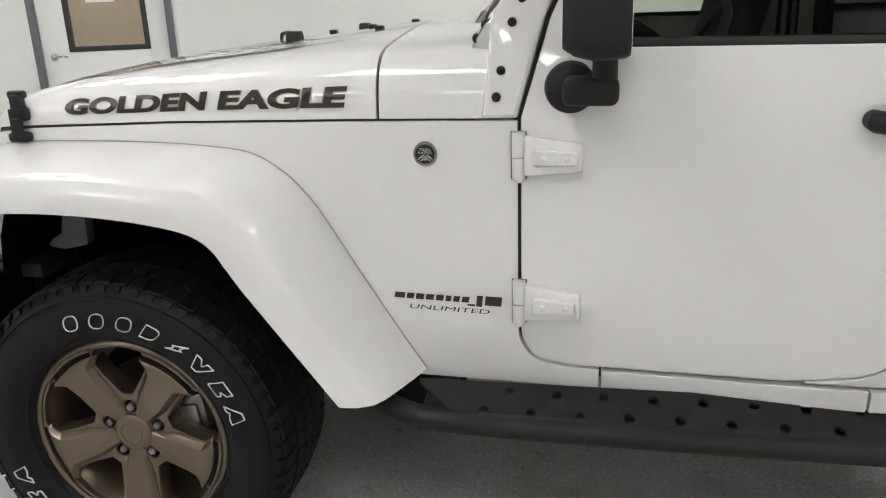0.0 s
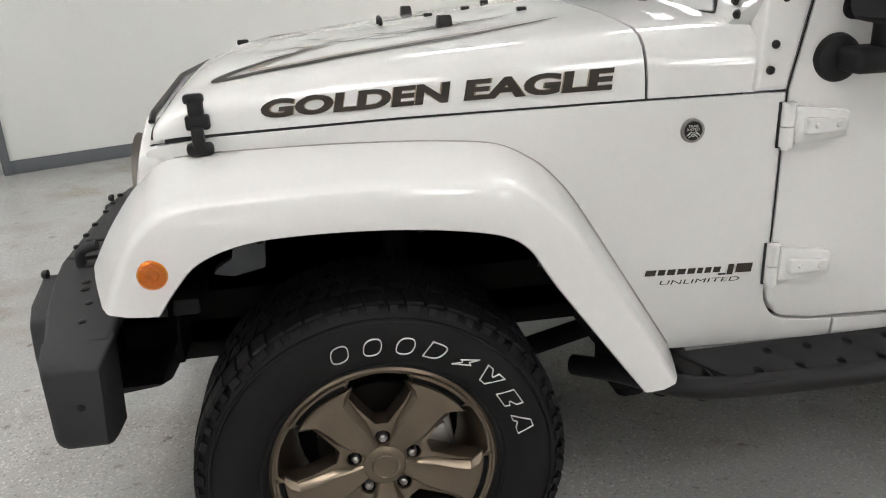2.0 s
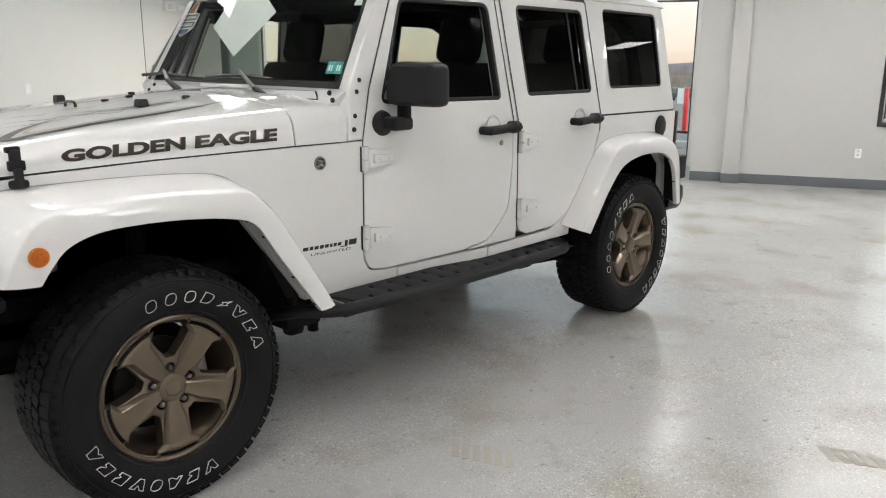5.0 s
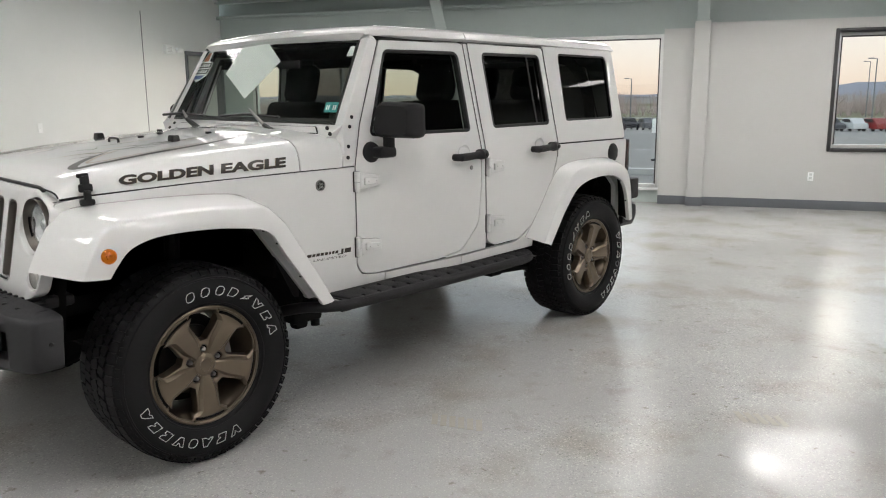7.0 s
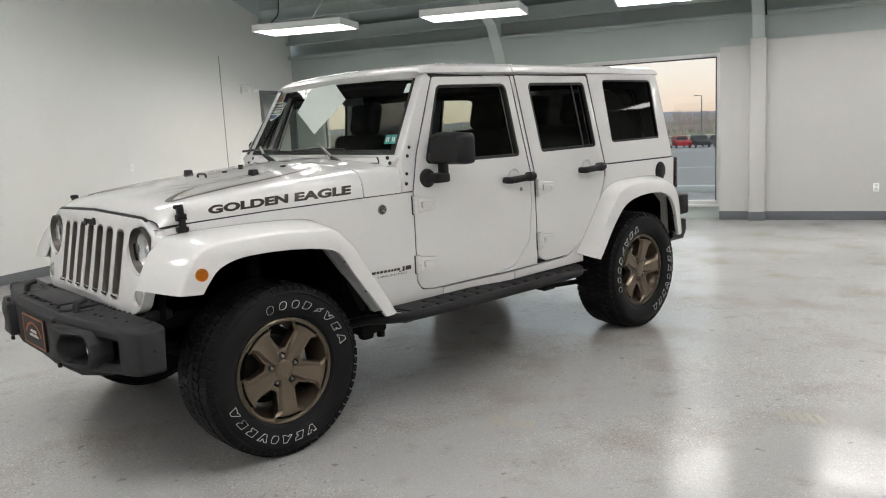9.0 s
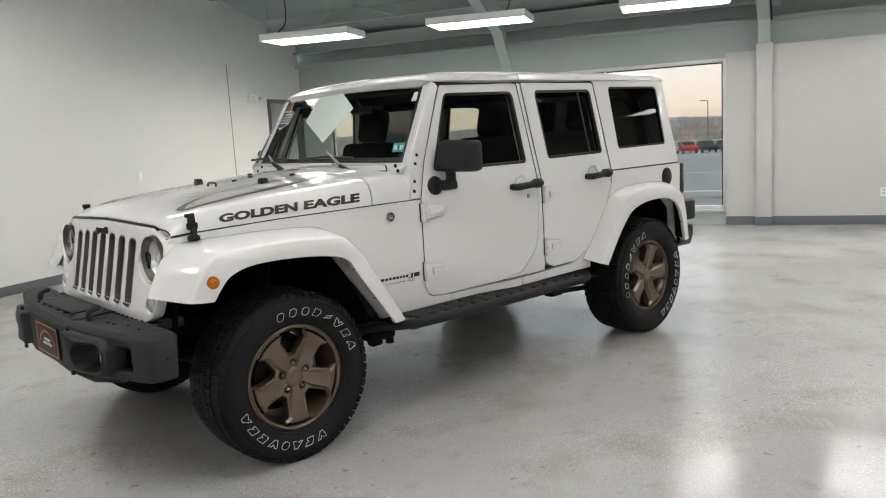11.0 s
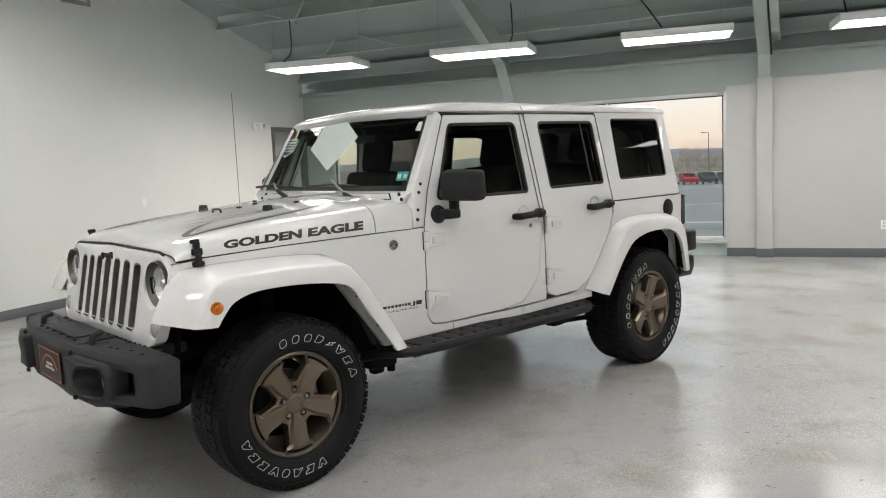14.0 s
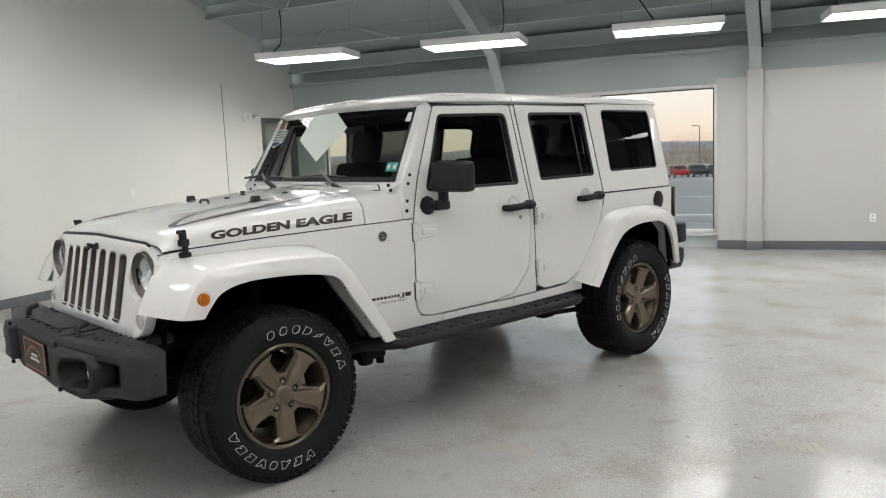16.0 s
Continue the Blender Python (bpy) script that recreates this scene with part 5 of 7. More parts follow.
REAR_FLARE = [((2.245, 0.635), (2.31, 0.600), (2.365, 0.580)), ((2.32, 0.725), (2.38, 0.71), (2.43, 0.665)), ((2.40, 0.825), (2.45, 0.82), (2.50, 0.758)), ((2.49, 0.945), (2.54, 0.93), (2.585, 0.850)), ((2.57, 1.025), (2.61, 1.00), (2.655, 0.905)), ((2.68, 1.062), (2.71, 1.035), (2.75, 0.940)),
              ((2.85, 1.075), (2.87, 1.048), (2.89, 0.960)), ((3.10, 1.072), (3.09, 1.045), (3.07, 0.958)), ((3.25, 1.055), (3.23, 1.022), (3.18, 0.925)), ((3.345, 1.00), (3.32, 0.96), (3.245, 0.872)), ((3.395, 0.88), (3.365, 0.85), (3.285, 0.79)), ((3.43, 0.64), (3.40, 0.63), (3.325, 0.62))]
for s in (-1, 1):
    line = FRONT_FLARE
    if s > 0:
        line = [((b[0] + k, b[1]), c, l) for (b, c, l), k in zip(FRONT_FLARE, (0.065, 0.058, 0.04, 0.02) + (0.0,) * 9)]
    fl = flare(s, "front_flare", line, ((0, 0.672), (1, 0.655), (2, 0.62)))
    bm = bmesh.new()
    lathe(bm, [(0.0, -0.013), (0.014, -0.0125), (0.023, -0.008), (0.0275, -0.002), (0.0285, 0.006)], 30)
    lens_at = pose(-0.396, s * 0.924, 0.940) @ pose(0, 0, 0, 0, 0, 0 if s < 0 else 180)
    part("side_marker", bm, AMBER, fl, "round amber side marker lens", at=lens_at).visible_shadow = False
    bm = bmesh.new()
    lathe(bm, [(0.0, 0.002), (0.010, -0.002), (0.012, 0.001), (0.024, -0.001), (0.0265, 0.003), (0.0275, 0.008)], 12)
    part("marker_bowl", bm, REFLECT, fl, "bright bowl behind the amber lens", sharp=8, at=lens_at)
    for x, z in ((0.27, 0.949), (0.335, 0.885), (0.45, 0.72), (0.54, 0.60), (0.1, 0.979), (-0.2, 0.986)):
        bm = bmesh.new()
        lathe(bm, [(0.0, 0.004), (0.005, 0.003), (0.007, 0.0), (0.007, -0.004)], 8, "z")
        part("clip", bm, SEAL, fl, at=pose(x, s * 0.912, z - 0.002))
FLARE_OUT = (0.908, 0.930)
for s in (-1, 1):
    fl = flare(s, "rear_flare", REAR_FLARE)
    for x, z in ((3.20, 0.915), (3.29, 0.77)):
        bm = bmesh.new()
        lathe(bm, [(0.0, 0.004), (0.005, 0.003), (0.007, 0.0), (0.007, -0.004)], 8, "z")
        part("clip", bm, SEAL, fl, at=pose(x - 0.004, s * 0.918, z - 0.004))

# wheels
RIM_R = 0.245
FACE_SIZE = Matrix.Diagonal((1.04, 1, 1.04, 1))
WHEEL_SIZE = Matrix.Diagonal((1.012, 1, 1.012, 1))


def make_wheel(at):
    """A wheel about its hub, with the outer face towards -y; y = 0 is the hub cap's face."""
    wheel = part("wheel", lathe(bmesh.new(), [(RIM_R - 0.003, -0.018), (RIM_R + 0.003, -0.015), (RIM_R + 0.005, -0.004), (RIM_R - 0.008, 0.004), (RIM_R - 0.016, 0.03), (0.212, 0.06), (0.205, 0.12), (0.212, 0.20), (0.235, 0.215), (0.235, 0.22), (0.205, 0.212), (0.198, 0.12), (0.205, 0.05), (0.222, 0.016), (0.232, 0.000), (RIM_R - 0.009, -0.015)], 72, closed=True), BRONZE, car, "bronze five-spoke wheel", sharp=40)
    wheel.matrix_local = at @ WHEEL_SIZE
    prof = [(0.240, -0.004), (0.250, -0.018), (0.265, -0.030), (0.285, -0.041), (0.31, -0.047), (0.335, -0.046), (0.358, -0.040), (0.377, -0.030), (0.389, -0.016), (0.395, -0.004), (0.397, 0.05), (0.398, 0.10), (0.397, 0.17), (0.395, 0.21), (0.388, 0.225), (0.36, 0.245), (0.31, 0.25), (0.26, 0.235), (0.235, 0.215)]
    tyre = part("tyre", lathe(bmesh.new(), prof, 96, closed=False), RUBBER, wheel, "black all-terrain tyre", sharp=30)
    bm = bmesh.new()
    lathe(bm, [(0.362, -0.0385), (0.364, -0.042), (0.368, -0.040), (0.370, -0.033)], 96)
    lathe(bm, [(0.256, -0.022), (0.258, -0.029), (0.263, -0.031), (0.266, -0.029)], 96)
    part("sidewall_rib", bm, RUBBER, tyre)
    # tread: two shoulder rows and three middle rows of staggered blocks
    rng = random.Random(5)
    bm = bmesh.new()
    count = 60
    for k in range(count):
        for row, (y, w, hgt, slant) in enumerate(((0.002, 0.050, 0.011, 6), (0.054, 0.044, 0.010, -18), (0.104, 0.046, 0.010, 18), (0.152, 0.044, 0.010, -18), (0.204, 0.050, 0.011, -6))):
            a = 2 * math.pi * (k + (0.5 if row % 2 else 0.0) + rng.uniform(-0.06, 0.06)) / count
            long = 2 * math.pi * 0.40 / count * rng.uniform(0.78, 0.88)
            rad = 0.393 if row in (0, 4) else 0.397
            m = Matrix.Rotation(-a, 4, "Y") @ pose(rad, y, 0, slant if slant else 0)
            v = box(bm, (0, -w / 2, -long / 2), (hgt, w / 2, long / 2))
            for q in v:
                if row in (0, 4) and abs(q.co.y) > w / 2 - 1e-4 and q.co.x > hgt - 1e-4 and (q.co.y < 0) == (row == 0):
                    q.co.x -= 0.004
            bmesh.ops.transform(bm, matrix=m, verts=v)
        # side biters below the shoulder
        a = 2 * math.pi * k / count
        v = box(bm, (0, -0.010, -0.012 if k % 2 else -0.008), (0.015, 0.003, 0.012 if k % 2 else 0.008))
        bmesh.ops.transform(bm, matrix=Matrix.Rotation(-a, 4, "Y") @ pose(0.374, -0.024, 0, 0, 0, 28), verts=v)
    tagged(part("tread", bm, RUBBER, tyre, sharp=20), kind="stuff")
    # raised outlined shapes of the maker's lettering on the sidewall
    oval = [(0.08, 0.0, 0.3), (0.78, 0.0, 0.4), (0.92, 1.0, 0.3), (0.22, 1.0, 0.4)]
    half = [(0.0, 0.0, 0.02), (0.62, 0.0, 0.5), (0.96, 0.9, 0.5), (0.2, 1.0, 0.02)]
    bolt = [(0.0, 0.0, 0.01), (0.34, 0.42, 0.01), (0.22, 0.5, 0.01), (0.95, 1.0, 0.01), (0.62, 0.55, 0.01), (0.76, 0.46, 0.01)]
    wedge = [(0.2, 0.0, 0.02), (0.5, 0.0, 0.02), (1.0, 1.0, 0.02), (0.62, 1.0, 0.02), (0.5, 0.62, 0.02), (0.3, 1.0, 0.02), (0.0, 1.0, 0.02)]
    slab = [(0.0, 0.0, 0.02), (0.7, 0.0, 0.02), (0.78, 0.3, 0.02), (0.6, 0.4, 0.02), (0.9, 0.6, 0.02), (1.0, 1.0, 0.02), (0.25, 1.0, 0.02)]
    peak = [(0.0, 0.0, 0.02), (0.28, 0.0, 0.02), (0.4, 0.2, 0.02), (0.65, 0.0, 0.02), (0.95, 0.0, 0.02), (0.85, 1.0, 0.02), (0.52, 1.0, 0.02)]
    for a0, a1, shapes in ((110, 12, (oval, oval, oval, half, bolt, wedge, slab, peak)), (196, 292, (peak, slab, slab, wedge, oval, peak, slab, wedge))):
        n = len(shapes)
        for k, shape in enumerate(shapes):
            a = radians(a0 + (a1 - a0) * (k + 0.5) / n)
            w, h = 0.054, 0.038
            bm = bmesh.new()
            loop = rounded([((p - 0.5) * w, (q - 0.5) * h, r * w) for p, q, r in shape], 0.002, 4)
            inner = [q.copy() for q in offset(clean(loop), 0.0019)]
            def put(p, q, d, a=a):
                c, s2 = math.cos(a - math.pi / 2), math.sin(a - math.pi / 2)
                X, Z = 0.313 * math.cos(a) + p * c - q * s2, 0.313 * math.sin(a) + p * s2 + q * c
                return (X, -0.0497 + d + 3.2 * (math.hypot(X, Z) - 0.318) ** 2, Z)
            panel(bm, loop, put, [inner], 0.003, 0.0003)
            part("sidewall_letter", bm, WHITE_INK, tyre, "white-outlined raised letter shape")
    # spoked face: five bays, nut pockets, then a chiselled block on each spoke
    bays = []
    for k in range(5):
        c = radians(90 + 72 * k)
        turn = lambda pts: [Vector((math.cos(c) * r - math.sin(c) * t, math.sin(c) * r + math.cos(c) * t)) for r, t in pts]
        shape = rounded([(0.101, -0.013, 0.006), (0.150, -0.049, 0.02), (0.186, -0.069, 0.008), (0.212, -0.058, 0.010), (0.2245, 0.0, 0.2), (0.212, 0.058, 0.010), (0.186, 0.069, 0.008), (0.150, 0.049, 0.02), (0.101, 0.013, 0.006)], 0.01, 4)
        bays.append(turn([(p.x, p.y) for p in shape]))
        bays.append(turn([(p.x, p.y) for p in arc(0.0655, 0.0, 0.0155, 20)]))

    def face(a, b, d):
        r = math.hypot(a, b)
        return (a, table(r, [(0.0, 0.004), (0.045, 0.004), (0.08, 0.002), (0.10, 0.000), (0.19, -0.010), (0.232, -0.010)]) + d, b)
    bm = bmesh.new()
    panel(bm, arc(0, 0, 0.2345, 80), face, bays, 0.045, 0.004, 0.028)
    part("wheel_face", bm, BRONZE, wheel, sharp=40, at=FACE_SIZE)
    for k in range(5):
        c = radians(126 + 72 * k)
        spin = lambda a, b: (math.cos(c) * a - math.sin(c) * b, math.sin(c) * a + math.cos(c) * b)
        bm, rings = bmesh.new(), []
        # across each station: foot, flank, top, a shallow valley along the middle, top, flank, foot
        for r, foot, top, lift in ((0.040, 0.020, 0.012, 0.004), (0.062, 0.024, 0.017, 0.0095), (0.082, 0.033, 0.022, 0.0125), (0.105, 0.040, 0.027, 0.0145), (0.150, 0.044, 0.030, 0.0155), (0.176, 0.049, 0.034, 0.0152), (0.196, 0.066, 0.050, 0.0142), (0.203, 0.074, 0.062, 0.0125), (0.2065, 0.076, 0.066, 0.0110)):
            ring = []
            for t, h in ((-foot, -0.002), (-foot + 0.002, 0.003), (-top - 0.003, lift - 0.002), (-top, lift), (-top * 0.55, lift - 0.0012), (0.0, lift - 0.0022), (top * 0.55, lift - 0.0012), (top, lift), (top + 0.003, lift - 0.002), (foot - 0.002, 0.003), (foot, -0.002)):
                along = r - (1 - math.sqrt(max(0.0, 1 - (t / 0.23) ** 2))) * 0.23 * (r > 0.19)
                a, b = spin(along, t)
                ring.append((a, face(a, b, 0)[1] - h, b))
            rings.append(ring)
        loft(bm, rings, caps=False)
        for row in (rings[0], rings[-1]):
            bm.faces.new([bm.verts.new(p) for p in row])
        bmesh.ops.remove_doubles(bm, verts=bm.verts, dist=1e-6)
        spoke = part("spoke", bm, BRONZE, wheel, sharp=18, at=FACE_SIZE)
        # recess not cut: a black patch paints its shade, with a raised edge outside
        for name, r0, r1, lift, half, m, label in (("slot_shade", 0.2072, 0.2195, 0.0014, 17, BLACK, "narrow black patch for the shaded slot at the spoke's foot"), ("spoke_edge", 0.2195, 0.2270, 0.0095, 19, BRONZE, "")):
            ring = [(r1, radians(-half + 2 * half * i / 10)) for i in range(11)] + [(r0, radians(half - 2 * half * i / 10)) for i in range(11)]
            loop = [Vector((q * math.cos(c + a), q * math.sin(c + a))) for q, a in ring]
            bm = bmesh.new()
            panel(bm, loop, lambda a, b, d: (a, face(a, b, 0)[1] - lift + d, b), (), lift + 0.002, 0.001 if m is BLACK else 0.003)
            part(name, bm, m, spoke, label)
    bm = bmesh.new()
    lathe(bm, [(0.0, -0.0075), (0.026, -0.0072), (0.0275, -0.0055), (0.029, -0.0068), (0.040, -0.0058), (0.047, -0.001), (0.049, 0.008)], 40)
    part("centre_cap", bm, BRONZE, wheel)
    for k in range(5):
        a = radians(90 + 72 * k)
        bm = bmesh.new()
        lathe(bm, [(0.0, -0.003), (0.005, -0.0022), (0.0095, 0.001), (0.0105, 0.004), (0.0105, 0.03)], 6)
        part("lug_nut", bm, STEEL, wheel, "chrome lug nut", sharp=20, at=pose(0.0655 * math.cos(a), 0, 0.0655 * math.sin(a)))
        bm = bmesh.new()
        lathe(bm, [(0.0155, 0.008), (0.0155, 0.04), (0.0, 0.04)], 20)
        part("nut_pocket", bm, BLACK, wheel, at=pose(0.0655 * math.cos(a), 0, 0.0655 * math.sin(a)))
    bm = bmesh.new()
    lathe(bm, [(0.06, 0.095), (0.145, 0.098), (0.145, 0.115), (0.06, 0.118)], 48, closed=True)
    part("brake_disc", bm, DISC, wheel)
    bm = bmesh.new()
    box(bm, (0.085, 0.055, -0.06), (0.165, 0.13, 0.06), 0.012, 2, Matrix.Rotation(radians(-8), 4, "Y"))
    box(bm, (0.10, 0.045, -0.035), (0.15, 0.06, 0.035), 0.006, 2, Matrix.Rotation(radians(-8), 4, "Y"))
    part("brake_caliper", bm, STEEL, wheel)
    bm = bmesh.new()
    lathe(bm, [(0.0, 0.14), (0.17, 0.14), (0.19, 0.15), (0.19, 0.16), (0.0, 0.16)], 40)
    part("backing_plate", bm, BLACK, wheel)
    return wheel


first = make_wheel(pose(FRONT_AXLE, -0.845, HUB))
for x, y, turned in ((REAR_AXLE, -0.845, 0), (FRONT_AXLE, 0.845, 180), (REAR_AXLE, 0.845, 180)):
    copy_thing(first, pose(x, y, HUB, 0, 0, turned) @ pose(0, 0, 0, 0, -92 if not turned else 35, 0) @ WHEEL_SIZE)

# wheel wells and underbody
for s in (-1, 1):
    for x0, x1, nm in ((-0.46, 0.60, "front"), (2.38, 3.44, "rear")):
        bm = bmesh.new()
        prof = curve([(x0, 0.62, 0), (x0 + 0.05, 0.90, 0), (x0 + 0.25, 1.03, 0), ((x0 + x1) / 2, 1.05, 0), (x1 - 0.25, 1.01, 0), (x1 - 0.08, 0.82, 0), (x1, 0.60, 0)], 4)
        loft(bm, [[(p.x, s * (0.66 if nm == "front" else 0.80), p.y), (p.x, s * 0.42, p.y)] for p in prof], closed=False)
        w = bmesh.ops.solidify(bm, geom=bm.faces[:], thickness=0.01)
        part("wheel_arch_liner", bm, BLACK, car)
        bm = bmesh.new()
        box(bm, (x0, s * 0.43 - 0.01, 0.55), (x1, s * 0.43 + 0.01, 1.04))
        part("inner_guard", bm, BLACK, car)
    bm = bmesh.new()
    box(bm, (-0.62, s * 0.40 - 0.04, 0.50), (3.5, s * 0.40 + 0.04, 0.62), 0.01)
    part("chassis_rail", bm, BLACK, car)
    for nm, a, b, r in (("control_arm", (0.02, s * 0.50, 0.36), (0.85, s * 0.40, 0.50), 0.028), ("control_arm", (2.20, s * 0.45, 0.50), (2.93, s * 0.52, 0.36), 0.028), ("damper", (0.05, s * 0.52, 0.40), (0.10, s * 0.50, 0.95), 0.035), ("damper", (3.02, s * 0.52, 0.40), (3.05, s * 0.46, 0.85), 0.035)):
        part(nm, tube(bmesh.new(), [a, b], r, 10), BLACK, car)
for x, y in ((0, 0.2), (REAR_AXLE, 0)):
    bm = bmesh.new()
    tube(bm, [(x, -0.70, HUB), (x, 0.70, HUB)], 0.045, 12)
    bmesh.ops.create_uvsphere(bm, u_segments=16, v_segments=10, radius=0.135, matrix=pose(x, y, HUB))
    part("axle", bm, BLACK, car)
part("track_bar", tube(bmesh.new(), [(-0.20, -0.62, 0.42), (-0.20, 0.62, 0.40)], 0.018, 8), BLACK, car)
bm = bmesh.new()
box(bm, (-0.40, -0.42, 0.60), (3.46, 0.42, 0.66), 0.01)
box(bm, (0.95, -0.70, 0.58), (3.40, 0.70, 0.62), 0.01)
box(bm, (1.0, -0.30, 0.44), (2.2, 0.30, 0.60), 0.03)
box(bm, (-0.42, -0.44, 0.66), (0.85, 0.44, 1.08), 0.03)
part("floor_pan", bm, BLACK, car)
bm = bmesh.new()
box(bm, (1.95, -0.62, 0.43), (2.2, -0.36, 0.55), 0.03)
tube(bm, [(2.15, -0.55, 0.47), (2.6, -0.6, 0.47)], 0.02, 8)
part("muffler_bracket", bm, BLACK, car)

for s in (-1, 1):
    for x0, x1, y0, y1, z0, z1 in ((0.62, 0.64, 0.42, 0.69, 0.455, 0.62), (0.58, 0.60, 0.42, 0.66, 0.50, 0.80), (0.50, 0.52, 0.42, 0.66, 0.66, 0.93), (-0.47, -0.45, 0.42, 0.56, 0.56, 0.80)):
        part("splash_panel", boxes(((x0, min(s * y0, s * y1), z0), (x1, max(s * y0, s * y1), z1), 0.004)), BLACK, car)
    bm = boxes(((0.60, s * 0.60 - 0.07, 0.40), (0.78, s * 0.60 + 0.07, 0.52), 0.02), ((0.62, s * 0.64 - 0.02, 0.37), (0.70, s * 0.64 + 0.04, 0.42), 0.02))
    tube(bm, [(0.74, s * 0.655, 0.375), (0.74, s * 0.655, 0.41)], 0.022, 12)
    part("body_mount", bm, BLACK, car)
    bm = bmesh.new()
    panel(bm, rounded([(-0.350, 0.800), (-0.300, 0.790), (-0.225, 0.805), (-0.220, 0.900), (-0.285, 0.900), (-0.300, 0.835), (-0.330, 0.818)], 0.01, 3), lambda a, b, d: (a, s * (0.605 - d), b), (), 0.03, 0.004)
    # white-painted brace; the well's shade is put into its grey
    part("inner_brace", bm, BASE, car, "brace inside the wheel well, greyed to stand for shade")
    bm = boxes(((-0.50, s * 0.53 - 0.07, 0.700), (-0.385, s * 0.53 + 0.07, 0.745), 0.012))
    part("frame_horn", bm, BUMPER, car)
    bm = tube(bmesh.new(), [(2.20, s * 0.640, 0.395), (2.66, s * 0.640, 0.362)], 0.017, 10)
    box(bm, (2.13, s * 0.62 - 0.05, 0.37), (2.25, s * 0.62 + 0.04, 0.47), 0.02)
    part("rear_link", bm, BLACK, car)

# side steps: round bar with a punched tread plate
for s in (-1, 1):
    bm = bmesh.new()
    tube(bm, curve([(0.50, s * 0.66, 0.49), (0.58, s * 0.76, 0.517), (0.68, s * 0.84, 0.517), (0.85, s * 0.870, 0.514), (1.5, s * 0.88, 0.512), (2.12, s * 0.875, 0.514), (2.24, s * 0.85, 0.517), (2.32, s * 0.78, 0.517), (2.36, s * 0.66, 0.50)], 5), 0.026, 16)
    step = part("side_step", bm, PLASTIC, car, "black side step with a punched tread plate")
    holes = [arc(0.87 + 0.104 * k + 0.052 * r, 0.024 + 0.052 * r, 0.011, 10) for k in range(13) for r in (0, 1)]
    bm = bmesh.new()
    shape = rounded([(0.70, 0.105, 0.01), (0.82, -0.010, 0.02), (2.22, -0.010, 0.03), (2.30, 0.105, 0.01)], 0.02, 4)
    panel(bm, shape, lambda a, b, d: (a, s * (0.880 - b), 0.534 + 0.03 * min(1, b / 0.10 if b > 0 else 0) - d), holes, 0.008, 0.002, 0.0)
    part("tread_plate", bm, PLASTIC, step)
    bm = bmesh.new()
    box(bm, (0.78, s * 0.80 - 0.09, 0.520), (2.27, s * 0.80 + 0.085, 0.526))
    part("under_plate", bm, SEAL, step)
    for x in (0.75, 1.45, 2.15):
        bm = bmesh.new()
        box(bm, (x - 0.03, s * 0.63 - 0.24, 0.485), (x + 0.03, s * 0.63 + 0.24, 0.517), 0.006)
        part("step_bracket", bm, SEAL, step)

# front bumper: folded top plate, lower lip and boxed ends round two open recesses
PLAN = [(0.0, -0.792), (0.30, -0.790), (0.42, -0.772), (0.56, -0.742), (0.68, -0.708), (0.78, -0.686), (0.835, -0.668)]
TOP_LINE = [(0.0, 0.758), (0.30, 0.756), (0.56, 0.750), (0.80, 0.743), (0.853, 0.740)]
LOW_LINE = [(0.0, 0.500), (0.30, 0.505), (0.56, 0.520), (0.80, 0.538), (0.853, 0.545)]


def bumper_band(s, ys, z_top, z_low, back, round_end=True):
    """A rounded bar along the bumper's front between two heights."""
    b, rings = bmesh.new(), []
    for y in ys:
        xf, z1, z0 = table(y, PLAN), z_top(y), z_low(y)
        prof = rounded([(back(y), z1), (xf + 0.012, z1 - 0.002), (xf, z1 - 0.03), (xf + 0.004, z0 + 0.015), (xf + 0.02, z0), (back(y), z0)], 0.016, 4)
        rings.append([(p.x, s * y, p.y) for p in prof])
    loft(b, rings)
    return b


back_edge = lambda y: table(y, [(0.0, -0.585), (0.42, -0.585), (0.50, -0.560), (0.853, -0.535)])
bm, rings = bmesh.new(), []
for y in (-0.76, -0.68, -0.56, -0.42, -0.30, 0.0, 0.30, 0.42, 0.56, 0.68, 0.76):
    xf, z1 = table(abs(y), PLAN), table(abs(y), TOP_LINE)
    prof = rounded([(back_edge(abs(y)), z1 + 0.003), (xf + 0.014, z1 - 0.003), (xf, z1 - 0.03), (xf + 0.002, z1 - 0.062), (xf + 0.02, z1 - 0.066), (back_edge(abs(y)), z1 - 0.03)], 0.016, 4)
    rings.append([(p.x, y, p.y) for p in prof])
loft(bm, rings)
bumper = part("front_bumper", bm, BUMPER, car, "charcoal winch bumper with open recesses and boxed ends", sharp=40)
bm, rings = bmesh.new(), []
for y, k in ((-0.305, 0.03), (-0.285, 0.0), (0.285, 0.0), (0.305, 0.03)):
    prof = rounded([(-0.585, 0.771), (-0.765 + k, 0.762), (-0.796 + k, 0.72), (-0.790 + k, 0.52), (-0.745 + k, 0.475), (-0.53, 0.49)], 0.02, 4)
    rings.append([(p.x, y, p.y) for p in prof])
loft(bm, rings)
part("centre_section", bm, BUMPER, bumper, sharp=40)
part("winch_cover", boxes(((-0.745, -0.20, 0.764), (-0.60, 0.20, 0.774), 0.005)), BUMPER, bumper, "shallow raised cover on the bumper top")
bm, rings = bmesh.new(), []
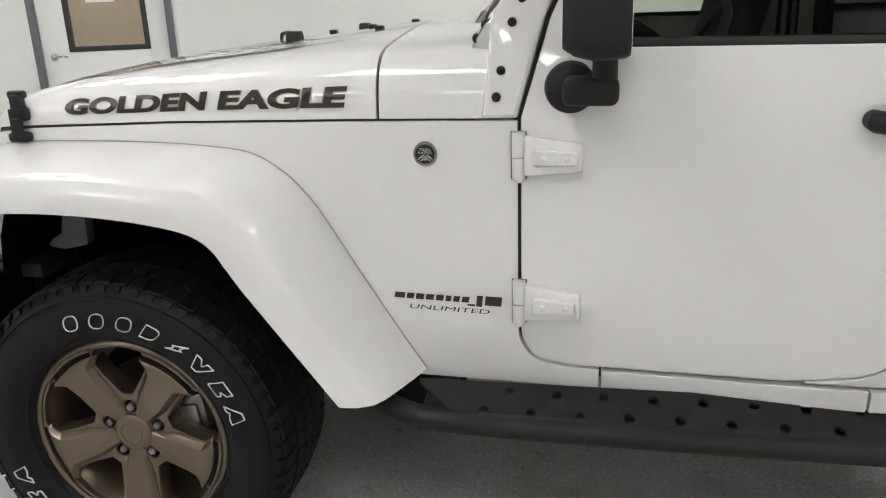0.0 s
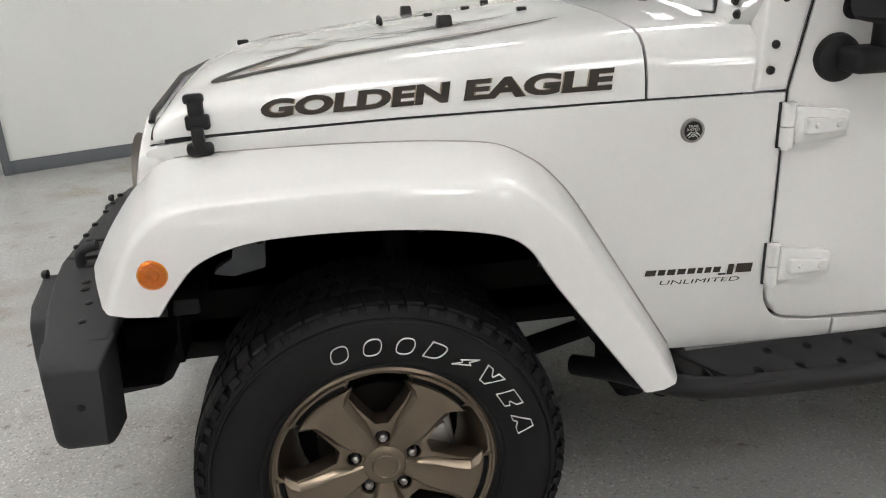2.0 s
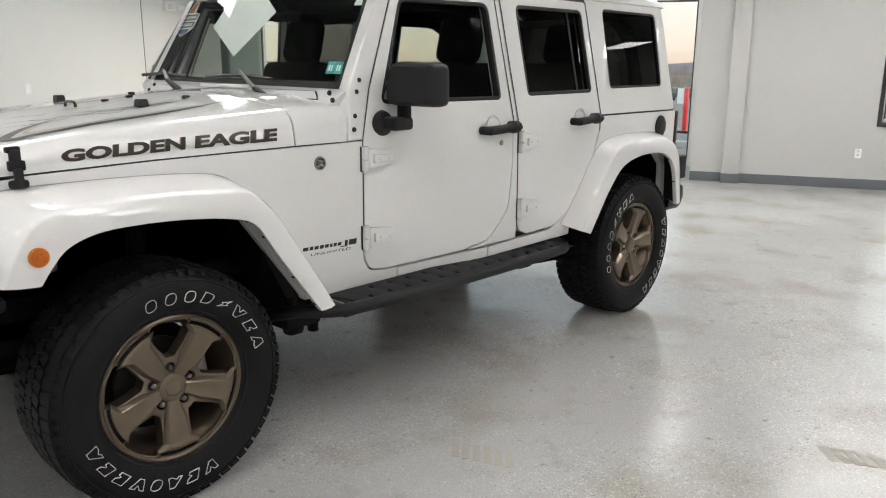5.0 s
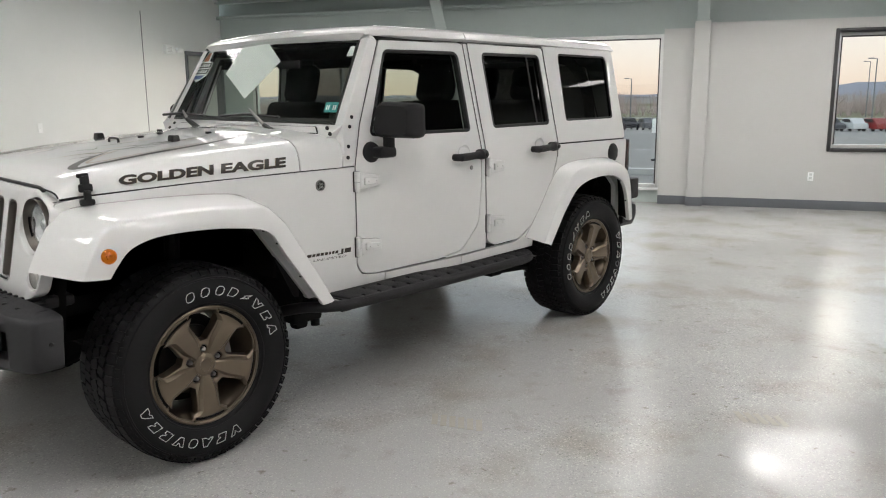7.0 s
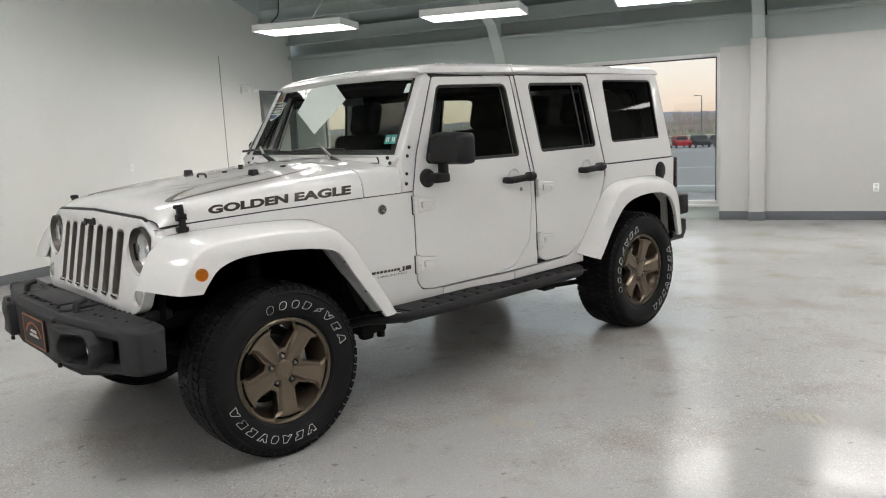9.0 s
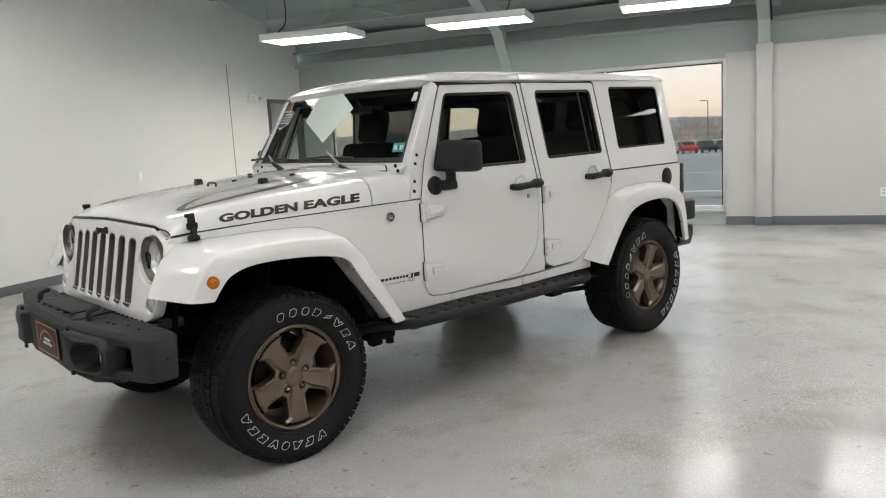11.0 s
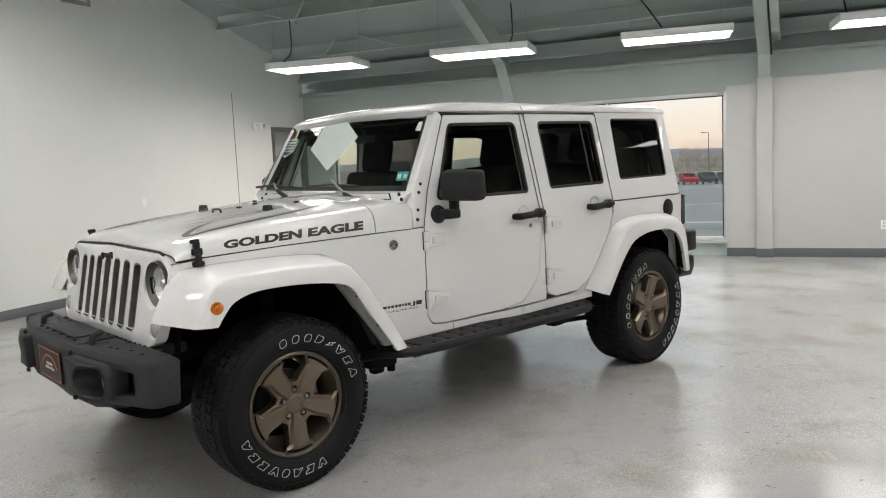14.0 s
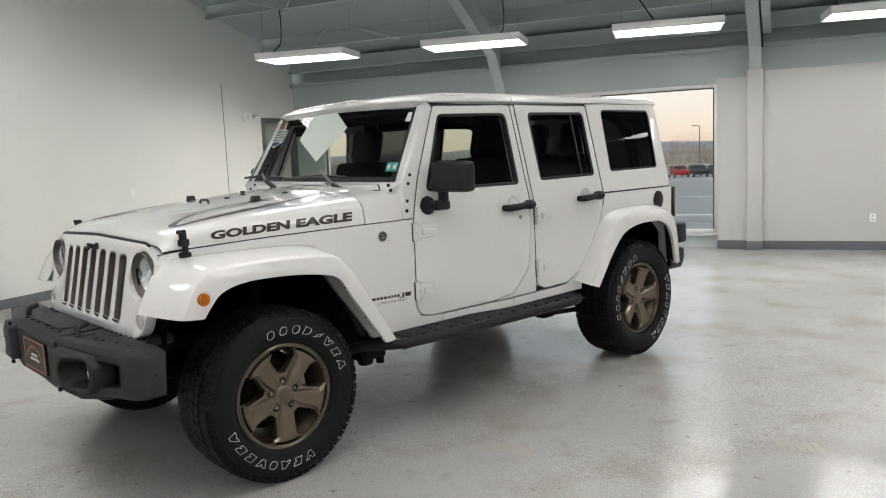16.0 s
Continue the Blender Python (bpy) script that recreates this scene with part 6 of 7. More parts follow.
for y, x, z in ((-0.62, -0.60, 0.53), (-0.50, -0.665, 0.475), (-0.30, -0.72, 0.445), (0.0, -0.735, 0.44), (0.30, -0.72, 0.445), (0.50, -0.665, 0.475), (0.62, -0.60, 0.53)):
    rings.append([(p.x, y, p.y) for p in rounded([(x, 0.545), (x - 0.012, z + 0.03), (x + 0.01, z), (-0.50, z + 0.01), (-0.50, 0.545)], 0.012, 3)])
loft(bm, rings)
part("lower_guard", bm, PLASTIC, bumper, "black curved skid guard below the bumper")
bm = boxes(((-0.60, -0.60, 0.715), (-0.47, 0.60, 0.728), 0.004))
part("filler_panel", bm, PLASTIC, bumper, "black ribbed panel between bumper and grille")
for k in range(-11, 12):
    part("filler_rib", boxes(((-0.60, 0.05 * k - 0.012, 0.728), (-0.475, 0.05 * k + 0.012, 0.742), 0.005)), PLASTIC, bumper)
for s in (-1, 1):
    part("lower_lip", bumper_band(s, (0.28, 0.42, 0.56, 0.68, 0.76), lambda y: table(y, LOW_LINE) + 0.048, lambda y: table(y, LOW_LINE), lambda y: table(y, PLAN) + 0.10), BUMPER, bumper, sharp=40)
    # boxed end: rounded corners, upright outer face
    b, rings = bmesh.new(), []
    for y, k in ((0.735, 0.0), (0.80, 0.0), (0.832, 0.003), (0.846, 0.010), (0.853, 0.024)):
        xf, z1, z0 = table(y, PLAN) + k, table(y, TOP_LINE) - k * 0.6, table(y, LOW_LINE) + k * 0.6
        rings.append([(p.x, s * y, p.y) for p in rounded([(-0.540 - k * 0.3, z1), (xf, z1, 0.03), (xf, z0, 0.03), (-0.552 - k * 0.3, z0)], 0.008, 5)])
    loft(b, rings)
    end = part("bumper_end", b, BUMPER, bumper, "boxed bumper end with rounded corners", sharp=40)
    bm = bmesh.new()
    lathe(bm, [(0.0, -0.003), (0.007, -0.002), (0.009, 0.002)], 10)
    part("end_plug", bm, SEAL, end, at=pose(-0.595, s * 0.854, 0.645) @ pose(0, 0, 0, 0, 0, 0 if s < 0 else 180))
    bm, rings = bmesh.new(), []
    for y in (0.28, 0.42, 0.56, 0.68, 0.745):
        x = table(y, PLAN) + 0.095
        rings.append([(x, s * y, 0.71), (x, s * y, 0.54), (x + 0.01, s * y, 0.54), (x + 0.01, s * y, 0.71)])
    loft(bm, rings)
    part("recess_back", bm, SEAL, bumper, "dark back of the bumper recess")
    for x, y in ((-0.61, 0.12), (-0.755, 0.15), (-0.61, 0.255), (-0.755, 0.24), (-0.755, 0.06), (-0.62, 0.40), (-0.65, 0.355), (-0.675, 0.455), (-0.665, 0.50), (-0.605, 0.455), (-0.60, 0.50), (-0.635, 0.58), (-0.625, 0.67)):
        bm = bmesh.new()
        big = 1.2 if y in (0.455, 0.50) and x < -0.65 else 1.0
        lathe(bm, [(0.0, 0.005 * big), (0.004 * big, 0.005 * big), (0.006 * big, 0.004 * big), (0.009 * big, 0.003), (0.0095 * big, -0.004)], 10, "z")
        part("bolt", bm, SEAL, bumper, at=pose(x, s * y, table(y, TOP_LINE) + (0.014 if y < 0.29 else 0.0)))
    # tow hook: a bent bar standing out of a slot
    bm = tube(bmesh.new(), curve([(-0.715, s * 0.345, 0.750), (-0.717, s * 0.345, 0.776), (-0.708, s * 0.345, 0.794), (-0.690, s * 0.345, 0.802), (-0.668, s * 0.345, 0.806)], 6), 0.0135, 12)
    part("tow_hook", bm, BUMPER, bumper, "charcoal tow hook")
    part("hook_slot", boxes(((-0.705, s * 0.345 - 0.020, 0.7575), (-0.650, s * 0.345 + 0.020, 0.7595), 0.001)), SEAL, bumper, "dark slot of the tow hook")
    # lamp pod: a block beside the middle section, hollowed out towards the bumper end
    lead = lambda q: table(q, [(0.29, -0.832), (0.40, -0.832), (0.60, -0.768)])
    mouth = rounded([(0.375, 0.622, 0.05), (0.43, 0.683, 0.05), (0.565, 0.690, 0.03), (0.588, 0.635, 0.03), (0.575, 0.567, 0.03), (0.43, 0.563, 0.05)], 0.04, 5)
    shell = rounded([(0.292, 0.548, 0.02), (0.575, 0.538, 0.03), (0.606, 0.60, 0.03), (0.606, 0.66, 0.03), (0.575, 0.712, 0.03), (0.292, 0.722, 0.02)], 0.03, 5)
    bm = bmesh.new()
    panel(bm, shell, lambda q, z, d: (lead(q) + d, s * q, z), [mouth], 0.10, 0.012)
    pod = part("lamp_pod", bm, BUMPER, bumper, "hollowed lamp pod of the bumper", sharp=45)
    bm, rings = bmesh.new(), []
    for k, d in ((0.99, 0.004), (0.93, 0.03), (0.80, 0.06), (0.62, 0.082)):
        rings.append([(lead(m.x) + d, s * m.x, m.y) for m in (Vector((0.53, 0.625)) * (1 - k) + p * k for p in mouth)])
    loft(bm, rings, caps=False)
    bm.faces.new([bm.verts.new(p) for p in rings[-1]])
    part("pod_hollow", bm, PLASTIC, pod, "smooth dark hollow of the pod")
    bm = bmesh.new()
    lathe(bm, [(0.0, 0.020), (0.012, 0.017), (0.022, 0.006), (0.028, -0.008), (0.032, -0.010), (0.034, -0.004), (0.034, 0.02)], 24, "x")
    fog = part("fog_lamp", bm, REFLECT, pod, "round fog lamp with a clear lens", at=pose(lead(0.55) + 0.036, s * 0.552, 0.626, 0, 0, s * 14))
    bm = bmesh.new()
    lathe(bm, [(0.0, -0.016), (0.016, -0.014), (0.026, -0.006), (0.030, 0.004)], 24, "x")
    part("lens", bm, LENS, fog).visible_shadow = False
    for q, z in ((0.335, 0.735), (0.345, 0.530)):
        bm = bmesh.new()
        lathe(bm, [(0.0, -0.010), (0.008, -0.009), (0.012, -0.004), (0.013, 0.006)], 12, "x")
        part("pod_bolt", bm, SEAL, pod, at=pose(lead(q) + 0.02, s * q, z))
# dealer plate in the bumper
bm = bmesh.new()
panel(bm, rounded([(-0.155, 0.545), (0.155, 0.545), (0.155, 0.70), (-0.155, 0.70)], 0.008, 3), lambda a, b, d: (-0.806 + d, a, b), (), 0.012, 0.002)
plate = part("dealer_plate", bm, SEAL, bumper, "black dealer plate with an orange border and arc")
bm = bmesh.new()
panel(bm, rounded([(-0.15, 0.55), (0.15, 0.55), (0.15, 0.695), (-0.15, 0.695)], 0.008, 3), lambda a, b, d: (-0.8075 + d, a, b), [rounded([(-0.145, 0.555), (0.145, 0.555), (0.145, 0.69), (-0.145, 0.69)], 0.007, 3)], 0.001, 0.0003)
part("plate_border", bm, ORANGE, plate)
bm = bmesh.new()
for k in range(24):
    a = radians(22 + 136 * k / 24)
    m = pose(-0.8078, 0.112 * math.cos(a + radians(2.8)), 0.578 + 0.086 * math.sin(a + radians(2.8))) @ Matrix.Rotation(a + radians(2.8), 4, "X")
    box(bm, (-0.0006, -0.0055, -0.0085), (0.0006, 0.0055, 0.0085), 0, 1, m)
part("plate_arc", bm, ORANGE, plate)
for z, w in ((0.624, 0.045), (0.603, 0.066)):
    bm = bmesh.new()
    for k in range(7):
        box(bm, (-0.8085, -w + 2 * w * k / 7, z - 0.007), (-0.807, -w + 2 * w * (k + 0.7) / 7, z + (0.007 if k % 3 else 0.004)))
    part("plate_bar", bm, WHITE_INK, plate)

# hood latches, stops, loop and nozzles
for s in (-1, 1):
    x = -0.325
    y = lambda z: half_width(x, 1.1)
    bm = bmesh.new()
    box(bm, (x - 0.024, -0.012, 1.196), (x + 0.018, 0.012, 1.216), 0.006, 2, pose(0, s * (y(0) - 0.002), 0))
    box(bm, (x - 0.016, -0.010, 1.160), (x + 0.016, 0.012, 1.206), 0.006, 2, pose(0, s * (y(0) + 0.006), 0))
    box(bm, (x - 0.024, -0.010, 1.142), (x + 0.026, 0.012, 1.174), 0.006, 2, pose(0, s * (y(0) + 0.008), 0))
    latch = part("hood_latch", bm, PLASTIC, car, "black rubber hood latch")
    bm = bmesh.new()
    box(bm, (x - 0.013, -0.010, 1.098), (x + 0.013, 0.010, 1.150), 0.005, 2, pose(0, s * (y(0) + 0.020), 0))
    part("strap", bm, SEAL, latch)
    bm = bmesh.new()
    box(bm, (x - 0.028, -0.014, 1.090), (x + 0.028, 0.014, 1.116), 0.009, 2, pose(0, s * (y(0) + 0.014), 0))
    part("catch", bm, PLASTIC, latch)
for x, y in ((0.273, -0.283), (0.262, 0.41)):
    bm = bmesh.new()
    z = hood_z(x, y)
    loft(bm, [[(p.x, p.y, z + h) for p in rounded([(x - 0.020 * k, y - 0.026 * k), (x + 0.020 * k, y - 0.026 * k), (x + 0.020 * k, y + 0.026 * k), (x - 0.020 * k, y + 0.026 * k)], 0.006, 3)] for h, k in ((-0.006, 1.0), (0.022, 0.88), (0.028, 0.75))])
    part("hood_stop", bm, SEAL, hood, "black rubber hood stop")
bm = bmesh.new()
z = hood_z(0.13, 0.0)
tube(bm, curve([(0.13, -0.045, z), (0.13, -0.04, z + 0.016), (0.13, -0.02, z + 0.02), (0.13, 0.02, z + 0.02), (0.13, 0.04, z + 0.016), (0.13, 0.045, z)], 4), 0.006, 8)
part("footman_loop", bm, SEAL, hood)
for x, y in ((0.50, -0.22), (0.50, 0.22), (0.28, 0.02), (0.40, 0.05)):
    bm = bmesh.new()
    box(bm, (x - 0.014, y - 0.010, hood_z(x, y) - 0.002), (x + 0.012, y + 0.010, hood_z(x, y) + 0.010), 0.004)
    part("washer_nozzle", bm, SEAL, hood)

# decals
def on_hood_side(x, up, out=0.0015):
    """A place on the hood's upright side at x, up metres above the seam."""
    sec = section(x)
    w, dist = sec[0], 0.0
    for a, b in zip(sec, sec[1:]):
        step = math.hypot(b[0] - a[0], b[1] - a[1])
        if dist + step >= up:
            t = (up - dist) / step
            ny, nz = -(b[1] - a[1]) / step, (b[0] - a[0]) / step
            return (x, a[0] + (b[0] - a[0]) * t + ny * out, a[1] + (b[1] - a[1]) * t + nz * out)
        dist += step
    return (x, sec[-1][0], sec[-1][1])


def word_box(x0, x1, z0, z1):
    def place(a, b):
        x = x0 + (x1 - x0) * a
        z = z0[0] + (z0[1] - z0[0]) * a
        return x, (z + ((z1[0] + (z1[1] - z1[0]) * a) - z) * b) - table(x, SEAM_Z)
    return place


for body, x0, x1, za, zb in (("GOLDEN", -0.192, 0.212, (1.153, 1.168), (1.191, 1.212)), ("EAGLE", 0.236, 0.562, (1.169, 1.177), (1.212, 1.224))):
    at = word_box(x0, x1, za, zb)
    bm = lettering(body, lambda a, b: on_hood_side(*at(a, b), 0.0030), 0.12, 0.06)
    part("decal_edge", bm, GOLD, hood, "gold outline of the side lettering")
    bm = lettering(body, lambda a, b: on_hood_side(*at(a, b), 0.0040), 0.12, 0.042)
    part("decal_word", bm, DECAL, hood, "dark bronze side lettering")


def stroke(bm, points, widths, z=0.0018):
    """A flat painted band on the hood top through points (x, y)."""
    line = curve([(p[0], p[1], 0) for p in points], 8)
    ws = np.interp(np.linspace(0, 1, len(line)), np.linspace(0, 1, len(widths)), widths)
    left, right = [], []
    for i, p in enumerate(line):
        way = (line[min(i + 1, len(line) - 1)] - line[max(i - 1, 0)]).normalized()
        n = Vector((-way.y, way.x, 0)) * ws[i] / 2
        for side, q in ((left, p + n), (right, p - n)):
            side.append(bm.verts.new((q.x, q.y, hood_z(q.x, q.y) + z)))
    for i in range(len(line) - 1):
        bm.faces.new((left[i], left[i + 1], right[i + 1], right[i]))


for s in (-1, 1):
    bm = bmesh.new()
    stroke(bm, [(0.53, s * 0.43), (0.3, s * 0.475), (0.0, s * 0.495), (-0.2, s * 0.50), (-0.285, s * 0.49), (-0.27, s * 0.44), (-0.17, s * 0.36), (-0.05, s * 0.29)], [0.006, 0.030, 0.034, 0.034, 0.036, 0.038, 0.028, 0.003])
    part("decal_band", bm, DECAL, hood, "dark bronze hood stripe")
    bm = bmesh.new()
    stroke(bm, [(0.50, s * 0.415), (0.28, s * 0.445), (0.0, s * 0.462), (-0.16, s * 0.465), (-0.215, s * 0.45), (-0.19, s * 0.41), (-0.10, s * 0.34), (0.02, s * 0.28)], [0.003, 0.010, 0.013, 0.014, 0.016, 0.018, 0.012, 0.003])
    part("decal_band", bm, GOLD, hood, "pale gold hood stripe")
rng = random.Random(11)
for k in range(34):
    bm = bmesh.new()
    side = 1 if k % 2 else -1
    x, y = -0.30 + 0.023 * k + rng.uniform(-0.03, 0.03), side * rng.uniform(0.02, 0.30)
    run = rng.uniform(0.12, 0.30)
    stroke(bm, [(x, y), (x + run * 0.4, y + side * rng.uniform(0.01, 0.05)), (x + run * 0.7, y + side * rng.uniform(0.03, 0.07)), (x + run, y + side * rng.uniform(0.0, 0.05))] if x + run < 0.56 else [(x - run, y), (x - run * 0.5, y + 0.04 * side), (x - 0.02, y + 0.02 * side)], [0.001, rng.uniform(0.006, 0.018), rng.uniform(0.004, 0.014), 0.001])
    part("decal_feather", bm, DECAL if k % 3 else GOLD, hood, "thin painted feather line of the hood picture")

# side marks
def side_box(bm, x0, x1, z0, z1, lean=0.0, out=0.0015):
    v = [bm.verts.new(on_side(-1, out)(x, z, 0)) for x, z in ((x0, z0), (x1, z0), (x1 + lean, z1), (x0 + lean, z1))]
    bm.faces.new(v)


marks, x = [], 0.645
for w in (0.030, 0.022, 0.024, 0.024, 0.023, 0.018, 0.020, 0.022):
    marks.append((x, x + w - 0.005, 0.741, 0.755, 0.003))
    x += w
marks += [(x - 0.008, x + 0.010, 0.733, 0.738, 0.0), (x + 0.012, x + 0.026, 0.733, 0.760, 0.003), (x + 0.032, x + 0.070, 0.737, 0.760, 0.003)]
for m in marks:
    bm = bmesh.new()
    side_box(bm, *m)
    part("model_mark", bm, DECAL, car, "dark lettering bar on the fender side")
bm = lettering("UNLIMITED", lambda a, b: on_side(-1, 0.0015)(0.682 + 0.19 * a, 0.716 + 0.011 * b, 0), 0.15, 0.0)
part("trim_word", bm, DECAL, car, "small dark lettering on the fender side")
bm = bmesh.new()
lathe(bm, [(0.0, -0.004), (0.021, -0.004), (0.023, -0.006), (0.026, -0.006), (0.0275, 0.001)], 32)
badge = part("round_badge", bm, STEEL, car, "round metal badge with dark centre", at=pose(0.735, -half_width(0.735, 1.08), 1.082))
bm = bmesh.new()
lathe(bm, [(0.0, -0.0048), (0.0212, -0.0046)], 32)
part("badge_face", bm, SEAL, badge)
for z, w, body in ((0.0075, 0.026, "TRAIL"), (0.0005, 0.030, "RATED")):
    bm = lettering(body, lambda a, b: (-w / 2 + w * a, -0.0054, z + 0.0055 * b))
    part("badge_word", bm, WHITE_INK, badge)
bm = bmesh.new()
for z, w in ((-0.005, 0.012), (-0.009, 0.016), (-0.013, 0.011)):
    tube(bm, [(-w, -0.005, z - 0.002), (-w * 0.4, -0.005, z + 0.003), (0, -0.005, z), (w * 0.5, -0.005, z + 0.003), (w, -0.005, z - 0.002)], 0.0009, 5)
part("badge_hills", bm, WHITE_INK, badge)

# cabin
bm = bmesh.new()
box(bm, (0.94, -0.68, 0.95), (1.28, 0.68, 1.30), 0.05)
box(bm, (0.90, -0.66, 1.26), (1.15, 0.66, 1.372), 0.03)
part("dashboard", bm, CLOTH, car)
bm = bmesh.new()
lathe(bm, [(0.185, -0.012), (0.197, 0.0), (0.185, 0.012), (0.173, 0.0)], 32, "x", closed=True)
tube(bm, [(0, -0.18, 0), (0, 0.18, 0)], 0.014, 8)
tube(bm, [(0, 0, 0), (0, 0, -0.18)], 0.014, 8)
tube(bm, [(0, 0, 0), (-0.22, 0, -0.02)], 0.03, 10)
part("steering_wheel", bm, PLASTIC, car, at=pose(1.32, -0.36, 1.20, 0, 25, 0))


def seat(x, y, back=0.0):
    bm = bmesh.new()
    box(bm, (x, y - 0.25, 0.78), (x + 0.50, y + 0.25, 0.93), 0.05)
    s = part("seat", bm, CLOTH, car, "black cloth car seat")
    bm = bmesh.new()
    box(bm, (-0.07, -0.25, 0), (0.07, 0.25, 0.62), 0.05, 3, pose(x + 0.50, y, 0.86, 0, 14, 0))
    part("backrest", bm, CLOTH, s)
    bm = bmesh.new()
    box(bm, (-0.055, -0.125, 0.62), (0.055, 0.125, 0.86), 0.05, 3, pose(x + 0.50, y, 0.86, 0, 14, 0))
    tube(bm, [pose(x + 0.50, y, 0.86, 0, 14, 0) @ Vector((0, -0.06, 0.58)), pose(x + 0.50, y, 0.86, 0, 14, 0) @ Vector((0, -0.06, 0.70))], 0.008, 6)
    tube(bm, [pose(x + 0.50, y, 0.86, 0, 14, 0) @ Vector((0, 0.06, 0.58)), pose(x + 0.50, y, 0.86, 0, 14, 0) @ Vector((0, 0.06, 0.70))], 0.008, 6)
    part("headrest", bm, CLOTH, s)


for x, y in ((1.31, -0.37), (0.93, 0.39), (2.25, -0.38), (2.25, 0.0), (2.25, 0.38)):
    seat(x, y)
for s in (-1, 1):
    bm = bmesh.new()
    tube(bm, curve([(1.20, s * 0.64, 1.70), (1.5, s * 0.64, 1.725), (1.9, s * 0.64, 1.73), (2.7, s * 0.64, 1.735), (3.02, s * 0.65, 1.70), (3.22, s * 0.66, 1.45), (3.32, s * 0.66, 0.8)], 4), 0.034, 10)
    tube(bm, [(1.90, s * 0.645, 1.72), (1.93, s * 0.70, 1.2), (1.93, s * 0.72, 0.7)], 0.034, 10)
    part("roll_bar", bm, CLOTH, car)
bm = bmesh.new()
tube(bm, [(1.93, -0.64, 1.72), (1.93, 0.64, 1.72)], 0.034, 10)
box(bm, (1.86, -0.3, 1.69), (2.0, 0.3, 1.75), 0.02)
part("sound_bar", bm, CLOTH, car)
bm = bmesh.new()
box(bm, (1.185, -0.09, 1.655), (1.205, 0.10, 1.70), 0.01)
tube(bm, [(1.20, 0, 1.70), (1.16, 0, 1.74)], 0.008, 6)
part("interior_mirror", bm, PLASTIC, car)

# papers and stickers behind the windscreen
def screen_sheet(name, loop, material, depth, label, category):
    bm = bmesh.new()
    panel(bm, loop, lambda a, b, d: screen(a, b, depth + d), (), 0.0012, 0.0003)
    ob = tagged(part(name, bm, material), label, category)
    ob.matrix_world = CAR
    return ob


screen_sheet("paper_sheet", [Vector(p) for p in ((0.105, 1.036), (-0.108, 0.778), (0.078, 0.345), (0.386, 0.656), (0.340, 1.038))], PAPER, 0.018, "white sheet of paper taped behind the windscreen", "paper")
st = screen_sheet("windscreen_sticker", rounded([(0.605, 0.652), (0.605, 0.815), (0.667, 0.838), (0.683, 0.965), (0.739, 0.965), (0.756, 0.838), (0.795, 0.815), (0.795, 0.652), (0.700, 0.56)], 0.012, 3), PAPER, 0.0175, "shield-shaped advertising sticker in white, blue and red", "sticker")
for loop, m in (([(0.515, 0.715), (0.665, 0.715), (0.665, 0.77), (0.515, 0.77)], SEAL), ([(0.515, 0.645), (0.665, 0.645), (0.665, 0.70), (0.515, 0.70)], SEAL), ([(0.555, 0.585), (0.625, 0.585), (0.65, 0.63), (0.53, 0.63)], NAVY), ([(0.575, 0.79), (0.63, 0.79), (0.615, 0.885), (0.585, 0.885)], ORANGE)):
    bm = bmesh.new()
    panel(bm, rounded(loop, 0.008, 3), lambda a, b, d: screen(0.605 + (a - 0.505) * 1.12, 0.56 + (b - 0.55) * 1.15, 0.0170 + d), (), 0.0004, 0.0001)
    part("print_patch", bm, m, st)
for z in (0.742, 0.672):
    for k in range(5):
        bm = bmesh.new()
        panel(bm, [Vector(p) for p in ((0.53 + 0.026 * k, z - 0.016), (0.548 + 0.026 * k, z - 0.016), (0.548 + 0.026 * k, z + 0.016), (0.53 + 0.026 * k, z + 0.016))], lambda a, b, d: screen(0.605 + (a - 0.505) * 1.12, 0.56 + (b - 0.55) * 1.15, 0.0166 + d), (), 0.0004, 0.0001)
        part("print_bar", bm, PAPER, st)
for y in (-0.637, -0.594):
    st = screen_sheet("inspection_sticker", rounded([(y - 0.02, 0.195), (y + 0.02, 0.195), (y + 0.02, 0.30), (y - 0.02, 0.30)], 0.004, 2), TEAL, 0.0175, "small teal inspection sticker on the glass", "sticker")
    for dy in (-0.007, 0.006):
        bm = bmesh.new()
        panel(bm, rounded([(y + dy - 0.004, 0.22), (y + dy + 0.004, 0.22), (y + dy + 0.004, 0.27), (y + dy - 0.004, 0.27)], 0.002, 2), lambda a, b, d: screen(a, b, 0.0170 + d), (), 0.0004, 0.0001)
        part("print_bar", bm, PAPER, st)
screen_sheet("toll_tag", rounded([(-0.665, 0.79), (-0.62, 0.79), (-0.635, 0.90), (-0.665, 0.90)], 0.008, 3), PAPER, 0.0175, "small pale tag high on the glass", "tag")
bm = boxes(((0.945, -0.36, 1.3735), (1.12, 0.02, 1.3765)))
dash = tagged(part("dash_paper", bm, PAPER), "white paper lying on the dashboard", "paper")
dash.matrix_world = CAR

# ---- outside ----
bm = bmesh.new()
xs = [U1 + 0.2, U1 + 3, 20, 40, 60, 97, 130, 200, 600, 2500]
def ground_z(u):
    return table(u, [(U1, -0.12), (20, -0.25), (97, -2.75), (200, -3.6), (2500, -3.6)])
loft(bm, [[(u, -2500, ground_z(u)), (u, -200, ground_z(u)), (u, 200, ground_z(u)), (u, 2500, ground_z(u))] for u in xs] , closed=False)
near = [(-2500, -0.12), (U0 - 0.2, -0.12)]
structure("ground", bm, ASPHALT, "grey asphalt car park", "ground")
bm = bmesh.new()
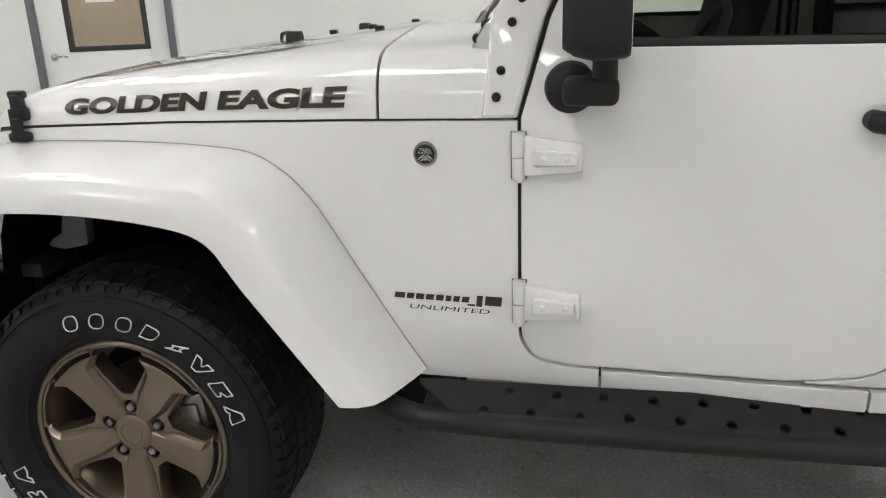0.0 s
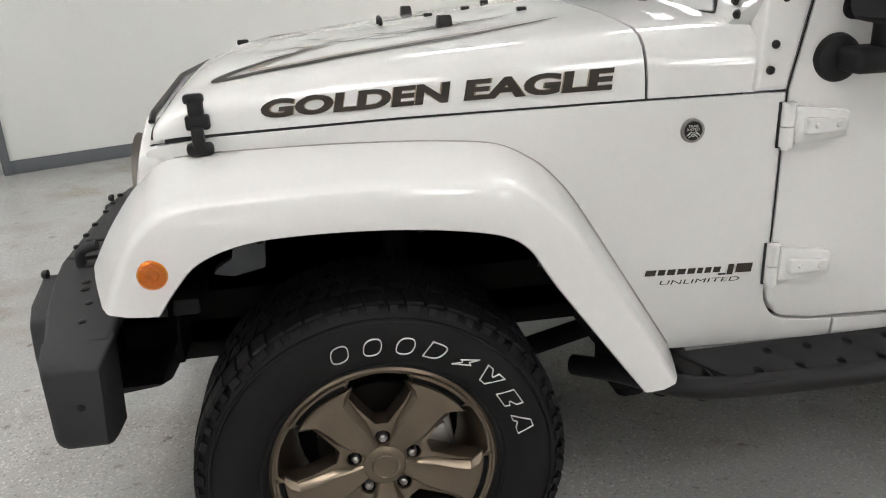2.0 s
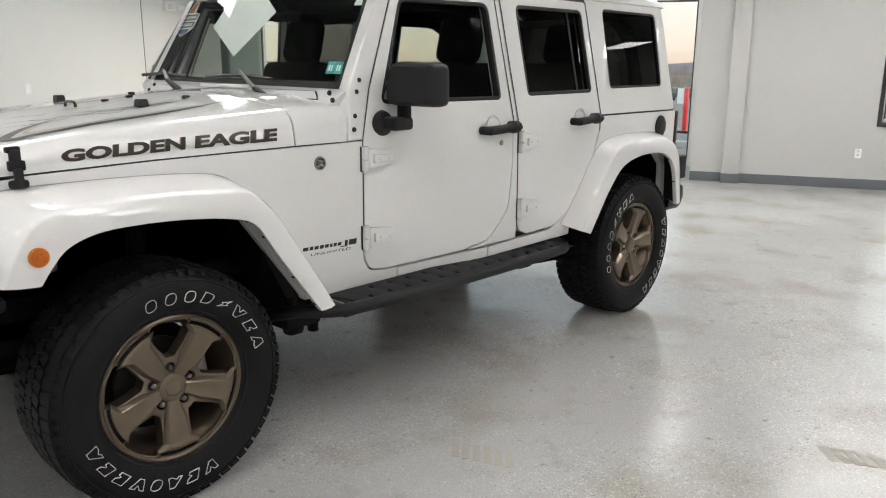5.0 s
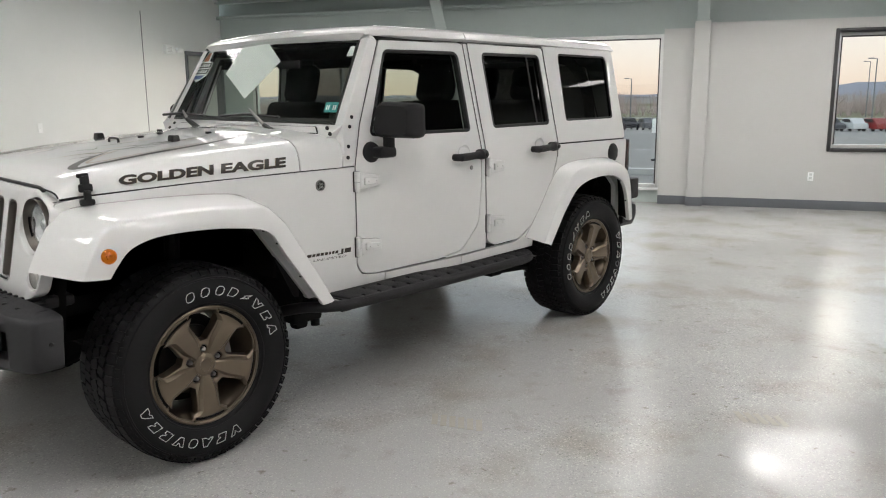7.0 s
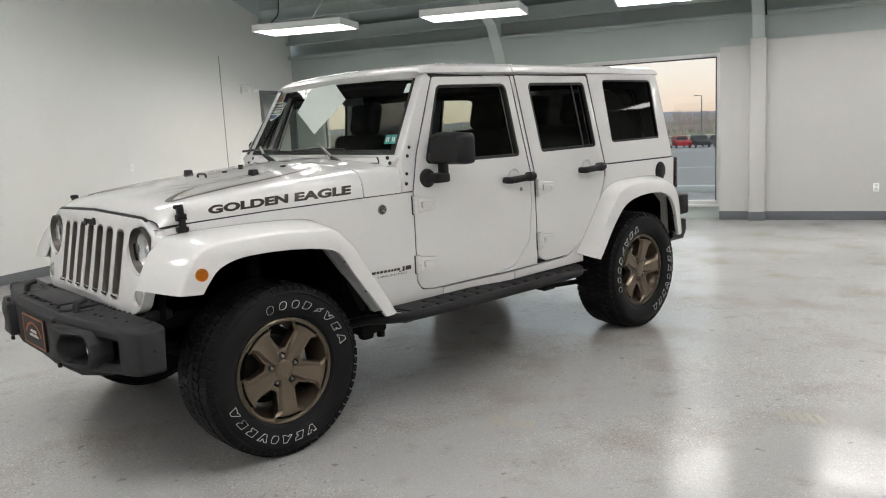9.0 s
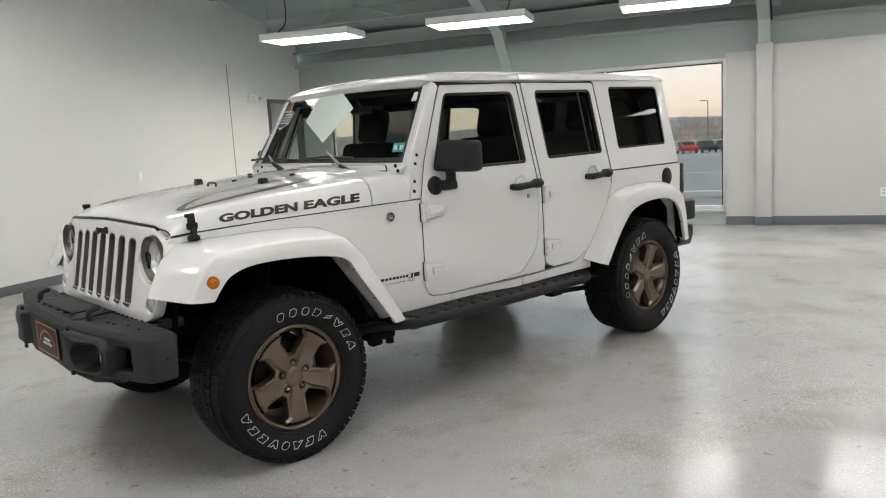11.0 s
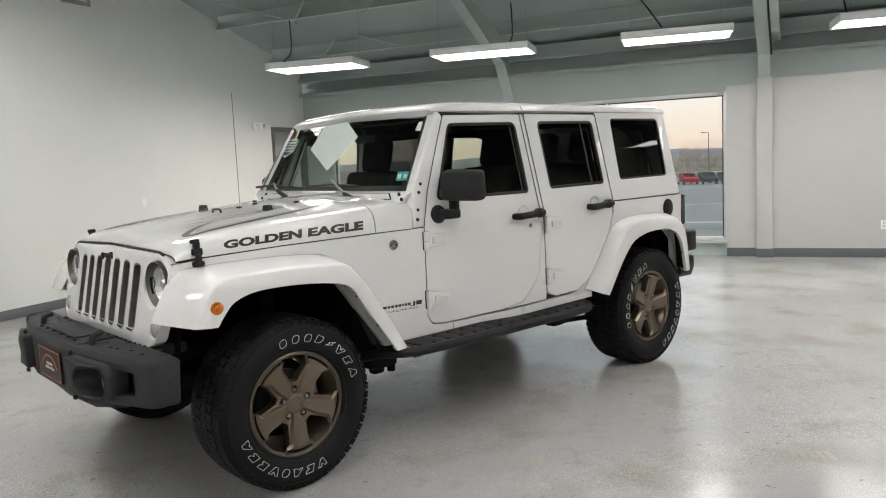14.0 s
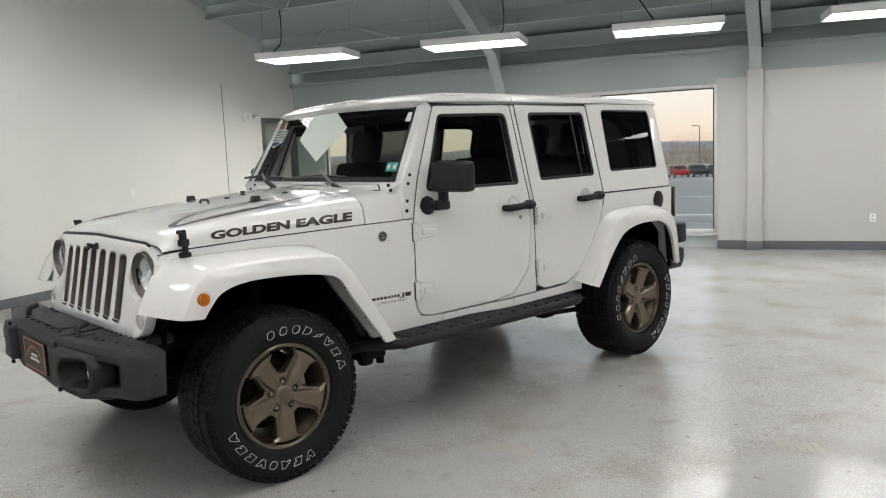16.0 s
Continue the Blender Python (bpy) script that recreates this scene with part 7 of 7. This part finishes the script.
loft(bm, [[(u, -900, ground_z(u) + 0.02), (u, 900, ground_z(u) + 0.02)] for u in (118, 150, 200, 500)], closed=False)
structure("field", bm, GRASS, "dull winter grass beyond the car park", "grass")
bm = bmesh.new()
loft(bm, [[(26, v, ground_z(26) + 0.006), (26.15, v, ground_z(26.15) + 0.006)] for v in (-40, 40)], closed=False)
for k in range(-14, 15):
    box(bm, (94.5, 2.7 * k - 0.05, ground_z(97) - 0.0), (99.5, 2.7 * k + 0.05, ground_z(97) + 0.02))
structure("parking_lines", bm, PAPER, "worn white parking lines", "marking")
bm = boxes(((14.2, -20, -0.22), (14.45, 12, -0.05), 0.02))
structure("kerb", bm, FAR_WALL, "low concrete kerb", "kerb")


def parked_car(u, v, color, turn):
    m = mat("car_paint", color, 0.45, spread=0.02, spec=0.3)
    at = ROOM @ pose(u, v, ground_z(u), 0, 0, turn)
    ob = thing("parked_car", "parked car in the far row", "car", at, "parked cars")
    bm = bmesh.new()
    prof = [(-2.2, 0.35), (-2.25, 0.75), (-2.0, 0.92), (-1.1, 0.98), (-0.5, 1.45), (1.1, 1.5), (1.75, 1.02), (2.15, 0.95), (2.25, 0.6), (2.2, 0.35)]
    rings = [[(x, y * (1 if z < 1.0 else 0.84), z) for x, z in prof] for y in (-0.88, -0.8, 0.8, 0.88)]
    rings[0] = [(x * 0.97, y, 0.4 + (z - 0.4) * 0.95) for x, y, z in rings[0]]
    rings[3] = [(x * 0.97, y, 0.4 + (z - 0.4) * 0.95) for x, y, z in rings[3]]
    loft(bm, rings)
    part("body", bm, m, ob)
    bm = bmesh.new()
    for s in (-1, 1):
        loft(bm, [[(-0.95, s * 0.79, 1.02), (-0.45, s * 0.755, 1.38), (1.0, s * 0.755, 1.42), (1.5, s * 0.79, 1.04)], [(-0.95, s * 0.80, 1.02), (-0.45, s * 0.768, 1.38), (1.0, s * 0.768, 1.42), (1.5, s * 0.80, 1.04)]])
    loft(bm, [[(-1.08, -0.66, 1.02), (-0.56, -0.62, 1.41), (-0.56, 0.62, 1.41), (-1.08, 0.66, 1.02)], [(-1.11, -0.66, 1.02), (-0.59, -0.62, 1.41), (-0.59, 0.62, 1.41), (-1.11, 0.66, 1.02)]])
    part("window_band", bm, SEAL, ob)
    for x in (-1.4, 1.4):
        for y in (-0.86, 0.70):
            bm = bmesh.new()
            lathe(bm, [(0.0, 0.0), (0.2, 0.0), (0.32, 0.02), (0.33, 0.14), (0.2, 0.16), (0, 0.16)], 18)
            part("wheel", bm, RUBBER, ob, at=pose(x, y, 0.33))
    return ob


rng = random.Random(3)
colors = [(0.02, 0.02, 0.025), (0.35, 0.02, 0.02), (0.35, 0.36, 0.38), (0.03, 0.04, 0.06), (0.6, 0.6, 0.6), (0.25, 0.02, 0.02), (0.1, 0.1, 0.11), (0.08, 0.08, 0.09)]
for k in range(32):
    parked_car(97 + rng.uniform(-0.4, 0.4), -32.4 + 2.25 * k + 1.35, colors[(6, 0, 1, 2, 3, 5, 4, 7)[k % 8]], rng.choice((20, 200)))


def pole(u, v, h):
    ob = thing("street_lamp", "slim grey car park lamp post", "street lamp", ROOM @ pose(u, v, ground_z(u)), "car park lamps")
    part("post", tube(bmesh.new(), [(0, 0, 0), (0, 0, h)], [0.09, 0.06], 8), BASE, ob)
    part("arm", tube(bmesh.new(), [(0, 0, h), (0, 0.5, h + 0.05)], 0.04, 6), BASE, ob)
    bm = bmesh.new()
    box(bm, (-0.15, 0.4, h), (0.15, 1.0, h + 0.12), 0.03)
    part("head", bm, BASE, ob)


for u, v, h in ((112, 8.4, 6.6), (108, -21.5, 8.5), (140, -26.0, 9.5), (130, 30.0, 8.0)):
    pole(u, v, h)


def bare_tree(u, v, h, seed):
    """A leafless tree: trunk, forking limbs and fine twigs."""
    rng = random.Random(seed)
    ob = thing("bare_tree", "leafless grey-brown tree at the edge of the car park", "tree", ROOM @ pose(u, v, ground_z(u)), "far trees")
    tr, tw = bmesh.new(), bmesh.new()

    def grow(p, way, length, r, depth):
        q = p + way * length
        tube(tr if depth < 2 else tw, [p, (p + q) / 2 + Vector((rng.uniform(-1, 1), rng.uniform(-1, 1), 0)) * length * 0.05, q], [r, r * 0.85, r * 0.65], 5 if depth < 3 else 3, False)
        if depth < 4:
            for _ in range(3 if depth else 4):
                w = (way + Vector((rng.uniform(-1, 1), rng.uniform(-1, 1), rng.uniform(-0.2, 0.7))) * 0.75).normalized()
                grow(p + (q - p) * rng.uniform(0.55, 1.0), w, length * rng.uniform(0.55, 0.8), r * 0.55, depth + 1)
    grow(Vector((0, 0, 0)), Vector((0, 0, 1)), h * 0.32, h * 0.022, 0)
    part("trunk", tr, TWIG, ob)
    part("crown", tw, TWIG, ob)


for k in range(16):
    bare_tree(160 + rng.uniform(-15, 25), -50 + 6.4 * k + rng.uniform(-1.5, 1.5), rng.uniform(5.5, 9.0), k)
bm = bmesh.new()
for k in range(900):
    v, h = rng.uniform(-160, 160), rng.uniform(2.0, 6.0)
    u = rng.uniform(190, 250)
    p = Vector((u, v, ground_z(u)))
    for _ in range(5):
        tube(bm, [p, p + Vector((rng.uniform(-1, 1), rng.uniform(-1.6, 1.6), h))], [0.12, 0.03], 3, False)
tagged(structure("far_woods", bm, TWIG, "distant leafless woods along the horizon", "woods"), kind="stuff")
bm = bmesh.new()
line = [(v, 4 + 3 * noise.noise(Vector((v * 0.02, 0, 0))) + 34 * math.exp(-((v + 230) / 120) ** 2) + 6 * noise.noise(Vector((v * 0.03, 3, 0)))) for v in range(-900, 901, 20)]
loft(bm, [[(1500, v * 2, -2) for v, _ in line], [(1560, v * 2, h) for v, h in line], [(1900, v * 2, h * 0.6) for v, h in line]], closed=False)
structure("hills", bm, HILL, "hazy blue-grey hills on the horizon", "hill")
# white rail fence between car park and field
bm = bmesh.new()
for z in (0.55, 1.05):
    box(bm, (116, -90, ground_z(116) + z), (116.06, 90, ground_z(116) + z + 0.09))
for k in range(61):
    box(bm, (115.98, -90 + 3 * k, ground_z(116)), (116.08, -89.9 + 3 * k, ground_z(116) + 1.2))
tagged(structure("rail_fence", bm, ALU, "pale rail fence along the car park", "fence"), kind="stuff")

bm = bmesh.new()
loft(bm, [[(2150 * math.cos(a), 2150 * math.sin(a), z) for z in (-10, 30, 80, 160, 300, 600)] for a in (radians(-60 + 4 * k) for k in range(31))], closed=False)
structure("backdrop", bm, SKY, "pale peach evening sky", "sky")

# red and white marker post standing in the car park
at = Vector((17.6, 6.1, 0))
marker = thing("marker_post", "bright red marker post with a white panel outdoors", "post", pose(at.x, at.y, ground_z(17.6)), kind="")
part("foot", boxes(((-0.16, -0.16, 0), (0.16, 0.16, 0.05), 0.01)), SEAL, marker)
part("post", boxes(((-0.05, -0.05, 0.05), (0.05, 0.05, 1.12), 0.02)), mat("signal_red", (0.75, 0.03, 0.03), 0.5, spread=0.05), marker)
part("panel", boxes(((-0.02, 0.06, 0.72), (0.02, 0.24, 1.1), 0.008)), PAPER, marker)

# dusty tyre marks printed on the floor
for x, y, turn, n in ((0.956, -1.385, 21.7, 6), (1.92, -2.43, 24, 5)):
    bm = bmesh.new()
    for k in range(n):
        box(bm, (-0.062, -0.014, 0.0004), (0.062, 0.014, 0.0012), 0.0, 2, pose(0, 0.044 * (k - (n - 1) / 2), 0, 0, 0, 19))
    ob = part("tread_mark", bm, MARK)
    ob.matrix_world = pose(x, y, 0, 0, 0, turn)
    tagged(ob, "beige dusty tyre tread print on the grey floor", "stain", kind="stuff")
